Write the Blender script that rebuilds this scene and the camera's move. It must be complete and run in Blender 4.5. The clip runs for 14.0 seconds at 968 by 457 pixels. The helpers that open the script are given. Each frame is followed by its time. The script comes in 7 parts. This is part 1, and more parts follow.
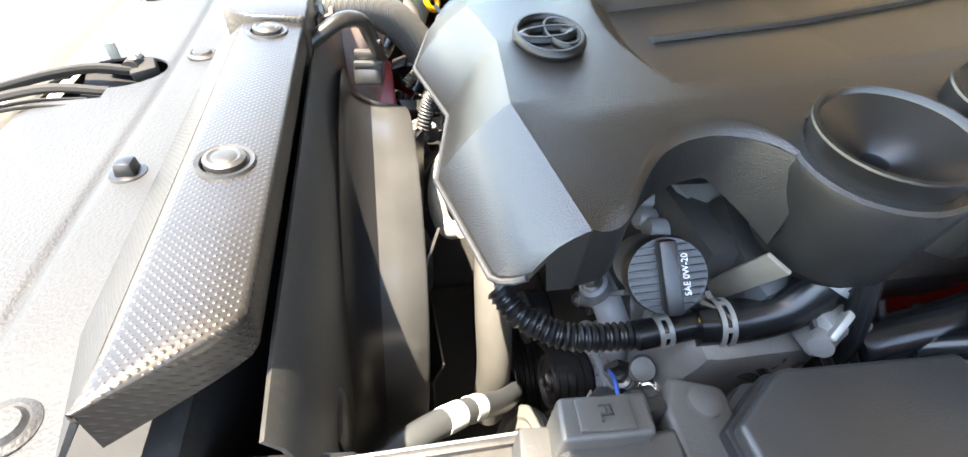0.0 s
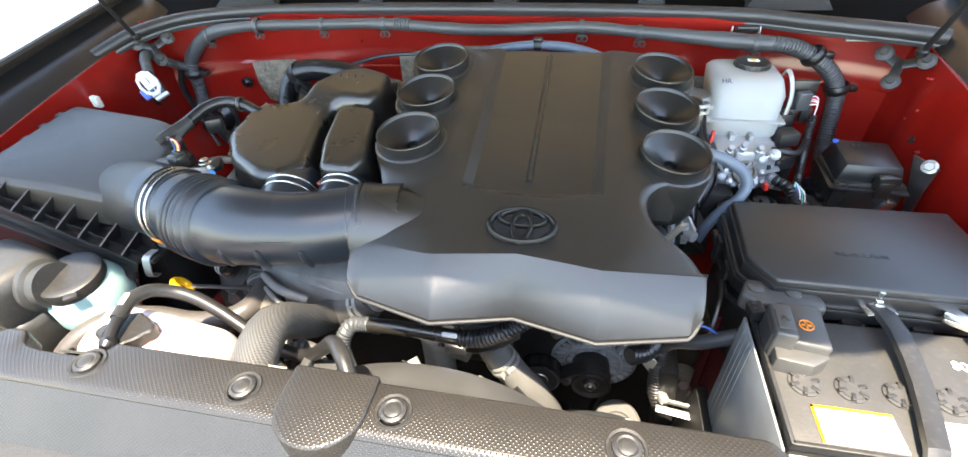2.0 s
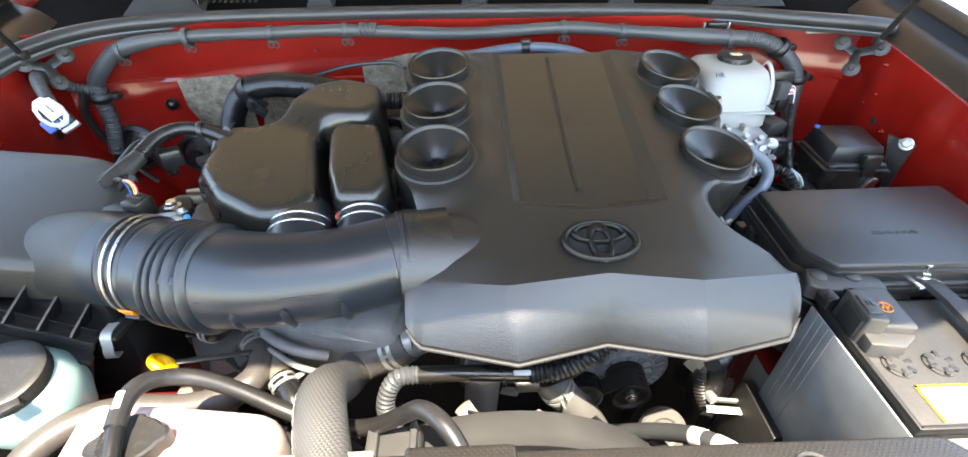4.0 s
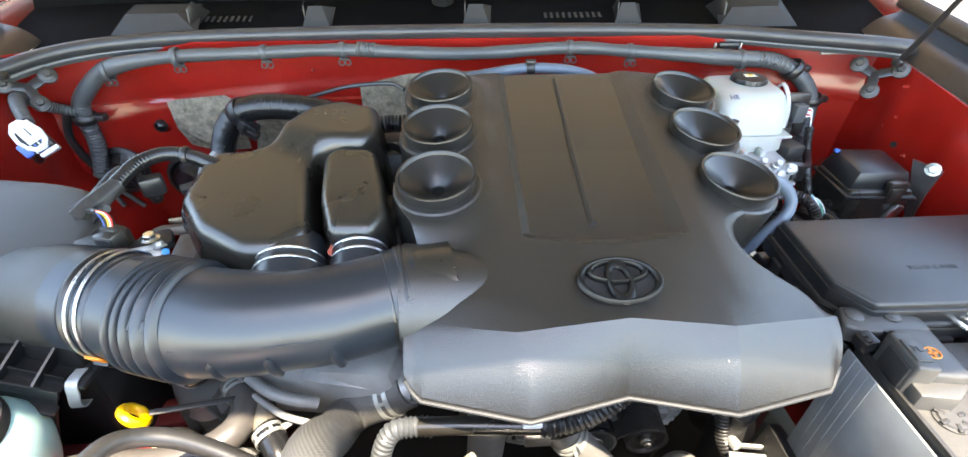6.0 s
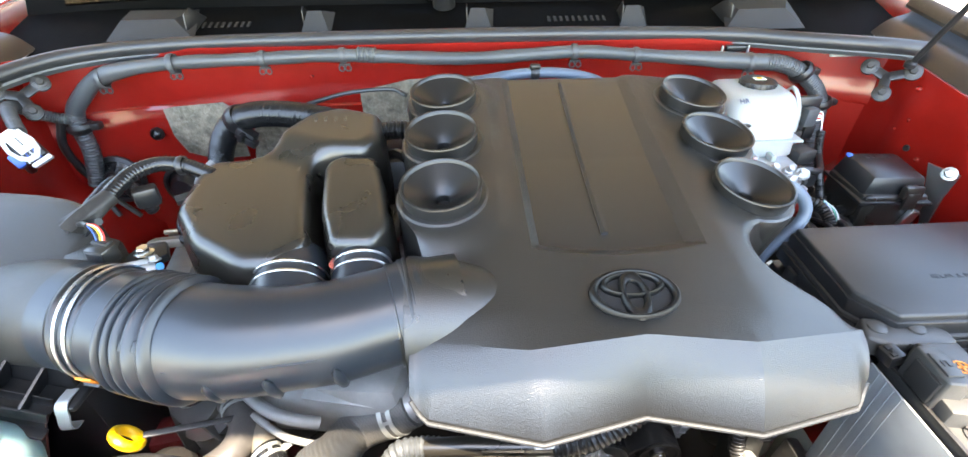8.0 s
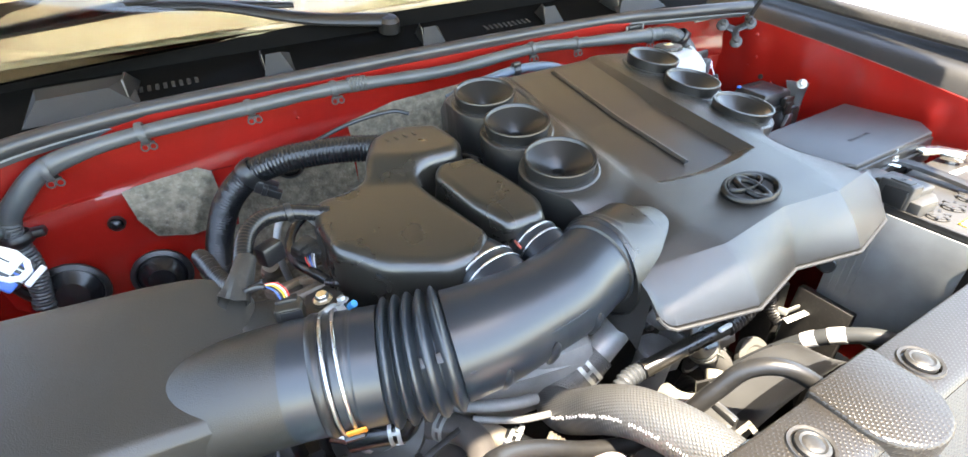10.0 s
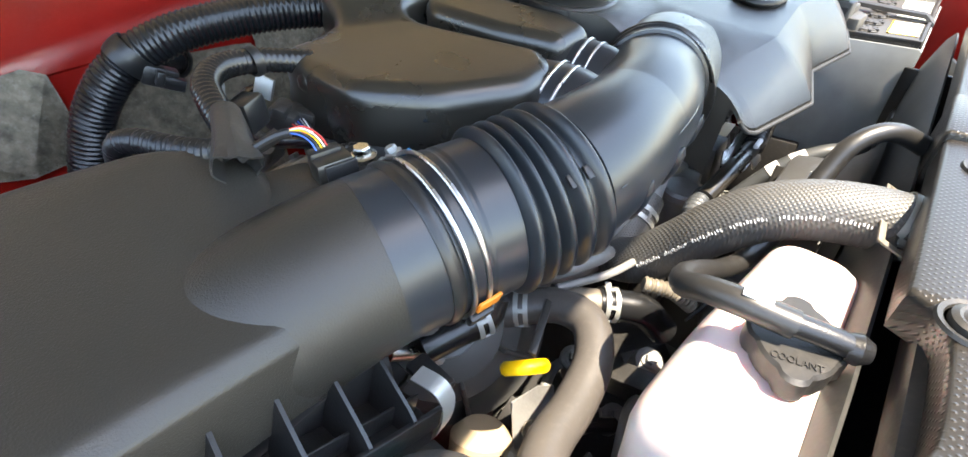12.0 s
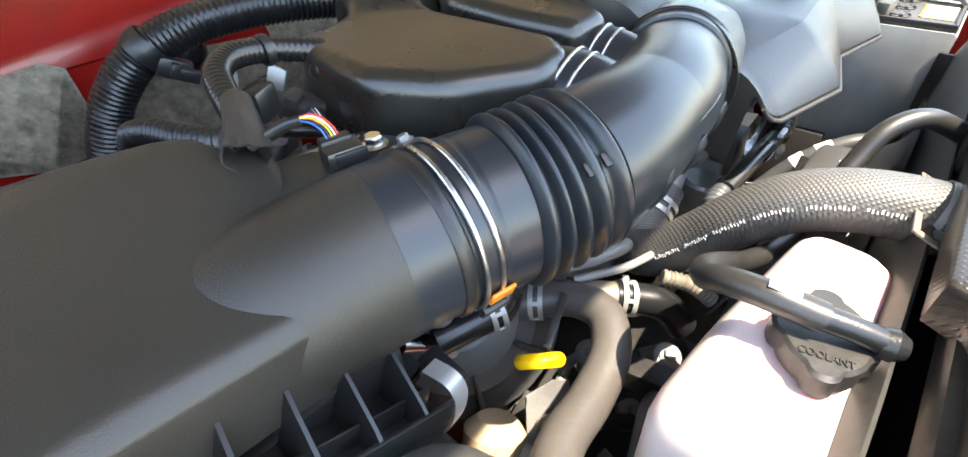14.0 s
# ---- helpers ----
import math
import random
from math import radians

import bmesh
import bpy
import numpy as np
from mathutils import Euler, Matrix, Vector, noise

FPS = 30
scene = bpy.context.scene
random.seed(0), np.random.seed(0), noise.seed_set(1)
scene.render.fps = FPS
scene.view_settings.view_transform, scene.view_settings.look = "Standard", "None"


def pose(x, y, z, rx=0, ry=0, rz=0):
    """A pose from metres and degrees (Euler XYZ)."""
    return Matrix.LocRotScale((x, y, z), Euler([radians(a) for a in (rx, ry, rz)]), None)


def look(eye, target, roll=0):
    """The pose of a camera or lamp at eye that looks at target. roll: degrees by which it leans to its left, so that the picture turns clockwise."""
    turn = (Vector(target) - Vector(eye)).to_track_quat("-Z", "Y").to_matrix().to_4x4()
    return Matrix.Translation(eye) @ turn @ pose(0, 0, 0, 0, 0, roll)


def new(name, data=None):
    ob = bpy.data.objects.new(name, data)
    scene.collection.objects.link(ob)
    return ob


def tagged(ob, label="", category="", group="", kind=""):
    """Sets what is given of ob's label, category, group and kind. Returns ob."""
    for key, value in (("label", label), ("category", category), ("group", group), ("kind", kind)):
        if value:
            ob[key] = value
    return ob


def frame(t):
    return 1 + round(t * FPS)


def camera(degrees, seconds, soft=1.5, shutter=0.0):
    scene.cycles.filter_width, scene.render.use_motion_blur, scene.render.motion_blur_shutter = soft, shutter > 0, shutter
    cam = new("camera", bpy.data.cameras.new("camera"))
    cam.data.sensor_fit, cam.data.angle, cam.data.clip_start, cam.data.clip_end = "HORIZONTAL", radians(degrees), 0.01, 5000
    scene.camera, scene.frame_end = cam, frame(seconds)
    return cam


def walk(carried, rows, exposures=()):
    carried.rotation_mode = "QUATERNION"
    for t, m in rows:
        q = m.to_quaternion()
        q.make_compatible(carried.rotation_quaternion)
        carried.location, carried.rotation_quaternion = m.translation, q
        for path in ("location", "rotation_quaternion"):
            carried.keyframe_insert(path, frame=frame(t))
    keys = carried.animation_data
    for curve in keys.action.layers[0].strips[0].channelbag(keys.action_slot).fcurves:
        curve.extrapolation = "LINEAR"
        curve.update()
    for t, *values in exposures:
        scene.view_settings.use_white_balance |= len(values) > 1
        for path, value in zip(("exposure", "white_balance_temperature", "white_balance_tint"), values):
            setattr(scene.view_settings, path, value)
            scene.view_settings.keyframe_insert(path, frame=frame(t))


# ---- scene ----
from mathutils.geometry import delaunay_2d_cdt

cam = camera(90.0, 14.0)
PATH = [
    (0, (0.404, 0.095, 1.197), (-1.01, 0.518, -0.153), 8.3),
    (0.5, (0.473, 0.044, 1.325), (-0.892, 0.78, 0.062), 6.5),
    (1, (0.406, -0.068, 1.391), (-0.661, 1.108, 0.174), -3.2),
    (1.5, (0.264, -0.179, 1.401), (-0.383, 1.254, 0.164), -3.9),
    (2, (0.059, -0.223, 1.42), (-0.288, 1.295, 0.166), -3.2),
    (2.5, (-0.064, -0.245, 1.398), (-0.163, 1.309, 0.142), -2.2),
    (3, (-0.112, -0.2, 1.387), (-0.139, 1.359, 0.135), -1.5),
    (3.2, (-0.126, -0.193, 1.399), (-0.128, 1.368, 0.147), -1.3),
    (5.5, (-0.153, -0.122, 1.38), (-0.085, 1.477, 0.18), -0.1),
    (6, (-0.153, -0.116, 1.38), (-0.095, 1.494, 0.194), -0.2),
    (6.5, (-0.154, -0.111, 1.38), (-0.105, 1.504, 0.201), -0.3),
    (7, (-0.153, -0.113, 1.382), (-0.111, 1.506, 0.208), -0.4),
    (9.3, (-0.25, -0.064, 1.361), (0.017, 1.536, 0.192), -2.2),
    (9.5, (-0.34, -0.078, 1.376), (0.09, 1.506, 0.233), -2.7),
    (10, (-0.561, -0.079, 1.366), (0.191, 1.413, 0.267), -4.2),
    (10.5, (-0.674, 0.033, 1.289), (0.361, 1.347, 0.193), -5.1),
    (11, (-0.718, 0.07, 1.237), (0.468, 1.18, 0.07), -2.4),
    (11.5, (-0.718, 0.079, 1.218), (0.47, 1.131, 0.001), -2.0),
    (12, (-0.718, 0.085, 1.206), (0.436, 1.124, -0.053), -2.6),
    (12.5, (-0.717, 0.083, 1.204), (0.425, 1.126, -0.065), -3.0),
    (13, (-0.714, 0.086, 1.2), (0.404, 1.147, -0.074), -3.6),
    (13.5, (-0.714, 0.086, 1.198), (0.395, 1.157, -0.076), -3.9),
    (14, (-0.714, 0.087, 1.198), (0.388, 1.167, -0.075), -4.1),
]
STOPS = [(0, 3.72), (0.5, 3.38), (1.5, 3.22), (3, 3.20), (7, 3.66), (9.5, 3.87), (10, 3.62), (11, 3.16), (14, 3.12)]
walk(cam, [(t, look(eye, target, roll)) for t, eye, target, roll in PATH], [(t, stops, 8150, 10) for t, stops in STOPS])

# ---- light ----
TO_SUN = Vector((0.06, -0.35, 1.0)).normalized()
world = bpy.data.worlds.new("sky")
scene.world = world
world.use_nodes = True
wn = world.node_tree.nodes
sky = wn.new("ShaderNodeTexSky")
sky.sky_type = "NISHITA"
sky.sun_disc = False
sky.dust_density = 0.5
sky.sun_elevation = math.asin(TO_SUN.z)
sky.sun_rotation = math.atan2(TO_SUN.x, TO_SUN.y)
world.node_tree.links.new(sky.outputs[0], wn["Background"].inputs[0])
wn["Background"].inputs[1].default_value = 0.15
sun = new("sun", bpy.data.lights.new("sun", "SUN"))
sun.data.energy = 2.5
sun.data.angle = radians(0.5)
sun.data.color = (1.0, 0.965, 0.92)
sun.matrix_world = look((0, 0, 8), Vector((0, 0, 8)) - TO_SUN)


# ---- materials ----


def mat(name, col, rough=0.5, metal=0.0, grain=900.0, bump=0.15, vary=0.12, patch=14.0, coat=0.0, trans=0.0, sub=0.0, dust=0.0, depth=0.0006, spec=0.6):
    """A surface with fine relief (grain), large patches (patch, vary) and pale dust in flecks (dust)."""
    m = bpy.data.materials.new(name)
    m.use_nodes = True
    nt = m.node_tree
    n, l = nt.nodes, nt.links
    b = n["Principled BSDF"]
    b.inputs["Metallic"].default_value = metal
    b.inputs["Specular IOR Level"].default_value = spec
    b.inputs["Coat Weight"].default_value = coat
    b.inputs["Transmission Weight"].default_value = trans
    b.inputs["Subsurface Weight"].default_value = sub
    if sub:
        b.inputs["Subsurface Scale"].default_value = 0.02
    tc = n.new("ShaderNodeTexCoord")
    big = n.new("ShaderNodeTexNoise")
    big.inputs["Scale"].default_value = patch
    big.inputs["Detail"].default_value = 5
    l.new(tc.outputs["Object"], big.inputs["Vector"])
    ramp = n.new("ShaderNodeMapRange")
    ramp.inputs[1].default_value, ramp.inputs[2].default_value = 0.3, 0.7
    l.new(big.outputs["Fac"], ramp.inputs[0])
    mix = n.new("ShaderNodeMix")
    mix.data_type = "RGBA"
    lo = [max(0, c * (1 - vary)) for c in col]
    hi = [min(1, c * (1 + vary)) for c in col]
    mix.inputs[6].default_value, mix.inputs[7].default_value = (*lo, 1), (*hi, 1)
    l.new(ramp.outputs[0], mix.inputs[0])
    colour = mix.outputs[2]
    if dust:
        dn = n.new("ShaderNodeTexNoise")
        dn.inputs["Scale"].default_value = 160.0
        dn.inputs["Detail"].default_value = 6
        l.new(tc.outputs["Object"], dn.inputs["Vector"])
        dr = n.new("ShaderNodeMapRange")
        dr.inputs[1].default_value, dr.inputs[2].default_value = 0.52, 0.8
        dr.inputs[4].default_value = dust
        l.new(dn.outputs["Fac"], dr.inputs[0])
        dm = n.new("ShaderNodeMix")
        dm.data_type = "RGBA"
        dm.inputs[7].default_value = (0.42, 0.37, 0.30, 1)
        l.new(dr.outputs[0], dm.inputs[0])
        l.new(colour, dm.inputs[6])
        colour = dm.outputs[2]
    l.new(colour, b.inputs["Base Color"])
    rr = n.new("ShaderNodeMapRange")
    rr.inputs[3].default_value, rr.inputs[4].default_value = max(0.02, rough * 0.85), min(1, rough * 1.15)
    l.new(big.outputs["Fac"], rr.inputs[0])
    l.new(rr.outputs[0], b.inputs["Roughness"])
    if bump:
        fine = n.new("ShaderNodeTexNoise")
        fine.inputs["Scale"].default_value = grain
        fine.inputs["Detail"].default_value = 2
        l.new(tc.outputs["Object"], fine.inputs["Vector"])
        bp = n.new("ShaderNodeBump")
        bp.inputs["Strength"].default_value = bump
        bp.inputs["Distance"].default_value = depth
        l.new(fine.outputs["Fac"], bp.inputs["Height"])
        l.new(bp.outputs[0], b.inputs["Normal"])
    return m


def dimpled(name, col, rough, pitch):
    """Moulded plastic with rows of small dots, every other row set off by half."""
    m = mat(name, col, rough, bump=0)
    nt = m.node_tree
    n, l = nt.nodes, nt.links
    tc = n.new("ShaderNodeTexCoord")
    sx = n.new("ShaderNodeSeparateXYZ")
    l.new(tc.outputs["Object"], sx.inputs[0])

    def op(kind, a, b=None):
        k = n.new("ShaderNodeMath")
        k.operation = kind
        for i, v in enumerate((a, b)):
            if v is None:
                continue
            if isinstance(v, (int, float)):
                k.inputs[i].default_value = v
            else:
                l.new(v, k.inputs[i])
        return k.outputs[0]

    depth = op("ADD", sx.outputs[1], op("MULTIPLY", sx.outputs[2], 0.8))
    u = op("COSINE", op("MULTIPLY", sx.outputs[0], math.pi * 2 / pitch))
    v = op("COSINE", op("MULTIPLY", depth, math.pi * 2 / pitch))
    d = op("POWER", op("MAXIMUM", op("MULTIPLY", op("ADD", u, v), 0.5), 0.0), 5.0)
    e = op("POWER", op("MAXIMUM", op("MULTIPLY", op("ADD", u, v), -0.5), 0.0), 5.0)
    h = op("ADD", d, e)
    bp = n.new("ShaderNodeBump")
    bp.inputs["Strength"].default_value = 0.45
    bp.inputs["Distance"].default_value = 0.0008
    l.new(h, bp.inputs["Height"])
    l.new(bp.outputs[0], n["Principled BSDF"].inputs["Normal"])
    return m


def woven(name, col, rough, scale):
    """Rubber with the print of a woven wrap."""
    m = mat(name, col, rough, bump=0)
    nt = m.node_tree
    n, l = nt.nodes, nt.links
    tc = n.new("ShaderNodeTexCoord")
    w1, w2 = n.new("ShaderNodeTexWave"), n.new("ShaderNodeTexWave")
    for w, ang in ((w1, 0.75), (w2, -0.75)):
        mp = n.new("ShaderNodeMapping")
        mp.inputs["Rotation"].default_value = (ang * 0.6, 0, ang)
        l.new(tc.outputs["Object"], mp.inputs[0])
        l.new(mp.outputs[0], w.inputs["Vector"])
        w.inputs["Scale"].default_value = scale
    mx = n.new("ShaderNodeMath")
    mx.operation = "MULTIPLY"
    l.new(w1.outputs["Fac"], mx.inputs[0])
    l.new(w2.outputs["Fac"], mx.inputs[1])
    bp = n.new("ShaderNodeBump")
    bp.inputs["Strength"].default_value = 0.8
    bp.inputs["Distance"].default_value = 0.0006
    l.new(mx.outputs[0], bp.inputs["Height"])
    l.new(bp.outputs[0], n["Principled BSDF"].inputs["Normal"])
    return m


COVER = mat("grained_black_plastic", (0.0150, 0.0145, 0.0135), 0.29, grain=1000, bump=0.6, vary=0.12, depth=0.0008, spec=0.9)
EMBLEM = mat("dark_satin_badge", (0.007, 0.007, 0.007), 0.34, grain=900, bump=0.1, spec=0.35)
PANEL = mat("satin_black_plastic", (0.012, 0.0117, 0.0112), 0.30, grain=900, bump=0.15)
BLACK = mat("black_plastic", (0.013, 0.013, 0.0135), 0.32, grain=700, bump=0.25)
BLACKD = mat("dusty_black_plastic", (0.022, 0.021, 0.020), 0.45, grain=500, bump=0.25, dust=0.06)
GLOSSY = mat("moulded_black_plastic", (0.0170, 0.0152, 0.0122), 0.28, grain=420, bump=0.14, spec=0.85)
RUBBER = mat("black_rubber", (0.010, 0.0105, 0.0115), 0.26, grain=260, bump=0.10)
# One near-black for matt parts and for shade painted into hollows.
DARK = mat("matt_black_and_shade", (0.012, 0.011, 0.010), 0.8, grain=200, bump=0.3)
SHROUD = mat("dusty_grey_plastic", (0.066, 0.066, 0.065), 0.30, grain=300, bump=0.15, vary=0.18)
LIDMAT = mat("dark_grey_lid_plastic", (0.026, 0.0255, 0.0245), 0.36, grain=900, bump=0.38)
AIRLID = mat("warm_black_lid_plastic", (0.0260, 0.0235, 0.0195), 0.40, grain=900, bump=0.5, vary=0.08, depth=0.0007, spec=0.55)
RED = mat("red_body_paint", (0.26, 0.009, 0.006), 0.24, grain=120, bump=0.03, vary=0.10, coat=0.35, spec=0.5)
REDDARK = mat("dull_red_body_paint", (0.13, 0.007, 0.008), 0.45, grain=120, bump=0.05, vary=0.2, dust=0.12)
RAD = dimpled("dimpled_dark_plastic", (0.024, 0.0215, 0.019), 0.33, 0.0052)
# Same plastic as RAD, with the sky's reflection put in as bluish tint.
RADBLUE = dimpled("dimpled_sky_tinted_plastic", (0.026, 0.027, 0.029), 0.40, 0.0052)
RADBLUE.node_tree.nodes["Principled BSDF"].inputs["Specular IOR Level"].default_value = 0.4
SHEET = mat("grained_grey_plastic", (0.028, 0.0285, 0.029), 0.58, grain=420, bump=0.7, depth=0.0009, vary=0.22, patch=7.0, spec=0.5)
# Brown puts the shade on the sheet's turned-down front into its colour.
TROUGH = mat("shade_browned_plastic", (0.050, 0.041, 0.030), 0.8, grain=300, bump=0.3, vary=0.25, spec=0.2)
HARN = mat("grey_loom_tape", (0.058, 0.063, 0.067), 0.40, grain=180, bump=0.3, vary=0.15)
BLUEHOSE = mat("blue_grey_rubber", (0.10, 0.13, 0.17), 0.45, grain=200, bump=0.1)
HOSEG = mat("dusty_rubber", (0.070, 0.063, 0.058), 0.42, grain=220, bump=0.15, dust=0.06)
WOVEN = woven("woven_rubber_hose", (0.075, 0.074, 0.071), 0.45, 105)
STEEL = mat("bright_steel", (0.62, 0.62, 0.62), 0.28, metal=1.0, grain=150, bump=0.08)
ALU = mat("cast_aluminium", (0.36, 0.36, 0.355), 0.42, metal=0.45, grain=240, bump=0.6, vary=0.35, dust=0.12)
BRIGHT = mat("bright_cast_aluminium", (0.46, 0.47, 0.48), 0.40, metal=0.5, grain=260, bump=0.5, vary=0.3, dust=0.05)
CASTL = mat("pale_blue_grey_casting", (0.50, 0.53, 0.56), 0.48, metal=0.25, grain=240, bump=0.6, vary=0.25, dust=0.08)
ALUD = mat("dull_cast_aluminium", (0.26, 0.26, 0.253), 0.5, metal=0.2, grain=240, bump=0.5, vary=0.3, dust=0.12)
WHITE = mat("white_translucent_plastic", (0.36, 0.372, 0.355), 0.38, grain=60, bump=0.03, vary=0.05, sub=0.25)
WHITEW = mat("milky_plastic", (0.62, 0.51, 0.48), 0.4, grain=60, bump=0.04, vary=0.10, sub=0.3)
CYAN = mat("pale_green_plastic", (0.38, 0.58, 0.55), 0.35, grain=60, bump=0.04, vary=0.08, sub=0.2)
PINK = mat("pink_coolant", (0.62, 0.10, 0.12), 0.4, grain=60, bump=0.0)
WHITEP = mat("white_marking", (0.75, 0.75, 0.75), 0.5, bump=0.0)
GREYP = mat("grey_marking", (0.26, 0.26, 0.26), 0.5, bump=0.0)
YELLOW = mat("yellow_plastic", (0.85, 0.48, 0.01), 0.35, bump=0.02)
ORANGE = mat("orange_paint", (0.80, 0.24, 0.02), 0.45, bump=0.0)
LABEL = mat("paper_label", (0.80, 0.78, 0.66), 0.5, bump=0.0, vary=0.03)
FELT = mat("grey_brown_felt_mat", (0.215, 0.182, 0.135), 0.95, grain=240, bump=0.9, vary=0.4, patch=70, depth=0.002, dust=0.5, spec=0.1)
BATT = mat("grey_battery_case", (0.046, 0.044, 0.041), 0.5, grain=350, bump=0.3, vary=0.15, dust=0.05)
INSUL = mat("blue_grey_battery_sleeve", (0.27, 0.29, 0.295), 0.38, grain=120, bump=0.15, vary=0.2)
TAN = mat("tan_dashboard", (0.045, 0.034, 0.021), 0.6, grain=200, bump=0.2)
# Hood underside tones, warm here and darker below, shape the cover's reflections.
LINER = mat("hood_band_warm_glow", (0.66, 0.48, 0.28), 0.8, grain=160, bump=0.4, vary=0.2)
GROUND = mat("pale_concrete", (0.50, 0.45, 0.38), 0.9, grain=40, bump=0.4, vary=0.15, patch=1.2, depth=0.004)
BLUEW = mat("blue_insulation", (0.03, 0.12, 0.5), 0.4, bump=0.0)
BLUED = mat("faded_blue_ink", (0.05, 0.07, 0.13), 0.5, bump=0.0)
REDW = mat("red_insulation", (0.65, 0.03, 0.02), 0.4, bump=0.0)
GREENW = mat("green_insulation", (0.10, 0.45, 0.30), 0.4, bump=0.0)
CHROME = mat("zinc_plated_steel", (0.72, 0.71, 0.66), 0.22, metal=1.0, grain=200, bump=0.05)
BRASS = mat("dusty_beige_casting", (0.20, 0.175, 0.14), 0.55, metal=0.3, grain=200, bump=0.4, vary=0.25)
GLASS = mat("windscreen_glass", (0.50, 0.54, 0.50), 0.02, bump=0.0, trans=1.0)
PALE = mat("pale_zinc_plate", (0.40, 0.41, 0.39), 0.4, metal=0.5, grain=200, bump=0.05)
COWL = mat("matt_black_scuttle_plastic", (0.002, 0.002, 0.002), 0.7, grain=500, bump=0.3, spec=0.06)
BRK = mat("dull_grey_scuttle_plastic", (0.018, 0.0185, 0.019), 0.55, grain=300, bump=0.2, vary=0.2, spec=0.4)
DUCT = mat("beige_plastic_duct", (0.42, 0.33, 0.22), 0.5, grain=90, bump=0.1)
CREAM = mat("cream_plastic_pipe", (0.40, 0.38, 0.32), 0.45, grain=90, bump=0.1)
INTAKE = mat("blue_black_intake_rubber", (0.0130, 0.0175, 0.0230), 0.33, grain=420, bump=0.06, spec=0.7, vary=0.10)
HOSEK = mat("dark_dusty_rubber", (0.020, 0.0195, 0.019), 0.38, grain=220, bump=0.15, dust=0.03)
PALEHOSE = mat("pale_dusty_rubber", (0.13, 0.127, 0.118), 0.45, grain=220, bump=0.15, vary=0.15)
HOUSING = mat("weathered_black_housing", (0.036, 0.036, 0.034), 0.45, grain=300, bump=0.2, vary=0.2, dust=0.05)
TANCAST = mat("tan_cast_metal", (0.36, 0.29, 0.20), 0.42, metal=0.5, grain=200, bump=0.4, vary=0.25)
ZINCD = mat("worn_zinc_cylinder", (0.24, 0.24, 0.23), 0.34, metal=0.8, grain=200, bump=0.2, vary=0.25)
SEALM = mat("weathered_seal_rubber", (0.030, 0.032, 0.035), 0.36, grain=220, bump=0.12, vary=0.15)
LINERM = mat("hood_band_mid_tone", (0.33, 0.255, 0.165), 0.85, grain=160, bump=0.4, vary=0.2)
LINERD = mat("hood_band_dark", (0.080, 0.076, 0.068), 0.9, grain=160, bump=0.4, vary=0.2)
SMOOTH = mat("fine_grained_black_plastic", (0.015, 0.0142, 0.013), 0.31, grain=1400, bump=0.25, vary=0.10, depth=0.0005, spec=1.0)
TERM = mat("plain_grey_plastic", (0.056, 0.054, 0.050), 0.42, grain=350, bump=0.3, vary=0.2)

# ---- mesh helpers ----


def finish(bm, name, material, sharp=35):
    bmesh.ops.recalc_face_normals(bm, faces=bm.faces)
    me = bpy.data.meshes.new(name)
    bm.to_mesh(me)
    bm.free()
    me.materials.append(material)
    for p in me.polygons:
        p.use_smooth = True
    me.set_sharp_from_angle(angle=radians(sharp))
    return me


def thing(name, base, label, category, group="", kind=""):
    """An Empty at the base of a thing, which parents its parts."""
    ob = new(name)
    ob.empty_display_size = 0.02
    ob.location = base
    return tagged(ob, label, category, group, kind)


def part(name, bm, material, parent, label="", sharp=35):
    """Link a bmesh, made in world places, as one mesh under a thing or a part."""
    ob = new(name, finish(bm, name, material, sharp))
    ob.parent = parent
    ob.matrix_parent_inverse = Matrix() if parent.parent else Matrix.Translation(-Vector(parent.location))
    return tagged(ob, label)


def single(name, bm, material, label, category="", group="", kind="", sharp=35):
    """A thing of one mesh."""
    return tagged(new(name, finish(bm, name, material, sharp)), label, category, group, kind)


def join(*bms):
    out = bms[0]
    for b in bms[1:]:
        me = bpy.data.meshes.new("tmp")
        b.to_mesh(me)
        b.free()
        out.from_mesh(me)
        bpy.data.meshes.remove(me)
    return out


def moved(bm, m):
    bmesh.ops.transform(bm, matrix=m, verts=bm.verts)
    return bm


def box(c, size, bevel=0.003, seg=2, rot=(0, 0, 0), taper=(1, 1)):
    """A block with rounded edges; taper shrinks its top."""
    bm = bmesh.new()
    bmesh.ops.create_cube(bm, size=1.0)
    for v in bm.verts:
        k = taper if v.co.z > 0 else (1, 1)
        v.co = Vector((v.co.x * size[0] * k[0], v.co.y * size[1] * k[1], v.co.z * size[2]))
    if bevel:
        bmesh.ops.bevel(bm, geom=bm.edges[:], offset=bevel, segments=seg, profile=0.5, affect="EDGES", clamp_overlap=True)
    return moved(bm, pose(*c, *rot))


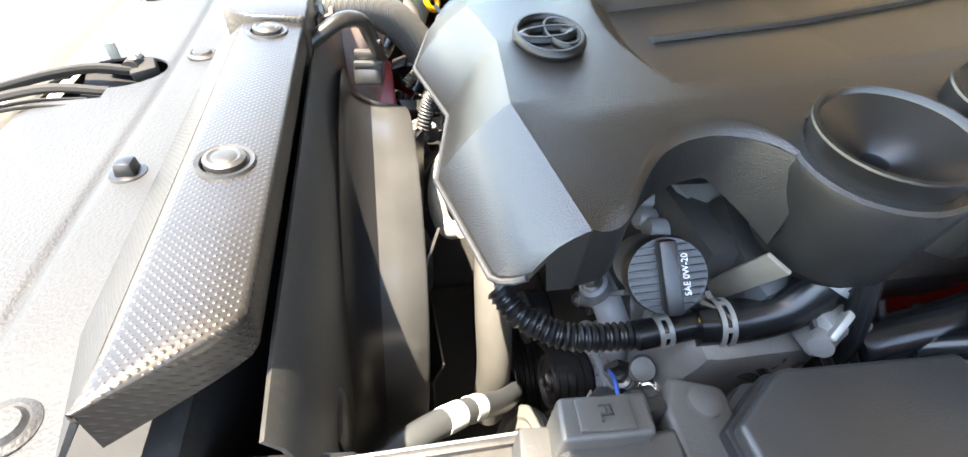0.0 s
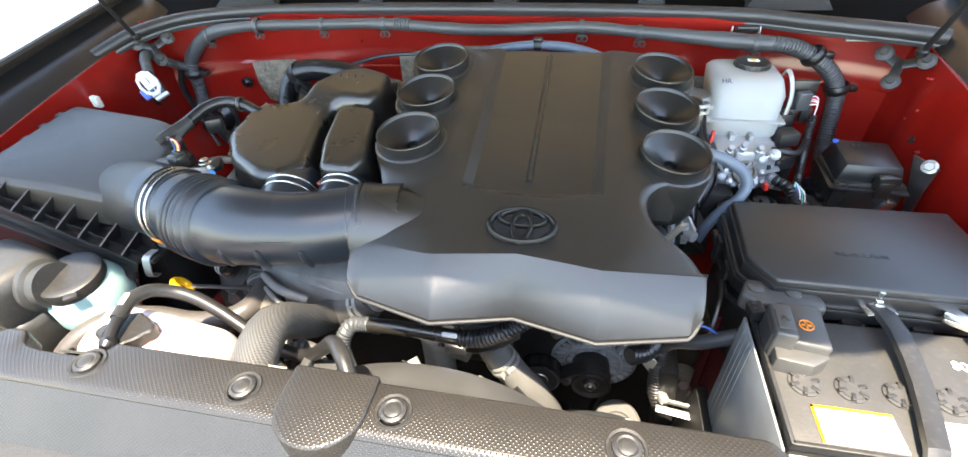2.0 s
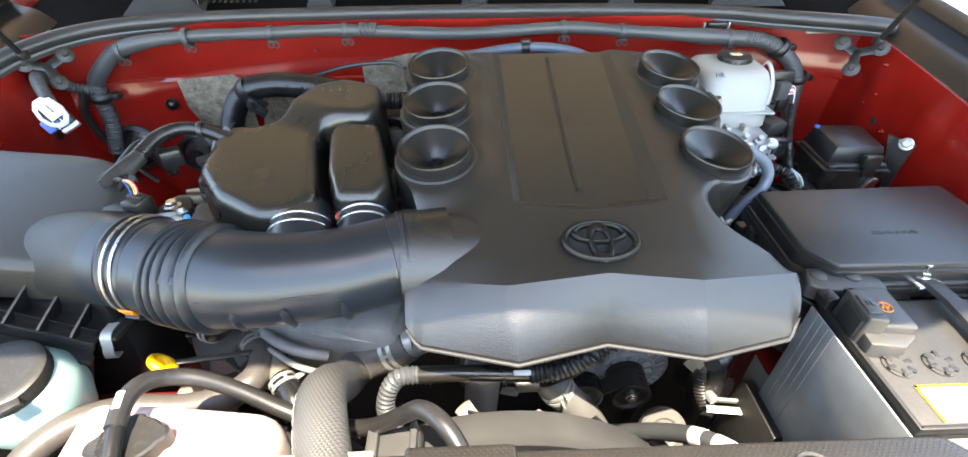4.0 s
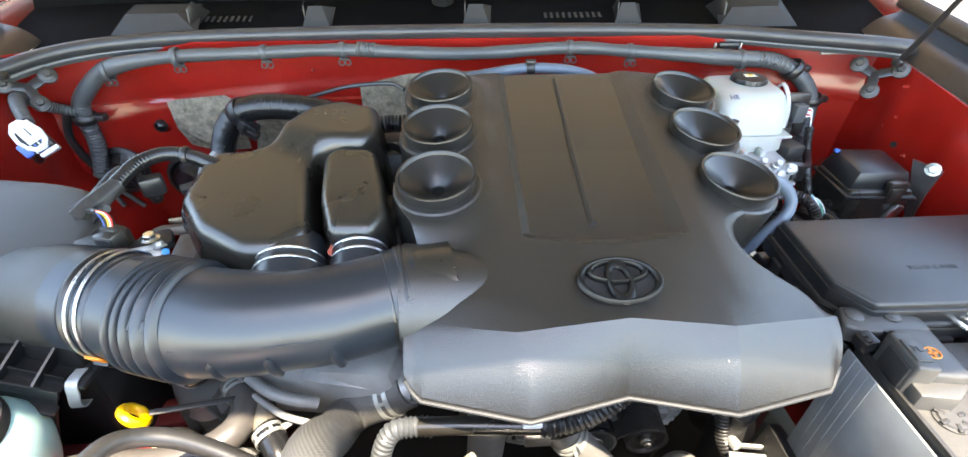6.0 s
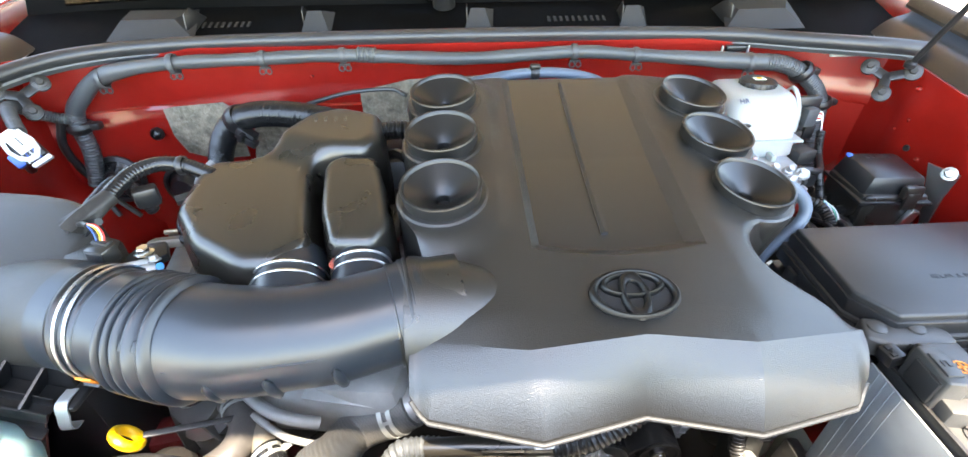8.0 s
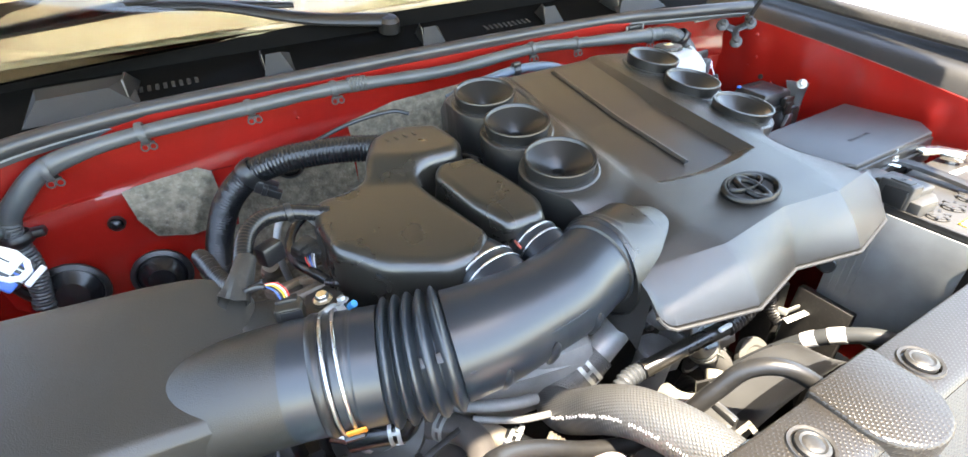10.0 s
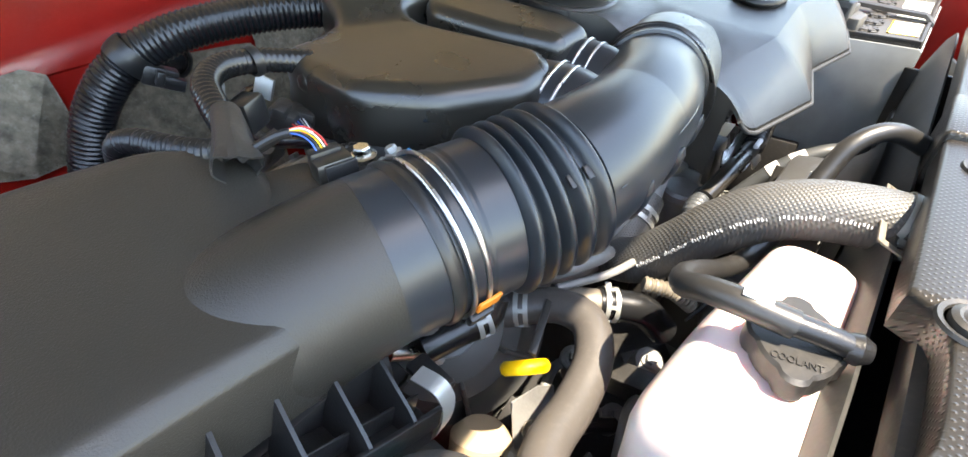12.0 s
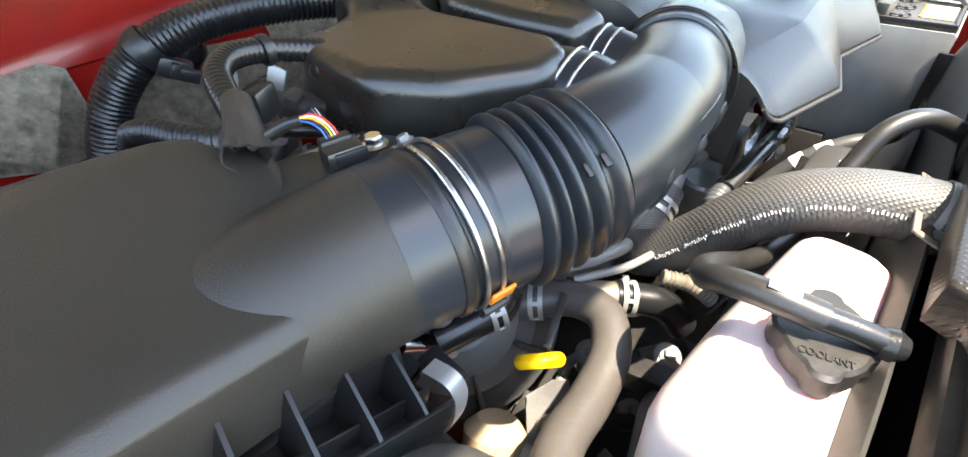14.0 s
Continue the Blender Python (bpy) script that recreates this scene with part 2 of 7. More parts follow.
def prism(outline, z0, z1, bevel=0.004, seg=2, shrink=0.0, slope=(0, 0), slope_at=(0, 0)):
    """A plan outline raised from z0 to z1, its edges rounded; slope tips the top plane."""
    bm = bmesh.new()
    n = len(outline)
    cx, cy = sum(p[0] for p in outline) / n, sum(p[1] for p in outline) / n
    top = []
    for x, y in outline:
        d = Vector((x - cx, y - cy))
        k = 1 - shrink / max(d.length, 1e-6)
        tx, ty = cx + d.x * k, cy + d.y * k
        top.append(bm.verts.new((tx, ty, z1 + slope[0] * (tx - slope_at[0]) + slope[1] * (ty - slope_at[1]))))
    low = [bm.verts.new((x, y, z0)) for x, y in outline]
    bm.faces.new(top)
    bm.faces.new(low[::-1])
    for i in range(n):
        bm.faces.new((low[i], low[(i + 1) % n], top[(i + 1) % n], top[i]))
    bmesh.ops.recalc_face_normals(bm, faces=bm.faces)
    if bevel:
        keep = set(top)
        edges = [e for e in bm.edges if e.verts[0] in keep or e.verts[1] in keep]
        bmesh.ops.bevel(bm, geom=edges, offset=bevel, segments=seg, profile=0.5, affect="EDGES", clamp_overlap=True)
    return bm


def rounded(outline, r, steps=6):
    """A closed plan outline with its corners rounded."""
    out, n = [], len(outline)
    for i in range(n):
        a, b, c = (Vector(outline[j % n]) for j in (i - 1, i, i + 1))
        u, v = (a - b), (c - b)
        k = min(r, u.length * 0.45, v.length * 0.45)
        p, q = b + u.normalized() * k, b + v.normalized() * k
        out += [tuple((1 - t) ** 2 * p + 2 * t * (1 - t) * b + t * t * q) for t in (j / steps for j in range(steps + 1))]
    return out


def loft(rings, close=True):
    """A smooth body through rings of equally many places."""
    bm = bmesh.new()
    vs = [[bm.verts.new(q) for q in ring_] for ring_ in rings]
    n = len(vs[0])
    for a, b in zip(vs, vs[1:]):
        for k in range(n):
            bm.faces.new((a[k], a[(k + 1) % n], b[(k + 1) % n], b[k]))
    if close:
        bm.faces.new(vs[0][::-1])
        bm.faces.new(vs[-1])
    return bm


def spline(points, step=0.004):
    """Even points along a smooth curve through the given ones."""
    p = [Vector(q) for q in points]
    p = [p[0] * 2 - p[1]] + p + [p[-1] * 2 - p[-2]]
    fine = []
    for i in range(1, len(p) - 2):
        a, b, c, d = p[i - 1: i + 3]
        n = max(2, int((c - b).length / step))
        for k in range(n):
            t = k / n
            fine.append(0.5 * (2 * b + (c - a) * t + (2 * a - 5 * b + 4 * c - d) * t * t + (3 * b - a - 3 * c + d) * t ** 3))
    fine.append(p[-2])
    return fine


def tube(points, radius, seg=14, step=0.006, smooth=True, ends=True, flat=1.0):
    """A round hose along points. radius: a number, or a function of the way along in metres and in all."""
    path = spline(points, step) if smooth else [Vector(q) for q in points]
    bm = bmesh.new()
    total = sum((b - a).length for a, b in zip(path, path[1:]))
    ahead = (path[1] - path[0]).normalized()
    side = ahead.orthogonal().normalized()
    rings, gone = [], 0.0
    for i, q in enumerate(path):
        if i:
            gone += (q - path[i - 1]).length
        a = (path[min(i + 1, len(path) - 1)] - path[max(i - 1, 0)]).normalized()
        side = (side - a * side.dot(a)).normalized()
        up = a.cross(side)
        r = radius(gone, total) if callable(radius) else radius
        rings.append([bm.verts.new(q + (side * math.cos(w) + up * math.sin(w) * flat) * r) for w in (2 * math.pi * k / seg for k in range(seg))])
    for a, b in zip(rings, rings[1:]):
        for k in range(seg):
            bm.faces.new((a[k], a[(k + 1) % seg], b[(k + 1) % seg], b[k]))
    if ends:
        bm.faces.new(rings[0][::-1])
        bm.faces.new(rings[-1])
    return bm


def ribbed(r, deep, pitch):
    """The radius of a split loom: round ribs of a pitch."""
    return lambda s, total: r - deep * (0.5 + 0.5 * math.cos(2 * math.pi * s / pitch))


def lathe(profile, c=(0, 0, 0), seg=28, axis=None, flat=1.0, cap=True):
    """Turn (radius, height) pairs round z, then lay z along axis at c."""
    bm = bmesh.new()
    rings = []
    for r, z in profile:
        rings.append([bm.verts.new((r * math.cos(w), r * math.sin(w) * flat, z)) for w in (2 * math.pi * k / seg for k in range(seg))])
    for a, b in zip(rings, rings[1:]):
        for k in range(seg):
            bm.faces.new((a[k], a[(k + 1) % seg], b[(k + 1) % seg], b[k]))
    if cap:
        bm.faces.new(rings[0][::-1])
        bm.faces.new(rings[-1])
    turn = Vector(axis).to_track_quat("Z", "Y").to_matrix().to_4x4() if axis else Matrix()
    return moved(bm, Matrix.Translation(c) @ turn)


def ring(c, axis, r, thick, seg=40, width=None):
    """A hoop of round wire or, with width, of flat band."""
    w = width or thick
    prof = [(r + thick * math.cos(a), w * math.sin(a)) for a in (2 * math.pi * k / 10 for k in range(11))]
    return lathe(prof, c, seg, axis, cap=False)


def grid(rows):
    """A sheet over rows of places."""
    bm = bmesh.new()
    vs = [[bm.verts.new(q) for q in row] for row in rows]
    for a, b in zip(vs, vs[1:]):
        for k in range(len(a) - 1):
            bm.faces.new((a[k], a[k + 1], b[k + 1], b[k]))
    return bm


def skirt(bm, drop, inward=0.0):
    """Pull the open edge of a sheet down, to give it depth."""
    edges = [e for e in bm.edges if len(e.link_faces) == 1]
    new_geom = bmesh.ops.extrude_edge_only(bm, edges=edges)["geom"]
    for v in new_geom:
        if isinstance(v, bmesh.types.BMVert):
            v.co.z -= drop
    return bm


def thick(bm, t):
    """Give a sheet a thickness."""
    bmesh.ops.recalc_face_normals(bm, faces=bm.faces)
    bmesh.ops.solidify(bm, geom=bm.faces[:] + bm.edges[:] + bm.verts[:], thickness=t)
    return bm


def bolt(c, axis=(0, 0, 1), r=0.006, h=0.005):
    """A flanged hexagon bolt head."""
    a = lathe([(r * 1.5, 0), (r * 1.5, h * 0.25), (r * 1.2, h * 0.4)], c, 18, axis)
    b = lathe([(r, h * 0.3), (r, h), (r * 0.85, h * 1.15)], c, 6, axis)
    return join(a, b)


def lettering(text, size, m, parent, material, name="lettering", depth=0.0006):
    cu = bpy.data.curves.new(name, "FONT")
    cu.body, cu.size, cu.extrude = text, size, depth
    cu.align_x, cu.align_y = "CENTER", "CENTER"
    tmp = new(name, cu)
    me = bpy.data.meshes.new_from_object(tmp.evaluated_get(bpy.context.evaluated_depsgraph_get()))
    bpy.data.objects.remove(tmp)
    me.transform(m)
    me.materials.append(material)
    ob = new(name, me)
    ob.parent = parent
    ob.matrix_parent_inverse = Matrix() if parent.parent else Matrix.Translation(-Vector(parent.location))
    return ob


def clamp(parent, c, axis, r, width=0.005, name="hose_clamp", ears=True, turn=0.0):
    """A spring clamp: a flat band with two pinched ears, slotted."""
    ax = Vector(axis).normalized()
    q = ax.to_track_quat("Z", "Y").to_matrix().to_4x4() @ pose(0, 0, 0, 0, 0, turn)
    b1 = lathe([(r, -width), (r + 0.0012, -width), (r + 0.0012, -width * 0.35), (r, -width * 0.35)], seg=32, cap=False)
    b2 = lathe([(r, width), (r + 0.0012, width), (r + 0.0012, width * 0.35), (r, width * 0.35)], seg=32, cap=False)
    bits = [b1, b2]
    for w in range(0, 360, 72):
        bits.append(box((r * math.cos(radians(w)), r * math.sin(radians(w)), 0), (0.0024, 0.004, width * 1.6), 0.0003, 1, (0, 0, w)))
    if ears:
        for w, dz in ((-9, -0.4), (9, 0.4)):
            bits.append(box(((r + 0.005) * math.cos(radians(w)), (r + 0.005) * math.sin(radians(w)), dz * width), (0.012, 0.0016, width * 0.9), 0.0004, 1, (0, 0, w)))
    bm = moved(join(*bits), Matrix.Translation(c) @ q)
    return part(name, bm, PALE, parent, "pale steel spring clamp")

# ---- the large structure ----
MID = -0.16  # the car's middle line


def fender_z(y):
    return 0.945 + 0.26 * y - 0.08 * y * y


def rim_z(y):
    return 1.04 + 0.14 * y


bm = bmesh.new()
bmesh.ops.create_grid(bm, x_segments=40, y_segments=40, size=400)
single("ground", bm, GROUND, "pale sunlit concrete ground under the car", kind="structure")

# Added near-black floor; its colour stands in for the bay's shaded depth.
single("bay_floor", box((MID, 0.28, 0.40), (1.96, 1.36, 0.02), 0.004), DARK, "dark floor added to close the engine bay below", kind="structure")


def firewall_y(x, z):
    side = max(0.0, abs(x - MID) - 0.62)
    bulge = 0.012 * math.sin(14 * (x + 0.3)) * (1 if z < 1.0 else 0.2)
    at = 1.030 - 0.10 * max(0, -x - 0.45)
    k = max(0.0, min(1.0, (at + 0.016 - z) / 0.036))
    return 0.885 - 1.6 * side * side - 0.005 * k * k * (3 - 2 * k) + bulge * 0.5


bm = grid([[(x, firewall_y(x, z), z) for x in np.linspace(-1.03, 0.71, 90)] for z in (*np.linspace(0.42, 0.94, 14), *np.linspace(0.95, 1.06, 34), 1.07, 1.08, 1.09, 1.10, 1.115)])
wall = single("firewall", thick(bm, 0.006), RED, "glossy red painted steel bulkhead with a pressed crease", kind="structure")

for s, label in ((1, "red painted inner wing with pressed ribs"), (-1, "red painted inner wing beside the air filter box")):
    rows = []
    for i in range(30):
        k = i / 29
        row = []
        for y in np.linspace(-0.02, 0.86, 60):
            top = fender_z(y)
            z = top - k * (top - 0.42)
            rib = 0.006 * max(0, math.sin(y * 46)) if 0.06 < k < 0.30 and y > 0.3 else 0
            shelf = 0.10 * min(1, max(0, (k - 0.35) / 0.2)) * (1 if y > 0.1 else 0.4)
            x = 0.82 - 0.02 * k - rib - shelf
            row.append((MID + s * x, y, z))
        rows.append(row)
    single("inner_fender", thick(grid(rows), 0.005), RED, label, "inner wing", "inner wings", "structure")

for s in (1, -1):
    f = thing("fender", (MID + s * 0.95, 0.4, 0.6), "red front wing with a black rubber inner gutter", "car wing", "front wings")
    rows = [[(MID + s * (0.822 + 0.088 * k), y, fender_z(y) + (rim_z(y) - fender_z(y)) * min(1, k * 1.15) + 0.006 * math.sin(k * 6.0)) for k in np.linspace(0, 1, 12)] for y in np.linspace(-0.05, 0.90, 30)]
    part("gutter", thick(grid(rows), 0.004), BLACK, f, "dusty black rubber gutter strip")
    part("strip", tube([(MID + s * 0.885, y, rim_z(y) + 0.006) for y in np.linspace(-0.02, 0.9, 12)], 0.016, 10, 0.03, flat=0.6), BLACKD, f, "grey rubber edge strip")
    rows = [[(MID + s * (0.912 + 0.115 * math.sin(a * 1.5)), y, rim_z(y) + 0.004 - 0.10 * (1 - math.cos(a * 1.5)) - (0.5 if a > 1.0 else 0)) for a in (0, 0.1, 0.25, 0.4, 0.6, 0.8, 1.0, 1.01)] for y in np.linspace(-0.25, 1.5, 40)]
    part("skin", thick(grid(rows), 0.003), RED, f, "glossy red wing panel")

# black plastic scuttle below the windscreen
cowl = thing("cowl_panel", (MID, 1.0, 1.10), "matt black plastic scuttle panel with vent slots", "cowl", kind="structure")
rows = [[(x, 0.905 + 0.17 * k - 1.0 * max(0, abs(x - MID) - 0.66) ** 2, 1.105 + 0.05 * k + 0.03 * (k > 0.9)) for x in np.linspace(-1.05, 0.73, 50)] for k in (0, 0.05, 0.3, 0.6, 0.8, 0.9, 1.0)]
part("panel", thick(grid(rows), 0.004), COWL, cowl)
for x in (-0.46, -0.13, 0.19):
    bm = bmesh.new()
    vs = [bm.verts.new(q) for q in ((x - 0.030, 0.945, 1.118), (x + 0.030, 0.945, 1.118), (x + 0.034, 1.00, 1.150), (x - 0.012, 1.00, 1.150), (x - 0.014, 0.968, 1.160), (x + 0.014, 0.968, 1.160))]
    for f in ((0, 1, 5, 4), (4, 5, 2, 3), (0, 4, 3), (1, 2, 5), (0, 3, 2, 1)):
        bm.faces.new([vs[k] for k in f])
    part("rib", bm, BRK, cowl, "small grey plastic bracket", sharp=20)
    part("fin", box((x - 0.022, 0.972, 1.150), (0.002, 0.050, 0.034), 0.0006, rot=(24, 0, 0), taper=(1, 0.25)), BLACK, cowl, "thin black upright fin")
for s_ in (1, -1):
    x = MID + s_ * 0.62
    bm = bmesh.new()
    vs = [bm.verts.new(q) for q in ((x - 0.085, 0.925, 1.118), (x + 0.085, 0.93, 1.118), (x + 0.075, 1.01, 1.158), (x - 0.065, 1.01, 1.158), (x - 0.055, 0.950, 1.152), (x + 0.045, 0.955, 1.152))]
    for f in ((0, 1, 5, 4), (4, 5, 2, 3), (0, 4, 3), (1, 2, 5), (0, 3, 2, 1)):
        bm.faces.new([vs[k] for k in f])
    part("deflector", bm, BRK, cowl, "wide dull grey deflector", sharp=20)
    part("fin", box((x - s_ * 0.075, 0.965, 1.148), (0.004, 0.070, 0.040), 0.001, rot=(24, 0, s_ * 18), taper=(1, 0.3)), BLACK, cowl, "thin black upright fin")
part("rear_strip", tube([(x, 1.073 - 1.0 * max(0, abs(x - MID) - 0.66) ** 2, 1.189) for x in np.linspace(-1.03, 0.71, 24)], 0.006, 8, 0.03), DUCT, cowl, "pale weathered edge of the scuttle along the glass")
for x0 in (-0.72, 0.02):
    for i in range(10):
        part("vent_slot", box((x0 + i * 0.013, 0.985, 1.132), (0.006, 0.02, 0.004), 0.001, rot=(16, 0, 0)), DARK, cowl)

wind = thing("windscreen", (MID, 1.1, 1.18), "windscreen glass above the black scuttle", "windscreen", kind="structure")
rows = [[(x, 1.085 + 0.75 * k - 0.25 * (x - MID) ** 2, 1.185 + 0.52 * k) for x in np.linspace(-0.92, 0.60, 24)] for k in np.linspace(0, 1, 8)]
g = part("pane", thick(grid(rows), 0.005), GLASS, wind)
g.visible_shadow = False
rows = [[(x, 1.11 + 0.9 * k, 1.16 + 0.10 * k + 0.03 * math.sin(5 * k)) for x in np.linspace(-0.95, 0.63, 10)] for k in np.linspace(0, 1, 12)]
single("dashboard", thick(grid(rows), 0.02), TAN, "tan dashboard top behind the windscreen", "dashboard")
# Plain walls and roof added to keep bright sky out of the glass.
cabin = thing("cabin", (MID, 2.3, 0.9), "plain tan walls added behind the windscreen to close off the sky", "cabin", kind="structure")
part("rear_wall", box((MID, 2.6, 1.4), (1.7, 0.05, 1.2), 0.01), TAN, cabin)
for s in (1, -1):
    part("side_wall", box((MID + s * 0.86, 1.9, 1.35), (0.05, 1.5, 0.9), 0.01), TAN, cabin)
part("roof", box((MID, 2.25, 1.80), (1.7, 0.9, 0.04), 0.01), RED, cabin, "red car roof")
for x0, x1 in ((-0.98, -0.22), (-0.30, 0.42)):
    w = thing("wiper", (x1, 1.05, 1.16), "black windscreen wiper resting at the bottom of the glass", "wiper", "wipers")
    part("arm", tube([(x1 + 0.02, 1.030, 1.176), (x1 - 0.02, 1.034, 1.181), (x1 - 0.15, 1.060, 1.199), (x1 - 0.30, 1.112, 1.236), (x1 - 0.43, 1.143, 1.258)], lambda s_, t_: 0.017 - 0.007 * s_ / t_, 12, 0.02, flat=0.55), BLACK, w, "satin black curved arm")
    part("hub", lathe([(0.024, -0.02), (0.023, 0.004), (0.016, 0.012), (0.0005, 0.014)], (x1 + 0.02, 1.028, 1.172), 20, (0, -0.3, 1)), BLACK, w)
    part("blade", tube([(x0, 1.100, 1.226), (x0 + 0.15, 1.118, 1.239), (x1 - 0.43, 1.132, 1.249), (x1 - 0.30, 1.118, 1.237), (x1 - 0.16, 1.095, 1.222)], lambda s_, t_: 0.006 + 0.009 * math.sin(math.pi * min(1, max(0, s_ / t_))), 10, 0.02, flat=0.7), BLACK, w, "black spoiler blade")
    part("joint", box((x1 - 0.43, 1.137, 1.260), (0.06, 0.026, 0.016), 0.005, rot=(30, 0, 8)), BLACK, w)

# rubber seal along the scuttle's edge
SEAL = [(-1.00, 0.66, 1.085), (-0.955, 0.745, 1.108), (-0.88, 0.835, 1.117), (-0.72, 0.888, 1.120), (-0.45, 0.902, 1.122), (-0.16, 0.905, 1.123), (0.13, 0.902, 1.122), (0.37, 0.884, 1.120), (0.48, 0.842, 1.120), (0.57, 0.808, 1.120), (0.628, 0.789, 1.119), (0.675, 0.771, 1.117)]
seal = thing("hood_seal", (MID, 0.9, 1.10), "dark grey rubber hood seal along the bulkhead's top edge", "seal")
part("bulb", tube(SEAL, 0.0135, 14, 0.012), SEALM, seal)
part("base", tube([(x, y + 0.006, z - 0.014) for x, y, z in SEAL], 0.011, 8, 0.012), HARN, seal, "grey rubber seal foot")

# the open hood, above the camera
hood = thing("hood", (MID, 0.88, 1.14), "open hood of red painted steel, out of view, its underside tinted in bands", "hood")
HINGE, EDGE = Vector((0, 1.10, 1.28)), Vector((0, -0.2350, 2.062))


def hood_row(k, off):
    """One line across the hood; its front corners sweep back."""
    up = Vector((0, 0.72, 0.69))
    row = []
    for w in np.linspace(-1, 1, 28):
        q = HINGE.lerp(EDGE, k * (1 - 0.20 * max(0, (abs(w) - 0.6) / 0.4) ** 2))
        row.append(Vector((MID + w * (0.94 - 0.04 * k), q.y, q.z)) + up * (off + 0.04 * math.sin(math.pi * k) - 0.04 * w * w))
    return row


part("skin", thick(grid([hood_row(k, 0.045) for k in np.linspace(0, 1, 16)]), 0.003), RED, hood, "glossy red hood skin")
# Unseen bands: their colours put a warm-to-dark gradient into the cover's reflection.
part("liner", thick(grid([hood_row(0.041 + 0.134 * k, 0.0) for k in np.linspace(0, 1, 8)]), 0.015), LINER, hood, "unseen tan band under the hood for the cover's warm reflection")
part("middle_liner", thick(grid([hood_row(0.177 + 0.092 * k, 0.0) for k in np.linspace(0, 1, 6)]), 0.015), LINERM, hood, "unseen brown band that softens the step in the reflection")
part("upper_liner", thick(grid([hood_row(0.271 + 0.650 * k, 0.0) for k in np.linspace(0, 1, 16)]), 0.015), LINERD, hood, "unseen dark band that darkens reflections towards the front")

for s in (1, -1):
    HQ = Matrix.Translation((MID + s * 0.772, 0.757, 1.072)) @ Vector((-s * 0.55, -0.62, 0.56)).to_track_quat("Z", "Y").to_matrix().to_4x4()
    arms = [(-0.030, 0.014), (0.004, -0.030), (0.034, 0.016)]
    plate = [box((ax_ / 2, ay_ / 2, 0), (math.hypot(ax_, ay_) + 0.012, 0.017, 0.006), 0.0025, 2, (0, 0, math.degrees(math.atan2(ay_, ax_)))) for ax_, ay_ in arms] + [lathe([(0.0145, -0.003), (0.0145, 0.003), (0.012, 0.004)], (ax_, ay_, 0), 20) for ax_, ay_ in arms]
    h = part("hinge", moved(join(*plate), HQ), BLACK, hood, "black three-armed hinge plate bolted to the red inner wing")
    for ax_, ay_ in arms:
        part("bolt", moved(join(lathe([(0.0125, 0.003), (0.012, 0.005), (0.0095, 0.006)], (ax_, ay_, 0), 20), bolt((ax_, ay_, 0.005), (0, 0, 1), 0.0068, 0.007)), HQ), HOUSING, h, "grey flanged bolt")
    st = thing("gas_strut", (MID + s * 0.80, 0.70, 1.12), "thin black gas strut that holds the hood open", "strut", "gas struts")
    part("rod", tube([(MID + s * 0.785, 0.735, 1.10), (MID + s * 0.80, 0.45, 1.74)], 0.005, 10, 0.05), BLACK, st)
    part("cylinder", tube([(MID + s * 0.79, 0.645, 1.245), (MID + s * 0.80, 0.45, 1.74)], 0.009, 12, 0.05), BLACK, st)
    part("ball_joint", lathe([(0.004, -0.006), (0.009, -0.003), (0.010, 0.004), (0.006, 0.010)], (MID + s * 0.785, 0.735, 1.10), 12), BLACK, st)

# ---- front: radiator cover, grille sheet, shroud ----
rc = thing("radiator_cover", (MID, 0.0, 0.93), "black dimpled plastic cover over the radiator support, held by push clips", "radiator cover")


def rad_back(x):
    """The rear edge of the cover's top: straight, with a bay cut for the coolant bottle and cut corners."""
    d = x - MID
    y = 0.031
    if -0.545 < x < -0.425:
        u = (x + 0.485) / 0.060
        y -= 0.022 * math.sqrt(max(0, 1 - min(1, abs(u)) ** 4))
    if d > 0.405:
        y -= 1.6 * (d - 0.405) ** 2 / (d - 0.393)
    if d < -0.41:
        y -= (-0.41 - d) * 0.5
    return y


rows_top, rows_front = [], []
xs = np.linspace(MID - 0.47, MID + 0.45, 140)
prof = ((0.0, 0.0, -0.030), (0.0, 0.0, -0.006), (0.02, 0.0, -0.001), (0.06, 0.0, 0.0), (0.5, 0.0, 0.0012), (0.84, 0.0, 0.0), (0.90, 0.0, -0.0007), (0.96, 0.0, -0.0026), (1.0, 0.0, -0.0056))
for k, _, dz in prof:
    rows_top.append([(x, rad_back(x) + (-0.028 - rad_back(x)) * k, 1.0 + dz) for x in xs])
part("top_panel", thick(grid(rows_top), 0.0025), RAD, rc, sharp=60)
for k in np.linspace(0, 1, 6):
    rows_front.append([(x, -0.0285 - (0.042 - 0.20 * max(0.0, x - 0.21)) * k, 0.9943 - 0.0463 * k) for x in xs])
part("front_face", thick(grid(rows_front), 0.0025), RADBLUE, rc, "dimpled sloping front face", sharp=60)
# raised tongue over the hood latch
out = [(MID + 0.046, 0.034)] + [(MID + 0.046 * math.cos(a), -0.008 - 0.042 * math.sin(a)) for a in np.linspace(0, math.pi, 18)] + [(MID - 0.046, 0.034)]
part("latch_tongue", prism(out, 0.955, 1.0065, 0.004, 3), RAD, rc, "raised rounded tongue over the latch", sharp=50)


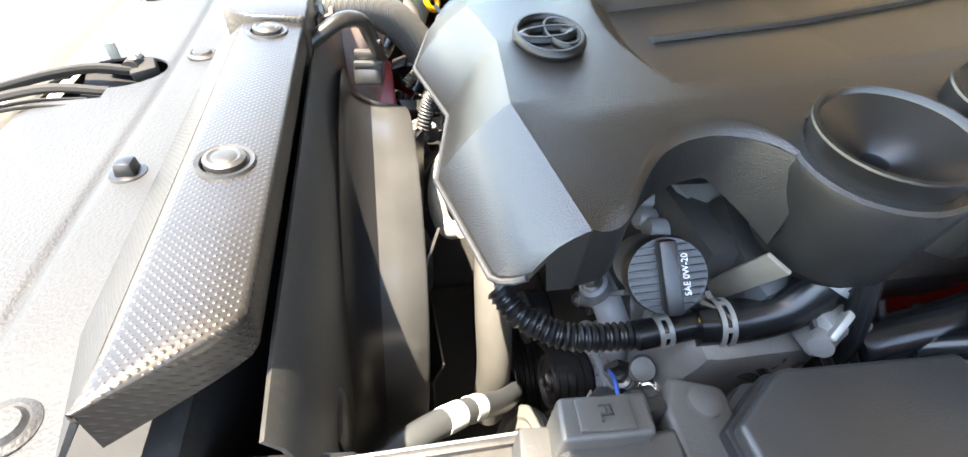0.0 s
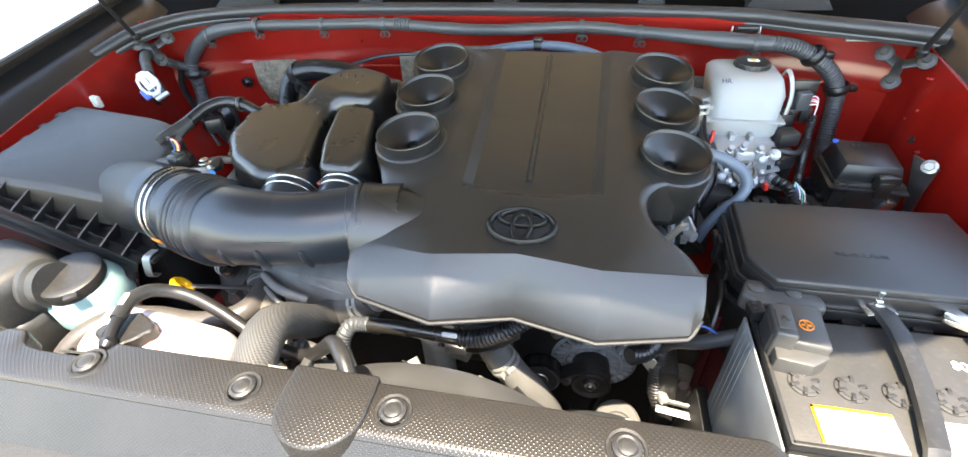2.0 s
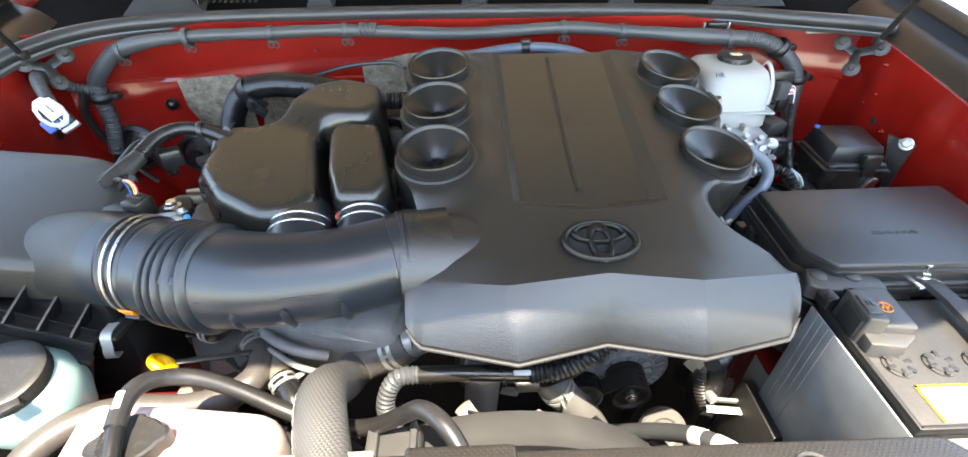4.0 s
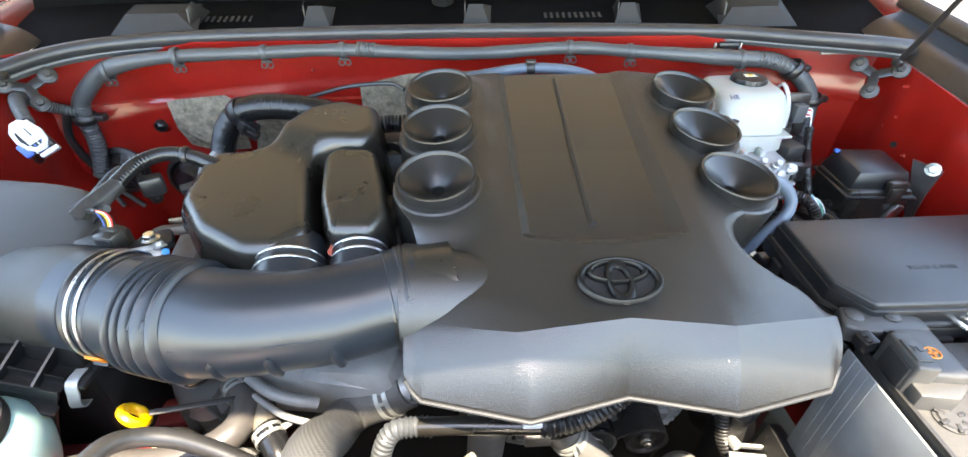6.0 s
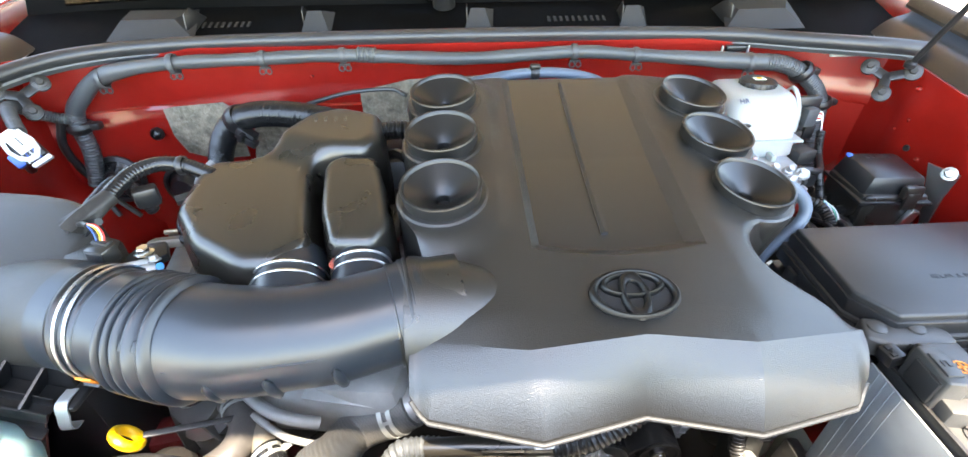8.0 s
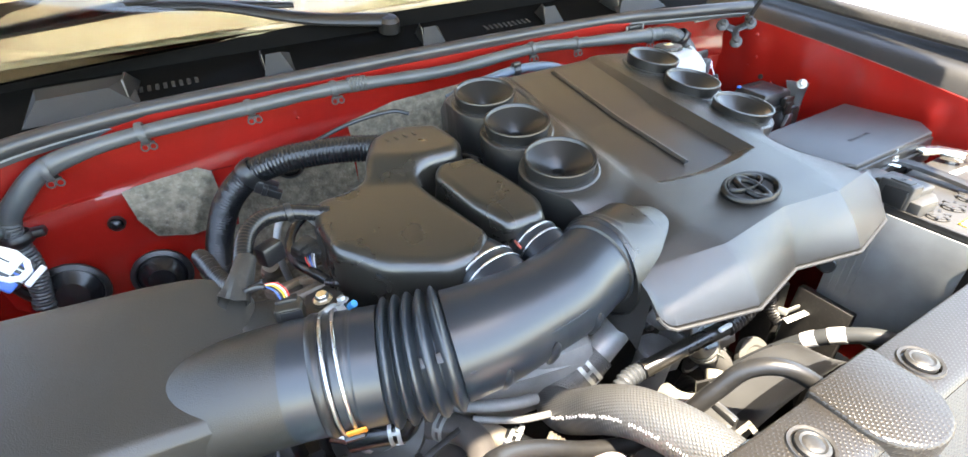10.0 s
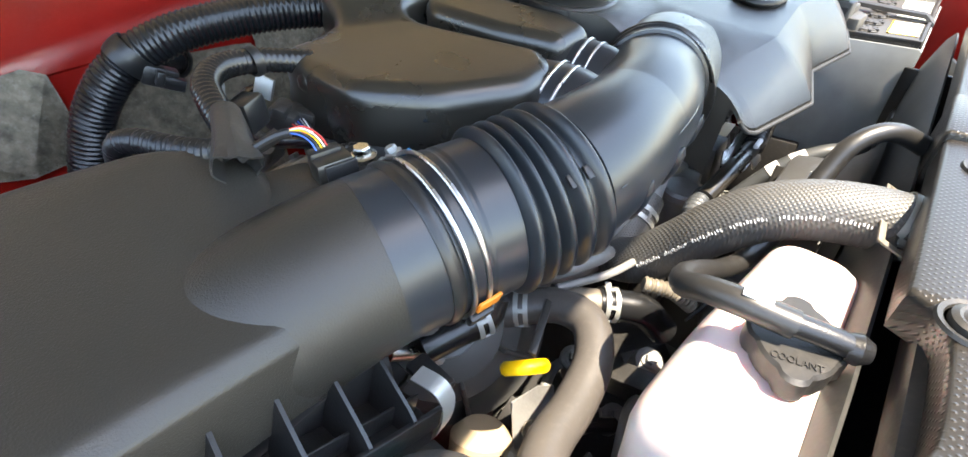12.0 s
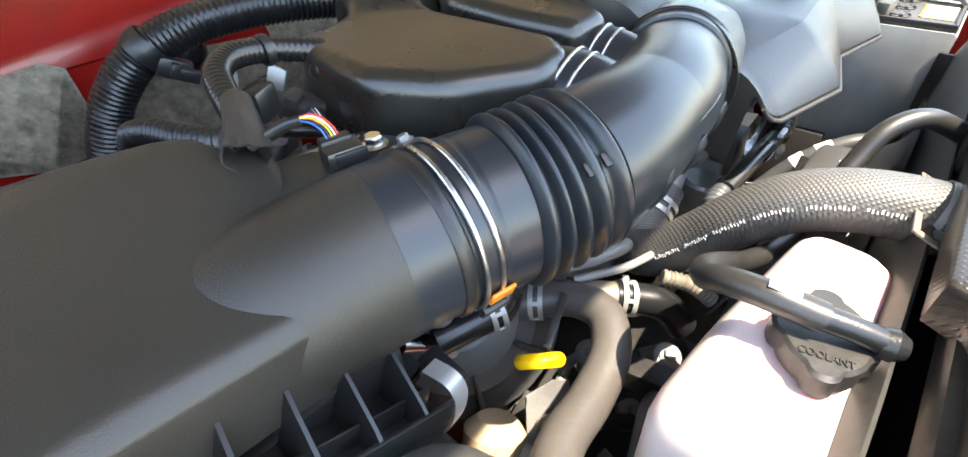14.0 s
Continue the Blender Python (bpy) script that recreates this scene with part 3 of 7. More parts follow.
def push_clip(x, y, z, r=0.016, tilt=(0, 0, 1)):
    """A round push clip in its dished seat."""
    seat = part("clip_seat", lathe([(r * 1.18, 0.0), (r * 1.12, 0.0022), (r * 0.95, 0.0016), (r * 0.9, 0.0)], (x, y, z), 32, tilt), BLACKD, rc)
    a = lathe([(r * 0.82, 0.0), (r * 0.8, 0.004), (r * 0.62, 0.0055), (r * 0.5, 0.0048), (r * 0.46, 0.0052), (r * 0.2, 0.0058), (0.0003, 0.0058)], (x, y, z), 32, tilt)
    part("push_clip", a, BLACKD, rc, "scuffed black plastic push clip")


for x in (-0.435, -0.249, -0.090, 0.124):
    push_clip(x, 0.001 if abs(x + 0.16) < 0.4 else -0.012, 1.0006)

# grille sheet in front
gs = thing("grille_cover", (MID, -0.15, 0.90), "grey grained plastic sheet between grille and radiator", "grille cover")


def sheet_front(x):
    """Where the sheet turns down towards the grille."""
    return -0.213 + 0.28 * max(0.0, -x - 0.50) ** 1.6 + 0.05 * max(0.0, x)


def sheet_z(x, y):
    groove = math.exp(-((y + 0.112 + 0.004 * math.sin(5 * x)) / 0.004) ** 2)
    past = max(0.0, sheet_front(x) - y)
    turn = 0.62 * past * past / (past + 0.018)
    return 0.947 - 0.10 * (-0.055 - y) - 0.0028 * groove + 0.002 * math.sin(9 * x) - turn


cells_x = np.linspace(-0.86, 0.56, 240)
cells_y = np.linspace(0.0, 1.0, 60)
bm = grid([[(x, y, sheet_z(x, y)) for x in cells_x for y in (-0.054 + (sheet_front(x) - 0.016 + 0.054) * k,)] for k in cells_y])
HOLES = ((-0.138, -0.162, 0.036, 0.047), (-0.358, -0.187, 0.010, 0.016))


def in_hole(x, y):
    return any(((x - a) / c) ** 2 + ((y - b) / d) ** 2 < 1 for a, b, c, d in HOLES) or (abs(x + 0.110) < 0.026 and -0.245 < y < -0.16)


bmesh.ops.delete(bm, geom=[f for f in bm.faces if in_hole(*f.calc_center_median()[:2])], context="FACES")
for v in bm.verts:
    if any(len(e.link_faces) == 1 for e in v.link_edges):
        for a, b, c, d in HOLES:
            u = Vector(((v.co.x - a) / c, (v.co.y - b) / d))
            if 0.7 < u.length < 1.25 and not (v.co.y < -0.19 and c > 0.02):
                u.normalize()
                v.co.x, v.co.y = a + u.x * c, b + u.y * d
part("sheet", thick(bm, 0.003), SHEET, gs, sharp=60)
# Same plastic as the sheet, its shaded side coloured brown.
part("trough", thick(grid([[(x, y, sheet_z(x, y) - 0.004) for x in np.linspace(-0.90, 0.58, 60) for y in (sheet_front(x) - 0.012 + (-0.372 - sheet_front(x)) * k,)] for k in np.linspace(0, 1, 14)]), 0.003), TROUGH, gs, "trough behind the bumper, coloured brown for its shade")
# Dark slab added so the sheet's openings read as shaded depth.
part("shade_slab", box((-0.32, -0.155, 0.880), (0.66, 0.19, 0.01), 0.002), DARK, gs, "dark slab added under the sheet for the shade in its openings")
for x, y in ((-0.165, -0.085), (-0.552, -0.080), (0.262, -0.085)):
    z = sheet_z(x, y)
    part("push_clip", lathe([(0.016, 0.0), (0.0155, 0.002), (0.012, 0.004), (0.0105, 0.003), (0.0085, 0.006), (0.0003, 0.0065)], (x, y, z), 28), SHEET, gs, "grey push clip")
for x, y in ((0.055, -0.093), (-0.379, -0.093)):
    z = sheet_z(x, y)
    part("rubber_stop", join(box((x, y, z + 0.006), (0.018, 0.016, 0.014), 0.003, taper=(0.8, 0.8)), lathe([(0.014, 0), (0.013, 0.002), (0.008, 0.003)], (x, y, z), 16)), BLACK, gs, "small black rubber stop")
lt = thing("hood_latch_lever", (-0.14, -0.18, 0.89), "black hood latch lever in the sheet's opening", "latch")
part("lever", join(tube([(-0.142, -0.150, 0.934), (-0.138, -0.185, 0.938), (-0.128, -0.225, 0.934), (-0.122, -0.27, 0.922), (-0.118, -0.33, 0.905)], 0.008, 10, 0.005, flat=0.6), tube([(-0.112, -0.165, 0.926), (-0.108, -0.22, 0.930), (-0.100, -0.29, 0.915), (-0.098, -0.33, 0.904)], 0.005, 8)), DARK, lt, "black lever arms")
part("plate", join(box((-0.130, -0.170, 0.916), (0.060, 0.055, 0.004), 0.001, rot=(-8, 6, 8)), box((-0.160, -0.160, 0.924), (0.020, 0.04, 0.004), 0.001, rot=(-8, -12, 0))), DARK, lt, "dull black latch plate")
for x_, dx_ in ((-0.088, 0.010), (-0.074, 0.004)):
    part("strip", tube([(x_, -0.175, 0.930), (x_ + dx_ * 0.4, -0.22, 0.930), (x_ + dx_, -0.27, 0.920), (x_ + dx_ * 1.4, -0.33, 0.903)], 0.0032, 8, 0.006, flat=0.5), DARK, lt, "worn black strip")
part("hook", join(box((-0.145, -0.140, 0.934), (0.022, 0.026, 0.014), 0.003, rot=(10, 10, 20)), lathe([(0.008, -0.012), (0.008, 0.012)], (-0.150, -0.150, 0.938), 12, (1, 0, 0))), DARK, lt)
part("tooth", box((-0.164, -0.172, 0.946), (0.003, 0.010, 0.020), 0.001, rot=(0, 12, 10)), PALE, lt, "upright steel tooth")
part("rivet", lathe([(0.006, 0), (0.005, 0.004), (0.002, 0.005)], (-0.148, -0.146, 0.946), 12), STEEL, lt)

# radiator, shroud and fan
# Panel added under the cover to block bright ground leaking through the gaps.
rs = thing("front_gap_panels", (MID, -0.01, 0.45), "black panels added under the dimpled cover to close light gaps", "panel")
part("panel", box((MID, -0.02, 0.70), (0.98, 0.02, 0.46), 0.004), BLACKD, rs)
part("beam", box((MID, -0.005, 0.962), (0.80, 0.045, 0.03), 0.006), BLACKD, rs, "cross beam")
for s in (1, -1):
    part("side_duct", join(box((MID + s * 0.49, 0.01, 0.67), (0.14, 0.006, 0.46), 0.002, rot=(0, 0, s * 20)), box((MID + s * 0.435, 0.03, 0.68), (0.006, 0.09, 0.44), 0.002, rot=(0, 0, -s * 6)), box((MID + s * 0.46, 0.02, 0.69), (0.006, 0.09, 0.40), 0.002, rot=(0, 0, -s * 12))), BLACK, rs, "black air duct wall")
    part("side_panel", box((MID + s * 0.62, -0.045, 0.66), (0.36, 0.01, 0.44), 0.004), BLACK, rs)
    for i in range(7):
        part("duct_fin", box((MID + s * (0.46 + 0.035 * i), -0.030, 0.70), (0.003, 0.03, 0.36), 0.001, rot=(0, s * 6, 0)), BLACK, rs)
rad = thing("radiator", (MID, 0.045, 0.50), "black radiator core behind the radiator cover", "radiator")
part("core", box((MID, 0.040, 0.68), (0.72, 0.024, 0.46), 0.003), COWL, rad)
for s_ in (1, -1):
    part("side_tank", box((MID + s_ * 0.385, 0.042, 0.67), (0.05, 0.045, 0.36), 0.010), BLACK, rad, "black plastic side tank")
fs = thing("fan_shroud", (MID, 0.13, 0.60), "dusty grey plastic fan shroud, sunlit along its upper rim", "fan shroud")
rows = []
CX, CZ = -0.11, 0.641
for r, y in ((0.2455, 0.092), (0.2435, 0.098), (0.240, 0.110), (0.2355, 0.140), (0.2315, 0.143), (0.228, 0.130), (0.224, 0.10)):
    rows.append([(CX + r * math.cos(a) * 1.0, y, CZ + r * math.sin(a)) for a in np.linspace(0, 2 * math.pi, 72)])
part("barrel", grid(rows), SHROUD, fs, sharp=45)
rows = [[(CX + r * math.cos(a), y, CZ + r * math.sin(a)) for a in np.linspace(0, 2 * math.pi, 72)] for r, y in ((0.285, 0.060), (0.272, 0.064), (0.259, 0.073), (0.250, 0.084), (0.246, 0.093))]
part("flare", grid(rows), BLACK, fs, "glossy black flare", sharp=45)
part("plate", thick(grid([[(x, y, z - 0.10 * max(0, abs(x + 0.13) - 0.36)) for x in np.linspace(-0.54, 0.29, 30)] for y, z in ((0.036, 0.962), (0.044, 0.950), (0.056, 0.905), (0.061, 0.80), (0.061, 0.55))]), 0.003), HOUSING, fs, "dusty dark sloping shroud plate")
part("rim_notch", join(box((-0.232, 0.092, 0.893), (0.055, 0.036, 0.024), 0.005, rot=(0, -14, 0)), box((-0.255, 0.092, 0.908), (0.012, 0.036, 0.012), 0.003), box((-0.212, 0.092, 0.912), (0.008, 0.036, 0.012), 0.003)), SHROUD, fs, "grey bracket on the shroud's rim")
fan = thing("cooling_fan", (CX, 0.145, 0.50), "black plastic engine fan in its shroud", "fan")
part("hub", lathe([(0.06, -0.02), (0.06, 0.02), (0.04, 0.03), (0.0005, 0.032)], (CX, 0.14, 0.641), 28, (0, 1, 0)), BLACKD, fan)
for i in range(8):
    a = i * math.pi / 4
    rows = [[(CX + r * math.cos(a + da), 0.14 + 0.02 * (da / 0.22), 0.641 + r * math.sin(a + da)) for da in np.linspace(-0.22, 0.22, 6)] for r in np.linspace(0.055, 0.215, 8)]
    part("blade", thick(grid(rows), 0.003), BLACKD, fan)

# ---- engine front ----
eng = thing("engine_block", (0, 0.42, 0.45), "dull grey cast engine block under the cover", "engine")
# Cast case darkened to paint in the black void under the cover's arch.
part("front_case", box((0.0, 0.40, 0.76), (0.36, 0.09, 0.36), 0.02), HOUSING, eng)
part("body", box((-0.01, 0.53, 0.78), (0.36, 0.34, 0.34), 0.03, taper=(0.75, 1)), ALUD, eng)
part("cam_cover", box((0.150, 0.52, 0.905), (0.10, 0.28, 0.09), 0.02, rot=(0, 25, 0)), BLACKD, eng, "cam cover")
part("cam_cover", box((-0.165, 0.47, 0.935), (0.10, 0.40, 0.09), 0.02, rot=(0, -25, 0)), ALUD, eng, "cam cover")
part("manifold", box((-0.01, 0.50, 0.985), (0.25, 0.34, 0.07), 0.02), BLACK, eng, "black plastic intake manifold")
random.seed(5)
for i in range(26):
    x = random.uniform(-0.17, 0.19)
    z = random.uniform(0.70, 0.92)
    part("boss", lathe([(0.012, 0), (0.011, 0.014), (0.008, 0.018)], (x, 0.354, z), 12, (0, -1, 0.2)), ALUD, eng)
    if i % 3 == 0:
        part("bolt", bolt((x, 0.338, z), (0, -1, 0.2), 0.0065, 0.007), STEEL, eng)
for i in range(9):
    part("case_rib", box((-0.15 + i * 0.04, 0.352, 0.80 + 0.03 * math.sin(i * 2)), (0.006, 0.02, 0.09), 0.002, rot=(0, random.uniform(-40, 40), 0)), ALUD, eng)


def pulley(name, c, r, w, material, label, grooves=5, axis=(0, -1, 0), face=None):
    p = thing(name, c, label, "pulley")
    prof = [(r * 0.25, -w / 2), (r * 0.9, -w / 2), (r, -w / 2 + 0.002)]
    for i in range(grooves):
        z = -w / 2 + 0.004 + (w - 0.008) * i / max(1, grooves - 1)
        prof += [(r, z - 0.0012), (r - 0.003, z), (r, z + 0.0012)]
    prof += [(r, w / 2 - 0.002), (r * 0.9, w / 2), (r * 0.85, w / 2 - 0.004), (r * 0.45, w / 2 - 0.006), (r * 0.4, w / 2), (0.0004, w / 2)]
    part("wheel", lathe(prof, c, 40, axis), material, p)
    part("rim", ring(Vector(c) + Vector(axis) * (w / 2), axis, r * 0.93, 0.0022, 40), material, p)
    part("bolt", bolt(Vector(c) + Vector(axis) * (w / 2 - 0.001), axis, 0.007, 0.007), face or STEEL, p)
    if face:
        part("face", lathe([(r * 0.97, 0), (r * 0.97, 0.002), (r * 0.86, 0.003), (r * 0.80, 0.0005), (r * 0.42, 0.0005), (r * 0.38, 0.003), (r * 0.2, 0.003)], Vector(c) + Vector(axis) * (w / 2), 40, axis, cap=False), face, p, "dull zinc face")
    return p


pulley("idler_pulley", (0.029, 0.298, 0.668), 0.037, 0.03, RUBBER, "small smooth belt idler with a steel face", 2, face=ZINCD)
pulley("alternator_pulley", (0.119, 0.318, 0.652), 0.034, 0.052, BLACKD, "ribbed black alternator pulley")
pulley("crank_pulley", (0.02, 0.300, 0.49), 0.085, 0.04, BLACK, "large black crank pulley")
belt = thing("drive_belt", (0.05, 0.29, 0.50), "black ribbed drive belt round the pulleys", "belt")
loop = [(0.012, 0.302, 0.632), (0.06, 0.306, 0.658), (0.116, 0.308, 0.6885), (0.155, 0.308, 0.652), (0.138, 0.308, 0.60), (0.11, 0.29, 0.50), (0.02, 0.292, 0.403), (-0.066, 0.292, 0.49), (-0.045, 0.294, 0.57), (-0.022, 0.298, 0.605), (0.012, 0.302, 0.632)]
rows = [[(q.x, q.y + dy, q.z) for q in spline(loop, 0.01)] for dy in (-0.014, 0.014)]
part("band", thick(grid(rows), 0.004), BLACKD, belt)
alt = thing("alternator", (0.10, 0.33, 0.74), "finned aluminium alternator below the cover's front lip", "alternator")
AC = Vector((0.124, 0.375, 0.645))
part("housing", lathe([(0.0004, 0.034), (0.033, 0.034), (0.035, 0.022), (0.047, 0.021), (0.049, 0.032), (0.053, 0.031), (0.055, 0.016), (0.071, 0.012), (0.073, 0.024), (0.079, 0.020), (0.081, 0.0), (0.081, -0.05), (0.06, -0.07)], AC, 48, (0, -1, 0)), CASTL, alt, sharp=25)
for i in range(14):
    a = i * 2 * math.pi / 14
    part("spoke", box((AC.x + 0.041 * math.cos(a), AC.y - 0.027, AC.z + 0.041 * math.sin(a)), (0.014, 0.010, 0.0042), 0.001, rot=(0, -math.degrees(a), 0)), CASTL, alt)
for i in range(30):
    a = i * 2 * math.pi / 30
    part("fin", box((AC.x + 0.063 * math.cos(a), AC.y - 0.020, AC.z + 0.063 * math.sin(a)), (0.019, 0.014, 0.0046), 0.0012, rot=(0, -math.degrees(a) - 12, 0)), CASTL, alt)
for a in (0.6, 2.3, 4.2):
    part("lug", box((AC.x + 0.092 * math.cos(a), AC.y, AC.z + 0.092 * math.sin(a)), (0.03, 0.03, 0.02), 0.005, rot=(0, -math.degrees(a), 0)), CASTL, alt)
    part("bolt", bolt((AC.x + 0.095 * math.cos(a), AC.y - 0.016, AC.z + 0.095 * math.sin(a)), (0, -1, 0), 0.008, 0.008), STEEL, alt)
arm_ = [(0.045, 0.352, 0.770), (0.075, 0.350, 0.775), (0.110, 0.350, 0.772), (0.150, 0.352, 0.762), (0.178, 0.356, 0.745)]
ab_ = part("bracket", join(tube(arm_, 0.021, 20, 0.006, flat=0.8), lathe([(0.018, -0.02), (0.017, 0.012), (0.013, 0.015)], (0.083, 0.335, 0.785), 20, (0, -0.6, 0.8)), lathe([(0.016, -0.02), (0.015, 0.012), (0.012, 0.015)], (0.150, 0.335, 0.772), 20, (0, -0.6, 0.8)), lathe([(0.015, -0.02), (0.014, 0.010), (0.011, 0.013)], (0.180, 0.340, 0.748), 20, (0, -0.6, 0.8))), CASTL, alt, "rounded cast mounting bracket")
for x, y, z in ((0.083, 0.327, 0.796), (0.150, 0.327, 0.783), (0.180, 0.333, 0.758)):
    part("bolt", bolt((x, y, z), (0, -0.6, 0.8), 0.0085, 0.010), ZINCD, ab_)
fc = thing("front_coupling", (0.274, 0.32, 0.60), "round black rubber-mounted cylinder with a centre bolt", "mount")
part("body", lathe([(0.034, -0.10), (0.036, -0.010), (0.034, -0.004), (0.020, -0.003)], (0.280, 0.330, 0.640), 28, (0, -0.62, 0.78)), BLACKD, fc)
part("washer", lathe([(0.037, -0.004), (0.0375, -0.001), (0.036, 0.0), (0.030, -0.001), (0.016, -0.002), (0.015, 0.001), (0.0004, 0.001)], (0.280, 0.329, 0.641), 32, (0, -0.62, 0.78)), BRASS, fc, "dusty grey steel washer")
part("bolt", bolt((0.280, 0.328, 0.642), (0, -0.62, 0.78), 0.0105, 0.012), BRASS, fc)
rl = thing("frame_rail", (0.31, 0.33, 0.44), "dull red painted chassis post beside the battery", "rail")
part("post", prism([(0.306, 0.330), (0.336, 0.330), (0.338, 0.380), (0.308, 0.380)], 0.44, 0.84, 0.006, 2), REDDARK, rl)
part("flange", prism([(0.292, 0.324), (0.303, 0.324), (0.303, 0.331), (0.292, 0.331)], 0.44, 0.83, 0.002, 1), REDDARK, rl)
random.seed(21)
em = thing("engine_flank", (0.23, 0.38, 0.60), "grey cast engine flank with brackets, bosses and bolts", "engine casting")
part("casting", box((0.195, 0.41, 0.82), (0.07, 0.14, 0.14), 0.02, rot=(0, 12, 0)), ALUD, em)
part("strap", join(box((0.196, 0.372, 0.925), (0.020, 0.004, 0.11), 0.001, rot=(22, 18, 40)), box((0.207, 0.360, 0.900), (0.028, 0.004, 0.012), 0.001, rot=(22, 0, 40))), BRASS, em, "beige metal strap")
part("shield", box((0.196, 0.402, 0.915), (0.022, 0.034, 0.035), 0.009, rot=(10, 20, 25)), HARN, em, "crumpled grey tape")
for i in range(28):
    x, y, z = random.uniform(0.15, 0.225), random.uniform(0.33, 0.45), random.uniform(0.76, 0.89)
    kind = i % 4
    if kind == 0:
        part("bolt", bolt((x, y, z), (random.uniform(0, 1), -0.6, 0.8), 0.0065, 0.008), STEEL, em)
    elif kind == 1:
        part("boss", lathe([(0.013, 0), (0.011, 0.016), (0.0004, 0.018)], (x, y, z), 14, (random.uniform(0, 1), -0.5, 0.8)), ALUD, em)
    elif kind == 2:
        part("rib", box((x, y, z), (0.045, 0.008, 0.02), 0.003, rot=(random.uniform(-20, 20), random.uniform(-30, 30), random.uniform(0, 180))), HOUSING, em)
    else:
        part("lead", tube([(x, y, z), (x + 0.02, y + 0.02, z + 0.012), (x + 0.035, y + 0.05, z - 0.01)], 0.0045, 8), BLACK, em)

# ---- engine cover ----
cover = thing("engine_cover", (0, 0.42, 0.93), "grained black plastic engine cover with faceted front and six dished caps", "engine cover")


CUPS = ((-0.193, 0.406, 1.074), (-0.194, 0.513, 1.094), (-0.193, 0.614, 1.112), (0.197, 0.417, 1.058), (0.191, 0.523, 1.078), (0.190, 0.622, 1.100))


def lerp_table(table, x):
    return float(np.interp(x, [a for a, _ in table], [b for _, b in table]))


LIP_Y = ((-0.222, 0.185), (-0.205, 0.170), (-0.10, 0.143), (0.0, 0.166), (0.10, 0.143), (0.205, 0.166), (0.219, 0.185))
RIDGE_Y = ((-0.222, 0.226), (-0.11, 0.196), (0.0, 0.203), (0.10, 0.192), (0.217, 0.215))
RIDGE_Z = ((-0.222, 1.010), (-0.11, 1.026), (0.0, 1.034), (0.10, 1.030), (0.217, 1.014))
LEFT_X = ((0.14, -0.222), (0.285, -0.222), (0.30, -0.215), (0.322, -0.213), (0.345, -0.221), (0.377, -0.240), (0.41, -0.248), (0.65, -0.248), (0.70, -0.238), (0.74, -0.215))
RIGHT_X = ((0.14, 0.219), (0.205, 0.219), (0.225, 0.216), (0.240, 0.212), (0.250, 0.203), (0.262, 0.185), (0.280, 0.166), (0.300, 0.157), (0.322, 0.155), (0.342, 0.161), (0.356, 0.173), (0.366, 0.190), (0.373, 0.214), (0.385, 0.232), (0.40, 0.238), (0.64, 0.236), (0.70, 0.222), (0.74, 0.20))


def right_edge(y):
    edge = sum(lerp_table(RIGHT_X, y + o) for o in (-0.006, -0.003, 0, 0.003, 0.006)) / 5
    if 0.417 < y < 0.622:
        edge = min(edge, max(0.186, *[cx_ + math.sqrt(max(0.0, 0.0545 ** 2 - (y - cy_) ** 2)) for cx_, cy_, _ in CUPS[3:]]))
    return edge


def left_edge(y):
    """The left flank: scalloped round the three caps, with deep bays between them."""
    edge = lerp_table(LEFT_X, y)
    if 0.400 < y < 0.614:
        edge = max(edge, min(-0.176, *[cx_ - math.sqrt(max(0.0, 0.0545 ** 2 - (y - cy_) ** 2)) for cx_, cy_, _ in CUPS[:3]]))
    return edge


def crown(y):
    return 1.036 + 0.150 * (y - 0.249) - 40.0 * max(0, y - 0.702) ** 2


def panel_share(x, y):
    """The sunk middle panel, with slanted flanks, closing to a shallow point in front."""
    half = 0.086 + 0.02 * (y - 0.33)
    front = 0.318 - 0.012 * (1 - min(1.0, abs(x - 0.004) / 0.09) ** 2)
    d = min((x + half + 0.008) / 0.012, (half + 0.014 - x) / 0.016, (y - front) / 0.022, 1.0)
    return max(0.0, min(1.0, d))


def panel_depth(x, y):
    return panel_share(x, y) * (0.015 - 0.011 * max(0.0, min(1.0, (y - 0.50) / 0.19)))


def cover_x(s, y):
    """Lines of the cover's mesh, drawn along the flanks of the sunk panel."""
    xl, xr = left_edge(y), right_edge(y)
    half = 0.086 + 0.02 * (y - 0.33)
    bent = float(np.interp(s, (-1, -0.40, -0.36, 0.40, 0.46, 1), (xl, -half - 0.008, 0.004 - half, half - 0.002, half + 0.014, xr)))
    k = max(0.0, min(1.0, (y - 0.24) / 0.05))
    return (xl + (xr - xl) * (s + 1) / 2) * (1 - k) + bent * k


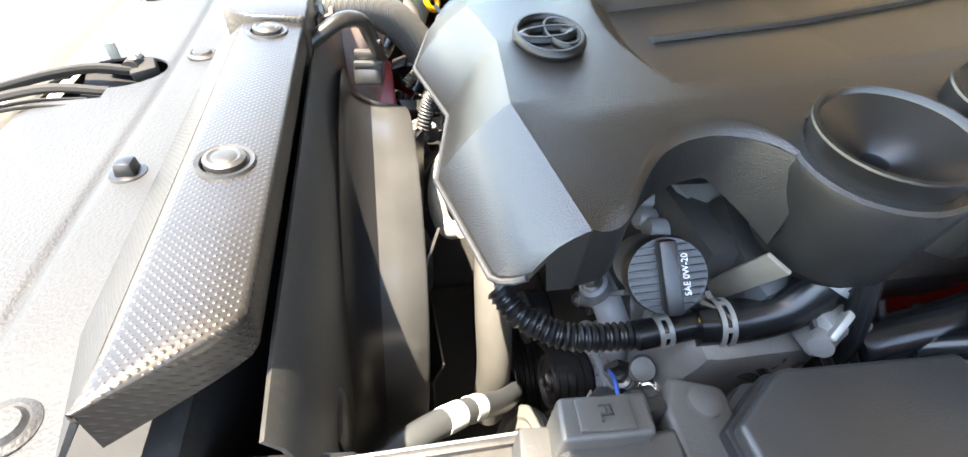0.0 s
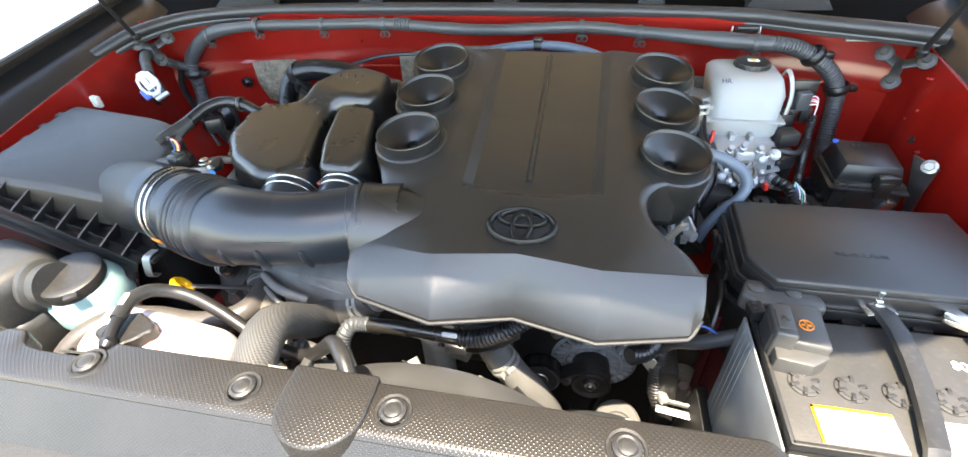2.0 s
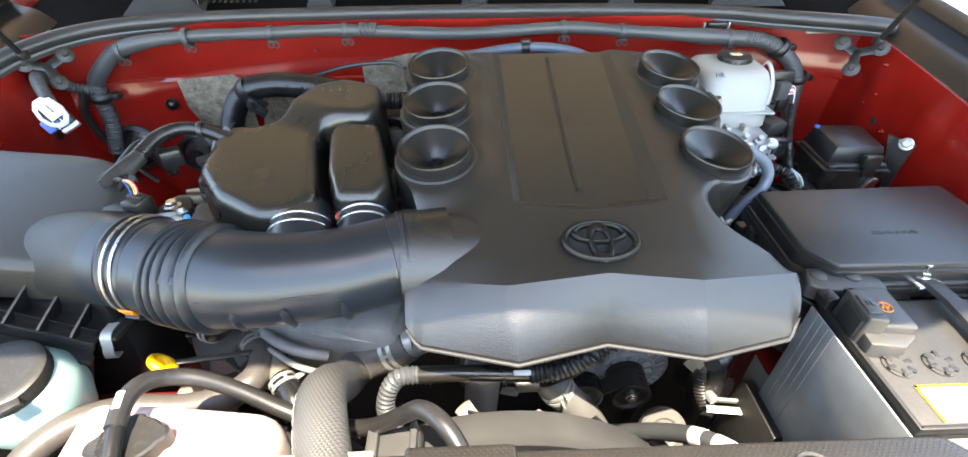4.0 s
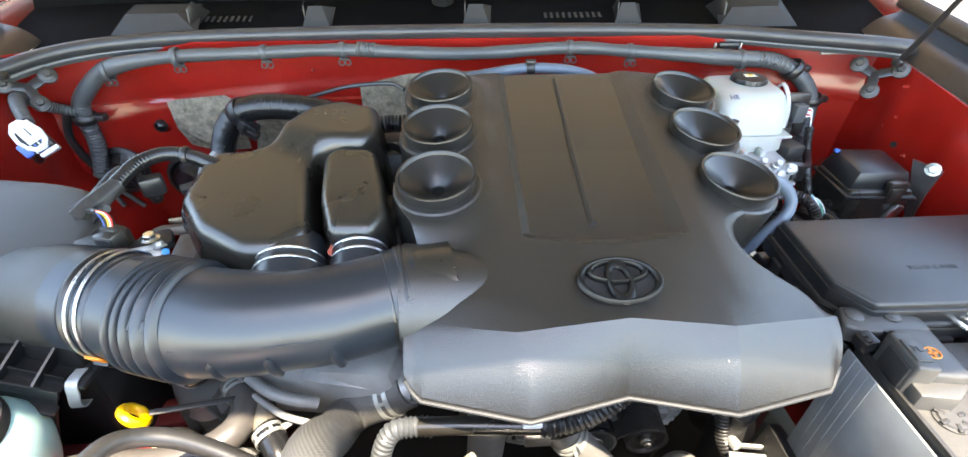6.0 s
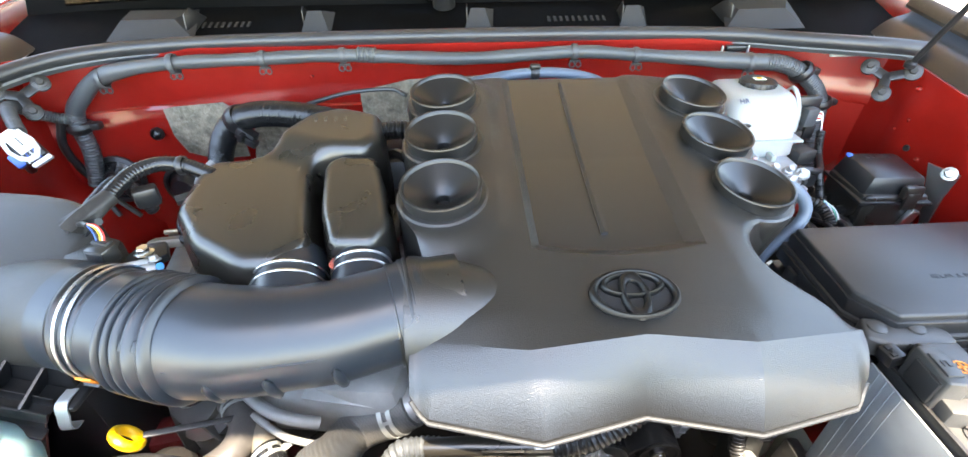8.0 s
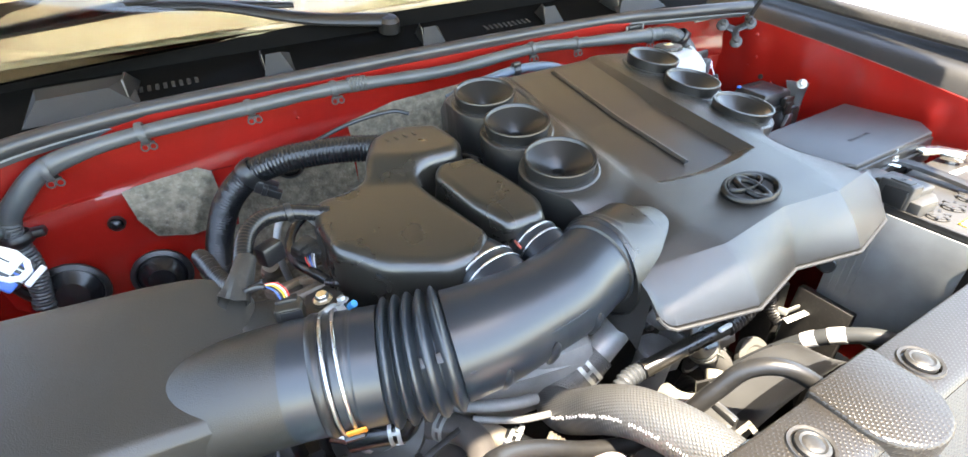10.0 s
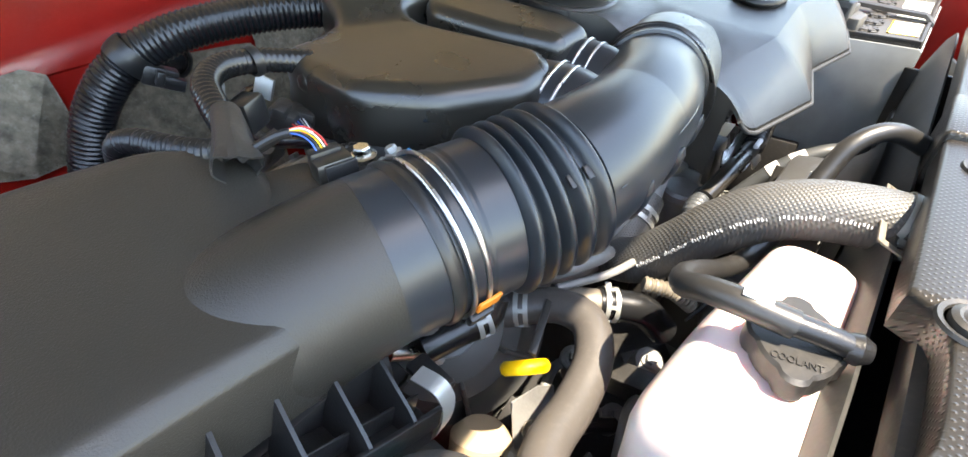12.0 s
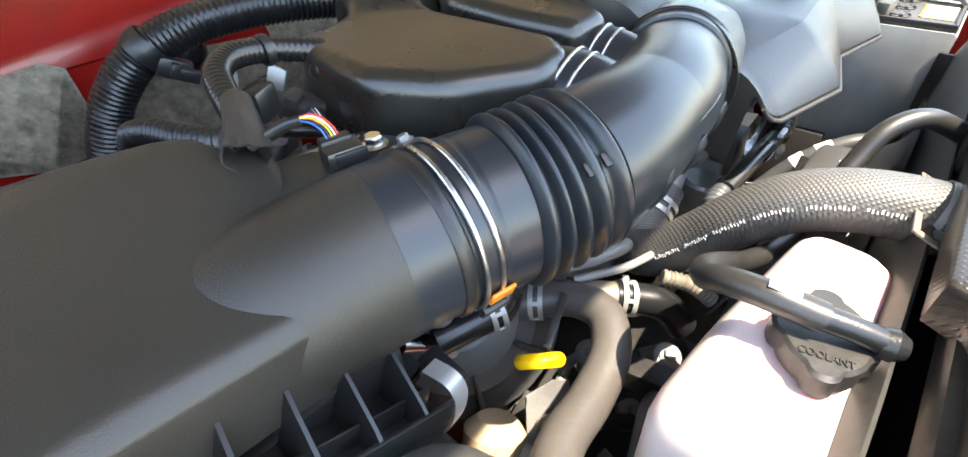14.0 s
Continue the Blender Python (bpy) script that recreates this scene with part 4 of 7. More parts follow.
def cover_z(x, y):
    z = crown(y) - panel_depth(x, y)
    edge_l, edge_r = left_edge(y), right_edge(y)
    near = min(x - edge_l, edge_r - x)
    if near < 0.012:
        z -= 0.006 * ((0.012 - near) / 0.012) ** 2
    z -= 0.7 * max(0, abs(x) - 0.12) ** 1.5
    for cx_, cy_, cz_ in CUPS:
        d = math.hypot(x - cx_, y - cy_)
        if d < 0.105:
            k = min(1.0, (0.105 - d) / 0.045)
            k = k * k * (3 - 2 * k)
            k *= max(0.0, min(1.0, (abs(x) - 0.106) / 0.02))
            flat = cz_ - 0.012 + 0.15 * (y - cy_) - (0.10 if cx_ > 0 else -0.05) * (x - cx_)
            z += max(0.0, flat - z) * k
    return z


ss = sorted(set(np.round(np.concatenate([np.linspace(-1, 1, 101), (-0.995, -0.985, 0.985, 0.995, -0.452, 0.452)]), 4)))
rows = []
for k in (0.0, 0.05, 0.12, 0.3, 0.5, 0.7, 0.9, 1.0):
    row = []
    for s in ss:
        x = -0.0015 + s * 0.2205
        y = lerp_table(LIP_Y, x)
        y2, z2 = lerp_table(RIDGE_Y, x), lerp_table(RIDGE_Z, x)
        z1 = 0.966 + 0.016 * (max(0.0, abs(s) - 0.93) / 0.07) ** 2
        bow = 0.004 * math.sin(math.pi * k)
        row.append((x, y + (y2 - y) * k - bow * 0.6, z1 + (z2 - z1) * k + bow))
    rows.append(row)
for k in (0.1, 0.4, 0.7, 1.0):
    row = []
    for s in ss:
        x = -0.0015 + s * 0.2205
        y2, z2 = lerp_table(RIDGE_Y, x), lerp_table(RIDGE_Z, x)
        ye = 0.236
        y = y2 + (ye - y2) * k
        xl, xr = left_edge(y), right_edge(y)
        xx = xl + (xr - xl) * (s + 1) / 2
        row.append((xx, y, z2 + (cover_z(xx, ye) - z2) * k))
    rows.append(row)
for y in np.linspace(0.240, 0.740, 132):
    rows.append([(cover_x(s, y), y, cover_z(cover_x(s, y), y)) for s in ss])
bm = grid(rows)
bmesh.ops.delete(bm, geom=[f for f in bm.faces if any((f.calc_center_median().x - x) ** 2 + (f.calc_center_median().y - y) ** 2 < 0.0465 ** 2 for x, y, _ in CUPS)], context="FACES")
edges = [e for e in bm.edges if len(e.link_faces) == 1]
geom = bmesh.ops.extrude_edge_only(bm, edges=edges)["geom"]
for v in geom:
    if isinstance(v, bmesh.types.BMVert):
        front = v.co.y < 0.215 and v.co.z < 1.0
        if front:
            v.co.z -= 0.006
        elif v.co.x > 0.14 and v.co.y < 0.405:
            deep = float(np.interp(v.co.y, (0.21, 0.250, 0.266, 0.33, 0.372), (0.055, 0.068, 0.045, 0.036, 0.067)))
            v.co.z -= max(0.006, min(deep, v.co.z - 0.962))
        else:
            v.co.z -= 0.095 if v.co.x < -0.15 else 0.075
shell = part("shell", bm, COVER, cover, sharp=15)
shell.data.materials.append(SMOOTH)
for face in shell.data.polygons:
    q = face.center
    if q.y > 0.28 and abs(q.x) < 0.11 and panel_share(q.x, q.y) > 0.99:
        face.material_index = 1
# bright moulded bead along the front lip
bead = [(x, lerp_table(LIP_Y, x) - 0.0015, 0.9605 + 0.016 * (max(0.0, abs(x + 0.0015) / 0.2205 - 0.93) / 0.07) ** 2) for x in (-0.2215, -0.217, -0.212, -0.205, -0.15, -0.10, -0.05, 0.0, 0.05, 0.10, 0.15, 0.203, 0.209, 0.214, 0.2185)]
part("lip_bead", tube(bead, 0.0024, 8, smooth=False), SHEET, cover, "pale moulded bead along the front lip")
# rib on the sunk panel
part("rib", tube([(-0.004, y, cover_z(-0.004, y) + 0.0012) for y in np.linspace(0.352, 0.685, 18)], 0.0052, 6, flat=0.8), COVER, cover, "raised rib on the middle panel")
# arched hood over the throttle inlet
part("inlet_arch", thick(lathe([(0.0665, -0.002), (0.0668, 0.002), (0.0655, 0.010), (0.061, 0.045), (0.053, 0.085), (0.040, 0.118), (0.026, 0.138), (0.008, 0.152)], (-0.226, 0.278, 0.989), 72, (1, 0.03, -0.01), cap=False), 0.0022), COVER, cover, "arched hood over the inlet")

for i, (x, y, z) in enumerate(CUPS):
    up = Vector((0.10 if x > 0 else -0.05, -0.15, 1.0)).normalized()
    rim = 0.008
    prof = [(0.047, -0.10), (0.0475, rim - 0.020), (0.0490, rim - 0.006), (0.0500, rim - 0.0015), (0.0494, rim), (0.0470, rim + 0.0003), (0.0455, rim - 0.0015), (0.0445, rim - 0.004), (0.028, rim - 0.0155), (0.0105, rim - 0.0270), (0.0095, rim - 0.0285), (0.0085, rim - 0.036), (0.0004, rim - 0.036)]
    part("cap", lathe(prof, (x, y, z), 56, up), PANEL, cover, "dished round cap", sharp=30)
    base = lathe([(0.053, -0.09), (0.0575, rim - 0.027), (0.0562, rim - 0.0195), (0.0535, rim - 0.0178), (0.047, rim - 0.0178)], (x, y, z), 56, up, cap=False)
    part("cap_seat", base, COVER, cover, sharp=30)
# oval badge: three plain oval rings
bd = part("badge", moved(ring((0, 0, 0), (0, 0, 1), 0.041, 0.0044, 48), pose(0, 0.249, 1.0405, 8.5) @ Matrix.Diagonal((1.0, 0.68, 1.1, 1))), EMBLEM, cover, "oval badge of crossing rings")
part("ring", moved(ring((0, 0, 0), (0, 0, 1), 0.0135, 0.0040, 32), pose(0, 0.2475, 1.0405, 8.5) @ Matrix.Diagonal((0.85, 1.75, 1.1, 1))), EMBLEM, bd)
part("ring", moved(ring((0, 0, 0), (0, 0, 1), 0.029, 0.0040, 40), pose(0, 0.260, 1.042, 8.5) @ Matrix.Diagonal((1.0, 0.46, 1.1, 1))), EMBLEM, bd)
part("floor", moved(lathe([(0.039, -0.003), (0.039, 0.0004), (0.0004, 0.0004)], seg=40), pose(0, 0.249, 1.0375, 8.5) @ Matrix.Diagonal((1.0, 0.68, 1, 1))), DARK, bd)

# oil filler cap, its neck and the hoses at the cover's flank
oc = thing("oil_filler_cap", (0.203, 0.318, 0.88), "black ribbed oil filler cap with white lettering", "oil cap")
OA = Vector((0.72, -0.30, 0.62)).normalized()
OC = Vector((0.202, 0.300, 0.946))
ocap = part("cap", lathe([(0.024, -0.03), (0.0290, -0.026), (0.0300, -0.006), (0.0285, 0.0), (0.0005, 0.001)], OC, 40, OA), BLACK, oc)
tq = Matrix.Translation(OC) @ OA.to_track_quat("Z", "Y").to_matrix().to_4x4()
part("grip", moved(box((0, 0, 0.006), (0.013, 0.055, 0.014), 0.003), tq @ pose(0, 0, 0, 0, 0, 20)), BLACK, oc)
for k in range(9):
    y_ = -0.022 + 0.0055 * k
    half_ = math.sqrt(max(0.0, 0.0275 ** 2 - y_ * y_))
    part("ridge", moved(box((0, y_, 0.0014), (2 * half_, 0.0016, 0.0016), 0.0004), tq @ pose(0, 0, 0, 0, 0, 20)), BLACK, ocap)
lettering("SAE 0W-20", 0.0066, tq @ pose(0, 0, 0.0030, 0, 0, 20) @ pose(0.0125, 0, 0, 0, 0, 90), oc, WHITEP)
part("neck", lathe([(0.026, -0.08), (0.026, -0.02)], OC, 24, OA), ALUD, oc, "dull metal filler neck")
hp = thing("breather_hose", (0.20, 0.33, 0.85), "black corrugated loom and rubber breather hose beside the oil cap", "hose")
part("loom", tube([(0.150, 0.19, 0.885), (0.175, 0.21, 0.872), (0.195, 0.245, 0.868), (0.205, 0.30, 0.875)], ribbed(0.0125, 0.0026, 0.0058), 14, 0.0012), BLACK, hp, "corrugated black loom")
part("sleeve", tube([(0.205, 0.298, 0.875), (0.207, 0.34, 0.885), (0.206, 0.352, 0.888)], 0.0125, 14), RUBBER, hp)
part("hose", tube([(0.207, 0.345, 0.886), (0.212, 0.385, 0.892), (0.216, 0.420, 0.912), (0.213, 0.440, 0.945), (0.205, 0.450, 0.985)], 0.0185, 18), RUBBER, hp, "bent black rubber hose")
part("dot", lathe([(0.003, 0), (0.003, 0.0006), (0.0003, 0.0008)], (0.212, 0.345, 0.8985), 12, (0.4, 0, 1)), YELLOW, hp, "yellow paint dot")
clamp(hp, (0.2095, 0.366, 0.8885), (0.1, 1, 0.15), 0.0192, 0.006)
clamp(hp, (0.213, 0.440, 0.945), (-0.1, 0.45, 0.9), 0.0192, 0.007)
clamp(hp, (0.206, 0.318, 0.880), (0, 1, 0.2), 0.0130, 0.006, "sleeve_band", False)

# ---- intake hose ----
ih = thing("air_intake_hose", (-0.4, 0.27, 0.92), "satin black rubber air intake hose with bellows and steel wire clamps", "intake hose")
AXIS = [(-0.590, 0.303, 0.986), (-0.548, 0.290, 0.987), (-0.490, 0.271, 0.987), (-0.446, 0.256, 0.992), (-0.400, 0.247, 0.997), (-0.350, 0.247, 0.999), (-0.300, 0.253, 1.000), (-0.255, 0.268, 1.000), (-0.215, 0.280, 1.000)]


def hose_r(s, total):
    """Radius along the hose: a plain cuff, five bellows ribs, a long tapering elbow and an end cuff."""
    r = 0.0595 - 0.0075 * min(1, max(0, (s - 0.15) / 0.11))
    if 0.036 < s < 0.044 or 0.058 < s < 0.063:
        r -= 0.0012
    if 0.088 < s < 0.160:
        u = (s - 0.088) / 0.072 * 5
        r += 0.0098 * (0.5 - 0.5 * math.cos(2 * math.pi * u)) ** 0.7 - 0.0030
    if s > total - 0.030:
        r += 0.0030
    if total - 0.016 < s < total - 0.010:
        r += 0.0018
    return r


part("hose", tube(AXIS, hose_r, 64, 0.0011), INTAKE, ih, sharp=60)
for x, y, z, r in ((-0.408, 0.2475, 0.9962, 0.0520), (-0.352, 0.247, 0.999, 0.0510), (-0.290, 0.2555, 1.000, 0.0505)):
    a = radians(20)
    part("rib", moved(lathe([(0.0004, -0.024), (0.0050, -0.017), (0.0070, 0), (0.0050, 0.017), (0.0004, 0.024)], seg=16), pose(x, y - r * math.cos(a), z - r * math.sin(a), 20, 0, 0)), INTAKE, ih)
hax = Vector((0.975, -0.21, 0.03)).normalized()
for off in (-0.0055, 0.0065):
    part("clamp_wire", ring(Vector((-0.548, 0.290, 0.987)) + hax * off, hax, 0.0612, 0.0018, 64), STEEL, ih, "double steel wire clamp")
part("tag", box((-0.5535, 0.2315, 0.9635), (0.019, 0.0028, 0.013), 0.001, rot=(24, 0, -12)), ORANGE, ih, "orange tag on the clamp")
part("collar", ring(Vector((-0.562, 0.2945, 0.9865)), hax, 0.0592, 0.0032, 64, 0.0055), BLACK, ih, "black collar")
part("clamp_screw", join(bolt((-0.522, 0.350, 1.021), (-0.2, 0.35, 0.9), 0.0048, 0.006), box((-0.530, 0.345, 1.015), (0.018, 0.010, 0.006), 0.002, rot=(35, 0, 20))), PALE, ih, "steel clamp screw")
part("clamp_tail", box((-0.556, 0.2385, 0.948), (0.020, 0.006, 0.012), 0.002, rot=(30, 0, -12)), BLACK, ih, "black end of the clamp")
for dx in (0.0, 0.0145):
    part("mould_mark", box((-0.482 + dx, 0.2175 - 0.25 * dx, 1.0285 + 0.1 * dx), (0.0075, 0.003, 0.010), 0.0008, rot=(-50, 0, -12)), BLACK, ih, "small moulded block between the ribs")
seam_ = []
for (x, y, z), r in zip(AXIS[3:], (0.0605, 0.0548, 0.0526, 0.0523, 0.0523, 0.0553)):
    w = radians(18)
    seam_.append((x, y - r * math.cos(w), z + r * math.sin(w)))
part("seam", tube(seam_, 0.0006, 6), RUBBER, ih, "mould seam")

# throttle body behind the hose's end
tb = thing("throttle_body", (-0.20, 0.28, 0.90), "black throttle inlet under the cover's arch", "throttle body")
part("inlet", lathe([(0.055, -0.02), (0.056, 0.0), (0.055, 0.05)], (-0.222, 0.278, 0.998), 40, (1, 0.2, 0)), GLOSSY, tb)
part("lip", ring((-0.226, 0.277, 0.998), (1, 0.2, 0), 0.0572, 0.0026, 48), BLACK, tb)

# ---- resonators ----


def moulded(name, outline, lift, z_low, parent, material, soft=0.014, corner=0.016):
    """A blow-moulded box: a rounded plan outline, its top given by lift(x, y), with broad soft edges."""
    plan = rounded(outline, corner, 5)
    n = len(plan)
    area = sum(plan[i - 1][0] * plan[i][1] - plan[i][0] * plan[i - 1][1] for i in range(n))
    sign = 1 if area > 0 else -1
    inward = []
    for i in range(n):
        t_ = Vector(plan[(i + 1) % n]) - Vector(plan[i - 1])
        inward.append(Vector((-t_.y, t_.x)).normalized() * sign)
    rings_ = []
    for inset, drop in ((-0.006, None), (-0.004, 0.045), (0.0, 2.2 * soft), (0.0, 1.3 * soft), (0.12 * soft, 0.72 * soft), (0.42 * soft, 0.28 * soft), (0.85 * soft, 0.05 * soft), (1.15 * soft, 0.0)):
        loop_ = []
        for (x, y), d in zip(plan, inward):
            px_, py_ = x + d.x * inset, y + d.y * inset
            loop_.append((px_, py_, z_low if drop is None else lift(px_, py_) - drop))
        rings_.append(loop_)
    bm = loft(rings_, False)
    rim = [Vector(q[:2]) for q in rings_[-1]]
    inner = []
    for x in np.arange(min(q.x for q in rim), max(q.x for q in rim), 0.006):
        for y in np.arange(min(q.y for q in rim), max(q.y for q in rim), 0.006):
            odd = sum((a.y > y) != (b.y > y) and x < (b.x - a.x) * (y - a.y) / (b.y - a.y) + a.x for a, b in zip(rim, rim[1:] + rim[:1])) % 2
            if odd and min((Vector((x, y)) - q).length for q in rim) > 0.004:
                inner.append(Vector((x, y)))
    flat, _, tris, *_ = delaunay_2d_cdt(rim + inner, [(k, (k + 1) % n) for k in range(n)], [], 1, 1e-6)
    vs = [bm.verts.new((q.x, q.y, lift(q.x, q.y))) for q in flat]
    for t_ in tris:
        bm.faces.new([vs[k] for k in t_])
    bmesh.ops.remove_doubles(bm, verts=bm.verts, dist=1e-5)
    return part(name, bm, material, parent, sharp=75)


def big_top(x, y):
    k = min(1, max(0, (0.45 * (x + 0.425) + 0.9 * (y - 0.500)) / 0.055))
    return 1.0535 + 0.08 * (y - 0.345) + 0.020 * k * k * (3 - 2 * k)


def small_top(x, y):
    return 1.057 + 0.13 * (y - 0.36)


r1 = thing("intake_resonator", (-0.42, 0.45, 0.93), "black moulded intake resonator with a bent upper lobe", "resonator", "resonators")
moulded("body", [(-0.518, 0.480), (-0.514, 0.402), (-0.474, 0.347), (-0.410, 0.306), (-0.362, 0.308), (-0.340, 0.342), (-0.352, 0.400), (-0.366, 0.460), (-0.366, 0.498), (-0.345, 0.506), (-0.300, 0.502), (-0.280, 0.530), (-0.288, 0.600), (-0.350, 0.626), (-0.396, 0.606), (-0.420, 0.560), (-0.432, 0.528), (-0.470, 0.516), (-0.506, 0.514)], big_top, 0.955, r1, GLOSSY, 0.0135, 0.013)
for i in range(4):
    part("moulded_mark", box((-0.378 + i * 0.014, 0.578, 1.0925), (0.004, 0.012, 0.003), 0.001, rot=(8, 0, 10)), GLOSSY, r1)
part("nipple", lathe([(0.009, 0), (0.010, 0.01), (0.004, 0.014)], (-0.505, 0.468, 1.045), 14, (-1, 0.3, 0.1)), GLOSSY, r1)
part("flange", box((-0.43, 0.43, 0.952), (0.20, 0.17, 0.008), 0.003, rot=(0, 0, -25)), GLOSSY, r1, "seam flange")
part("neck", tube([(-0.366, 0.348, 1.004), (-0.363, 0.325, 1.008), (-0.359, 0.298, 1.006), (-0.357, 0.262, 0.994)], 0.0405, 40, 0.004), INTAKE, r1, "round rubber neck")
r2 = thing("small_resonator", (-0.30, 0.42, 0.95), "small black moulded intake resonator beside the cover", "resonator", "resonators")
moulded("body", [(-0.350, 0.482), (-0.338, 0.395), (-0.318, 0.335), (-0.268, 0.332), (-0.252, 0.366), (-0.264, 0.430), (-0.282, 0.498), (-0.335, 0.502)], small_top, 0.965, r2, GLOSSY, 0.011, 0.012)
part("neck", tube([(-0.290, 0.368, 1.008), (-0.286, 0.345, 1.012), (-0.282, 0.315, 1.010), (-0.280, 0.275, 0.998)], 0.0335, 40, 0.004), INTAKE, r2, "round rubber neck")
for res, c, ax, r in ((r1, (-0.3605, 0.311, 1.0075), (0.12, -1, -0.20), 0.0412), (r2, (-0.2835, 0.3265, 1.0112), (0.13, -1, -0.20), 0.0342)):
    a = Vector(ax).normalized()
    for off in (-0.0065, 0.0065):
        part("clamp_wire", ring(Vector(c) + a * off, a, r, 0.0016, 48), STEEL, res, "double steel wire clamp")
part("tag", box((-0.3125, 0.3255, 1.0275), (0.003, 0.013, 0.010), 0.001, rot=(0, -35, -8)), mat("faded_red_tag", (0.55, 0.12, 0.08), 0.5, bump=0), r2, "faded red tag on the clamp")

# ---- air filter box ----
ab = thing("air_filter_box", (-0.79, 0.40, 0.75), "black plastic air filter box with ribbed base and steel latches", "air filter box")
LID = [(-0.645, 0.268), (-0.752, 0.262), (-0.872, 0.247), (-0.900, 0.488), (-0.700, 0.458), (-0.640, 0.438), (-0.602, 0.402), (-0.612, 0.330)]


def lid_z(x, y):
    """The lid's top falls towards its front corner beside the outlet."""
    low = 1.006 + 0.20 * max(-0.02, min(0.24, -0.642 - x))
    k = max(0.0, min(1.0, (y - 0.268) / 0.165))
    return low + (1.055 - low) * k


lid_rings = []
plan_ = rounded(LID, 0.022, 6)
mid_ = Vector((-0.77, 0.37))
for inset, drop in ((-0.002, 0.056), (-0.001, 0.040), (-0.0003, 0.022), (0.0, 0.0110), (0.0005, 0.0090), (0.0018, 0.0074), (0.0070, 0.0022), (0.0098, 0.0007), (0.014, 0.0), (0.03, 0.0), (0.05, 0.0), (0.07, 0.0), (0.09, 0.0), (0.11, 0.0)):
    row_ = []
    for x, y in plan_:
        d = mid_ - Vector((x, y))
        q = Vector((x, y)) + d.normalized() * inset
        row_.append((q.x, q.y, max(0.953, lid_z(q.x, q.y) - drop)))
    lid_rings.append(row_)
part("lid", loft(lid_rings), AIRLID, ab, "broad smooth matt lid with rounded edges", sharp=60)
part("outlet", tube([(-0.735, 0.347, 0.950), (-0.700, 0.336, 0.9615), (-0.660, 0.3235, 0.974), (-0.610, 0.309, 0.984), (-0.560, 0.294, 0.987)], lambda s, t: 0.0615 - 0.0025 * (s / t), 64, 0.004), AIRLID, ab, "round outlet blended into the lid", sharp=60)
part("base", prism([(-0.615, 0.268), (-0.87, 0.262), (-0.89, 0.485), (-0.62, 0.42)], 0.72, 0.950, 0.006, 2, shrink=-0.002), BLACK, ab, "black lower case")
# the ribbed joint rises along the case's front
TILT = math.atan(0.47)
lturn = Matrix.Translation((-0.612, 0.262, 0.930)) @ pose(0, 0, 0, 0, math.degrees(TILT), 0) @ Matrix.Rotation(math.pi, 4, "Z")


def ladder(u, v, z, size, bevel=0.001):
    """A block in the joint's own directions: u along the case's front, v outward, z up."""
    return moved(box((u, v, z), size, bevel), lturn)


part("shelf", ladder(0.140, 0.018, -0.024, (0.285, 0.042, 0.004)), BLACK, ab, "flat shelf of the case")
part("outer_rail", ladder(0.140, 0.037, -0.018, (0.290, 0.004, 0.016)), BLACK, ab, "raised outer rail")
part("mid_rail", ladder(0.140, 0.020, -0.016, (0.280, 0.0022, 0.014)), BLACK, ab, "thin middle rail")
part("joint_lip", ladder(0.140, 0.043, -0.040, (0.292, 0.012, 0.005)), BLACK, ab, "lip below the outer rail")
part("front_wall", ladder(0.140, 0.036, -0.085, (0.285, 0.004, 0.12)), BLACK, ab, "front wall below the rail")
rib_side = [(-0.003, -0.024), (0.038, -0.024), (0.038, -0.008), (0.032, -0.004), (-0.003, 0.014)]
for i in range(8):
    u = 0.020 + i * 0.0345
    bm = bmesh.new()
    faces_ = [[bm.verts.new((u + du, v, z)) for v, z in rib_side] for du in (-0.0013, 0.0013)]
    bm.faces.new(faces_[0])
    bm.faces.new(faces_[1][::-1])
    for k in range(5):
        bm.faces.new((faces_[0][k], faces_[0][(k + 1) % 5], faces_[1][(k + 1) % 5], faces_[1][k]))
    part("rib", moved(bm, lturn), BLACK, ab, sharp=20)


def latch(c, turn):
    """A pale steel spring strap, hooked over the lid's edge."""
    prof = [(0.022, 0.012), (0.004, 0.014), (-0.004, 0.008), (-0.007, -0.008), (-0.004, -0.024), (0.004, -0.034), (0.014, -0.036)]
    rows = [[(dx + 0.35 * min(0, z), y, z) for dx in (-0.0065, -0.002, 0.002, 0.0065)] for _, y, z in spline([(0, y, z) for y, z in prof], 0.003)]
    return part("latch", moved(thick(grid(rows), 0.0016), Matrix.Translation(c) @ pose(0, 0, 0, 0, 0, turn)), PALE, ab, "pale steel spring latch")


latch((-0.603, 0.234, 0.908), 4)
latch((-0.866, 0.214, 1.020), -4)
part("clip_block", box((-0.598, 0.250, 0.914), (0.018, 0.036, 0.008), 0.003, rot=(0, 0, -5)), BLACK, ab)
part("hinge_tab", box((-0.850, 0.492, 1.060), (0.020, 0.010, 0.022), 0.003, rot=(0, 0, -10)), WHITE, ab, "white plastic tab")
for i in range(5):
    part("side_tooth", box((-0.885 - 0.006 * i, 0.290 + 0.042 * i, 1.035 + 0.002 * i), (0.012, 0.014, 0.012), 0.002, rot=(0, 0, 6)), BLACK, ab)
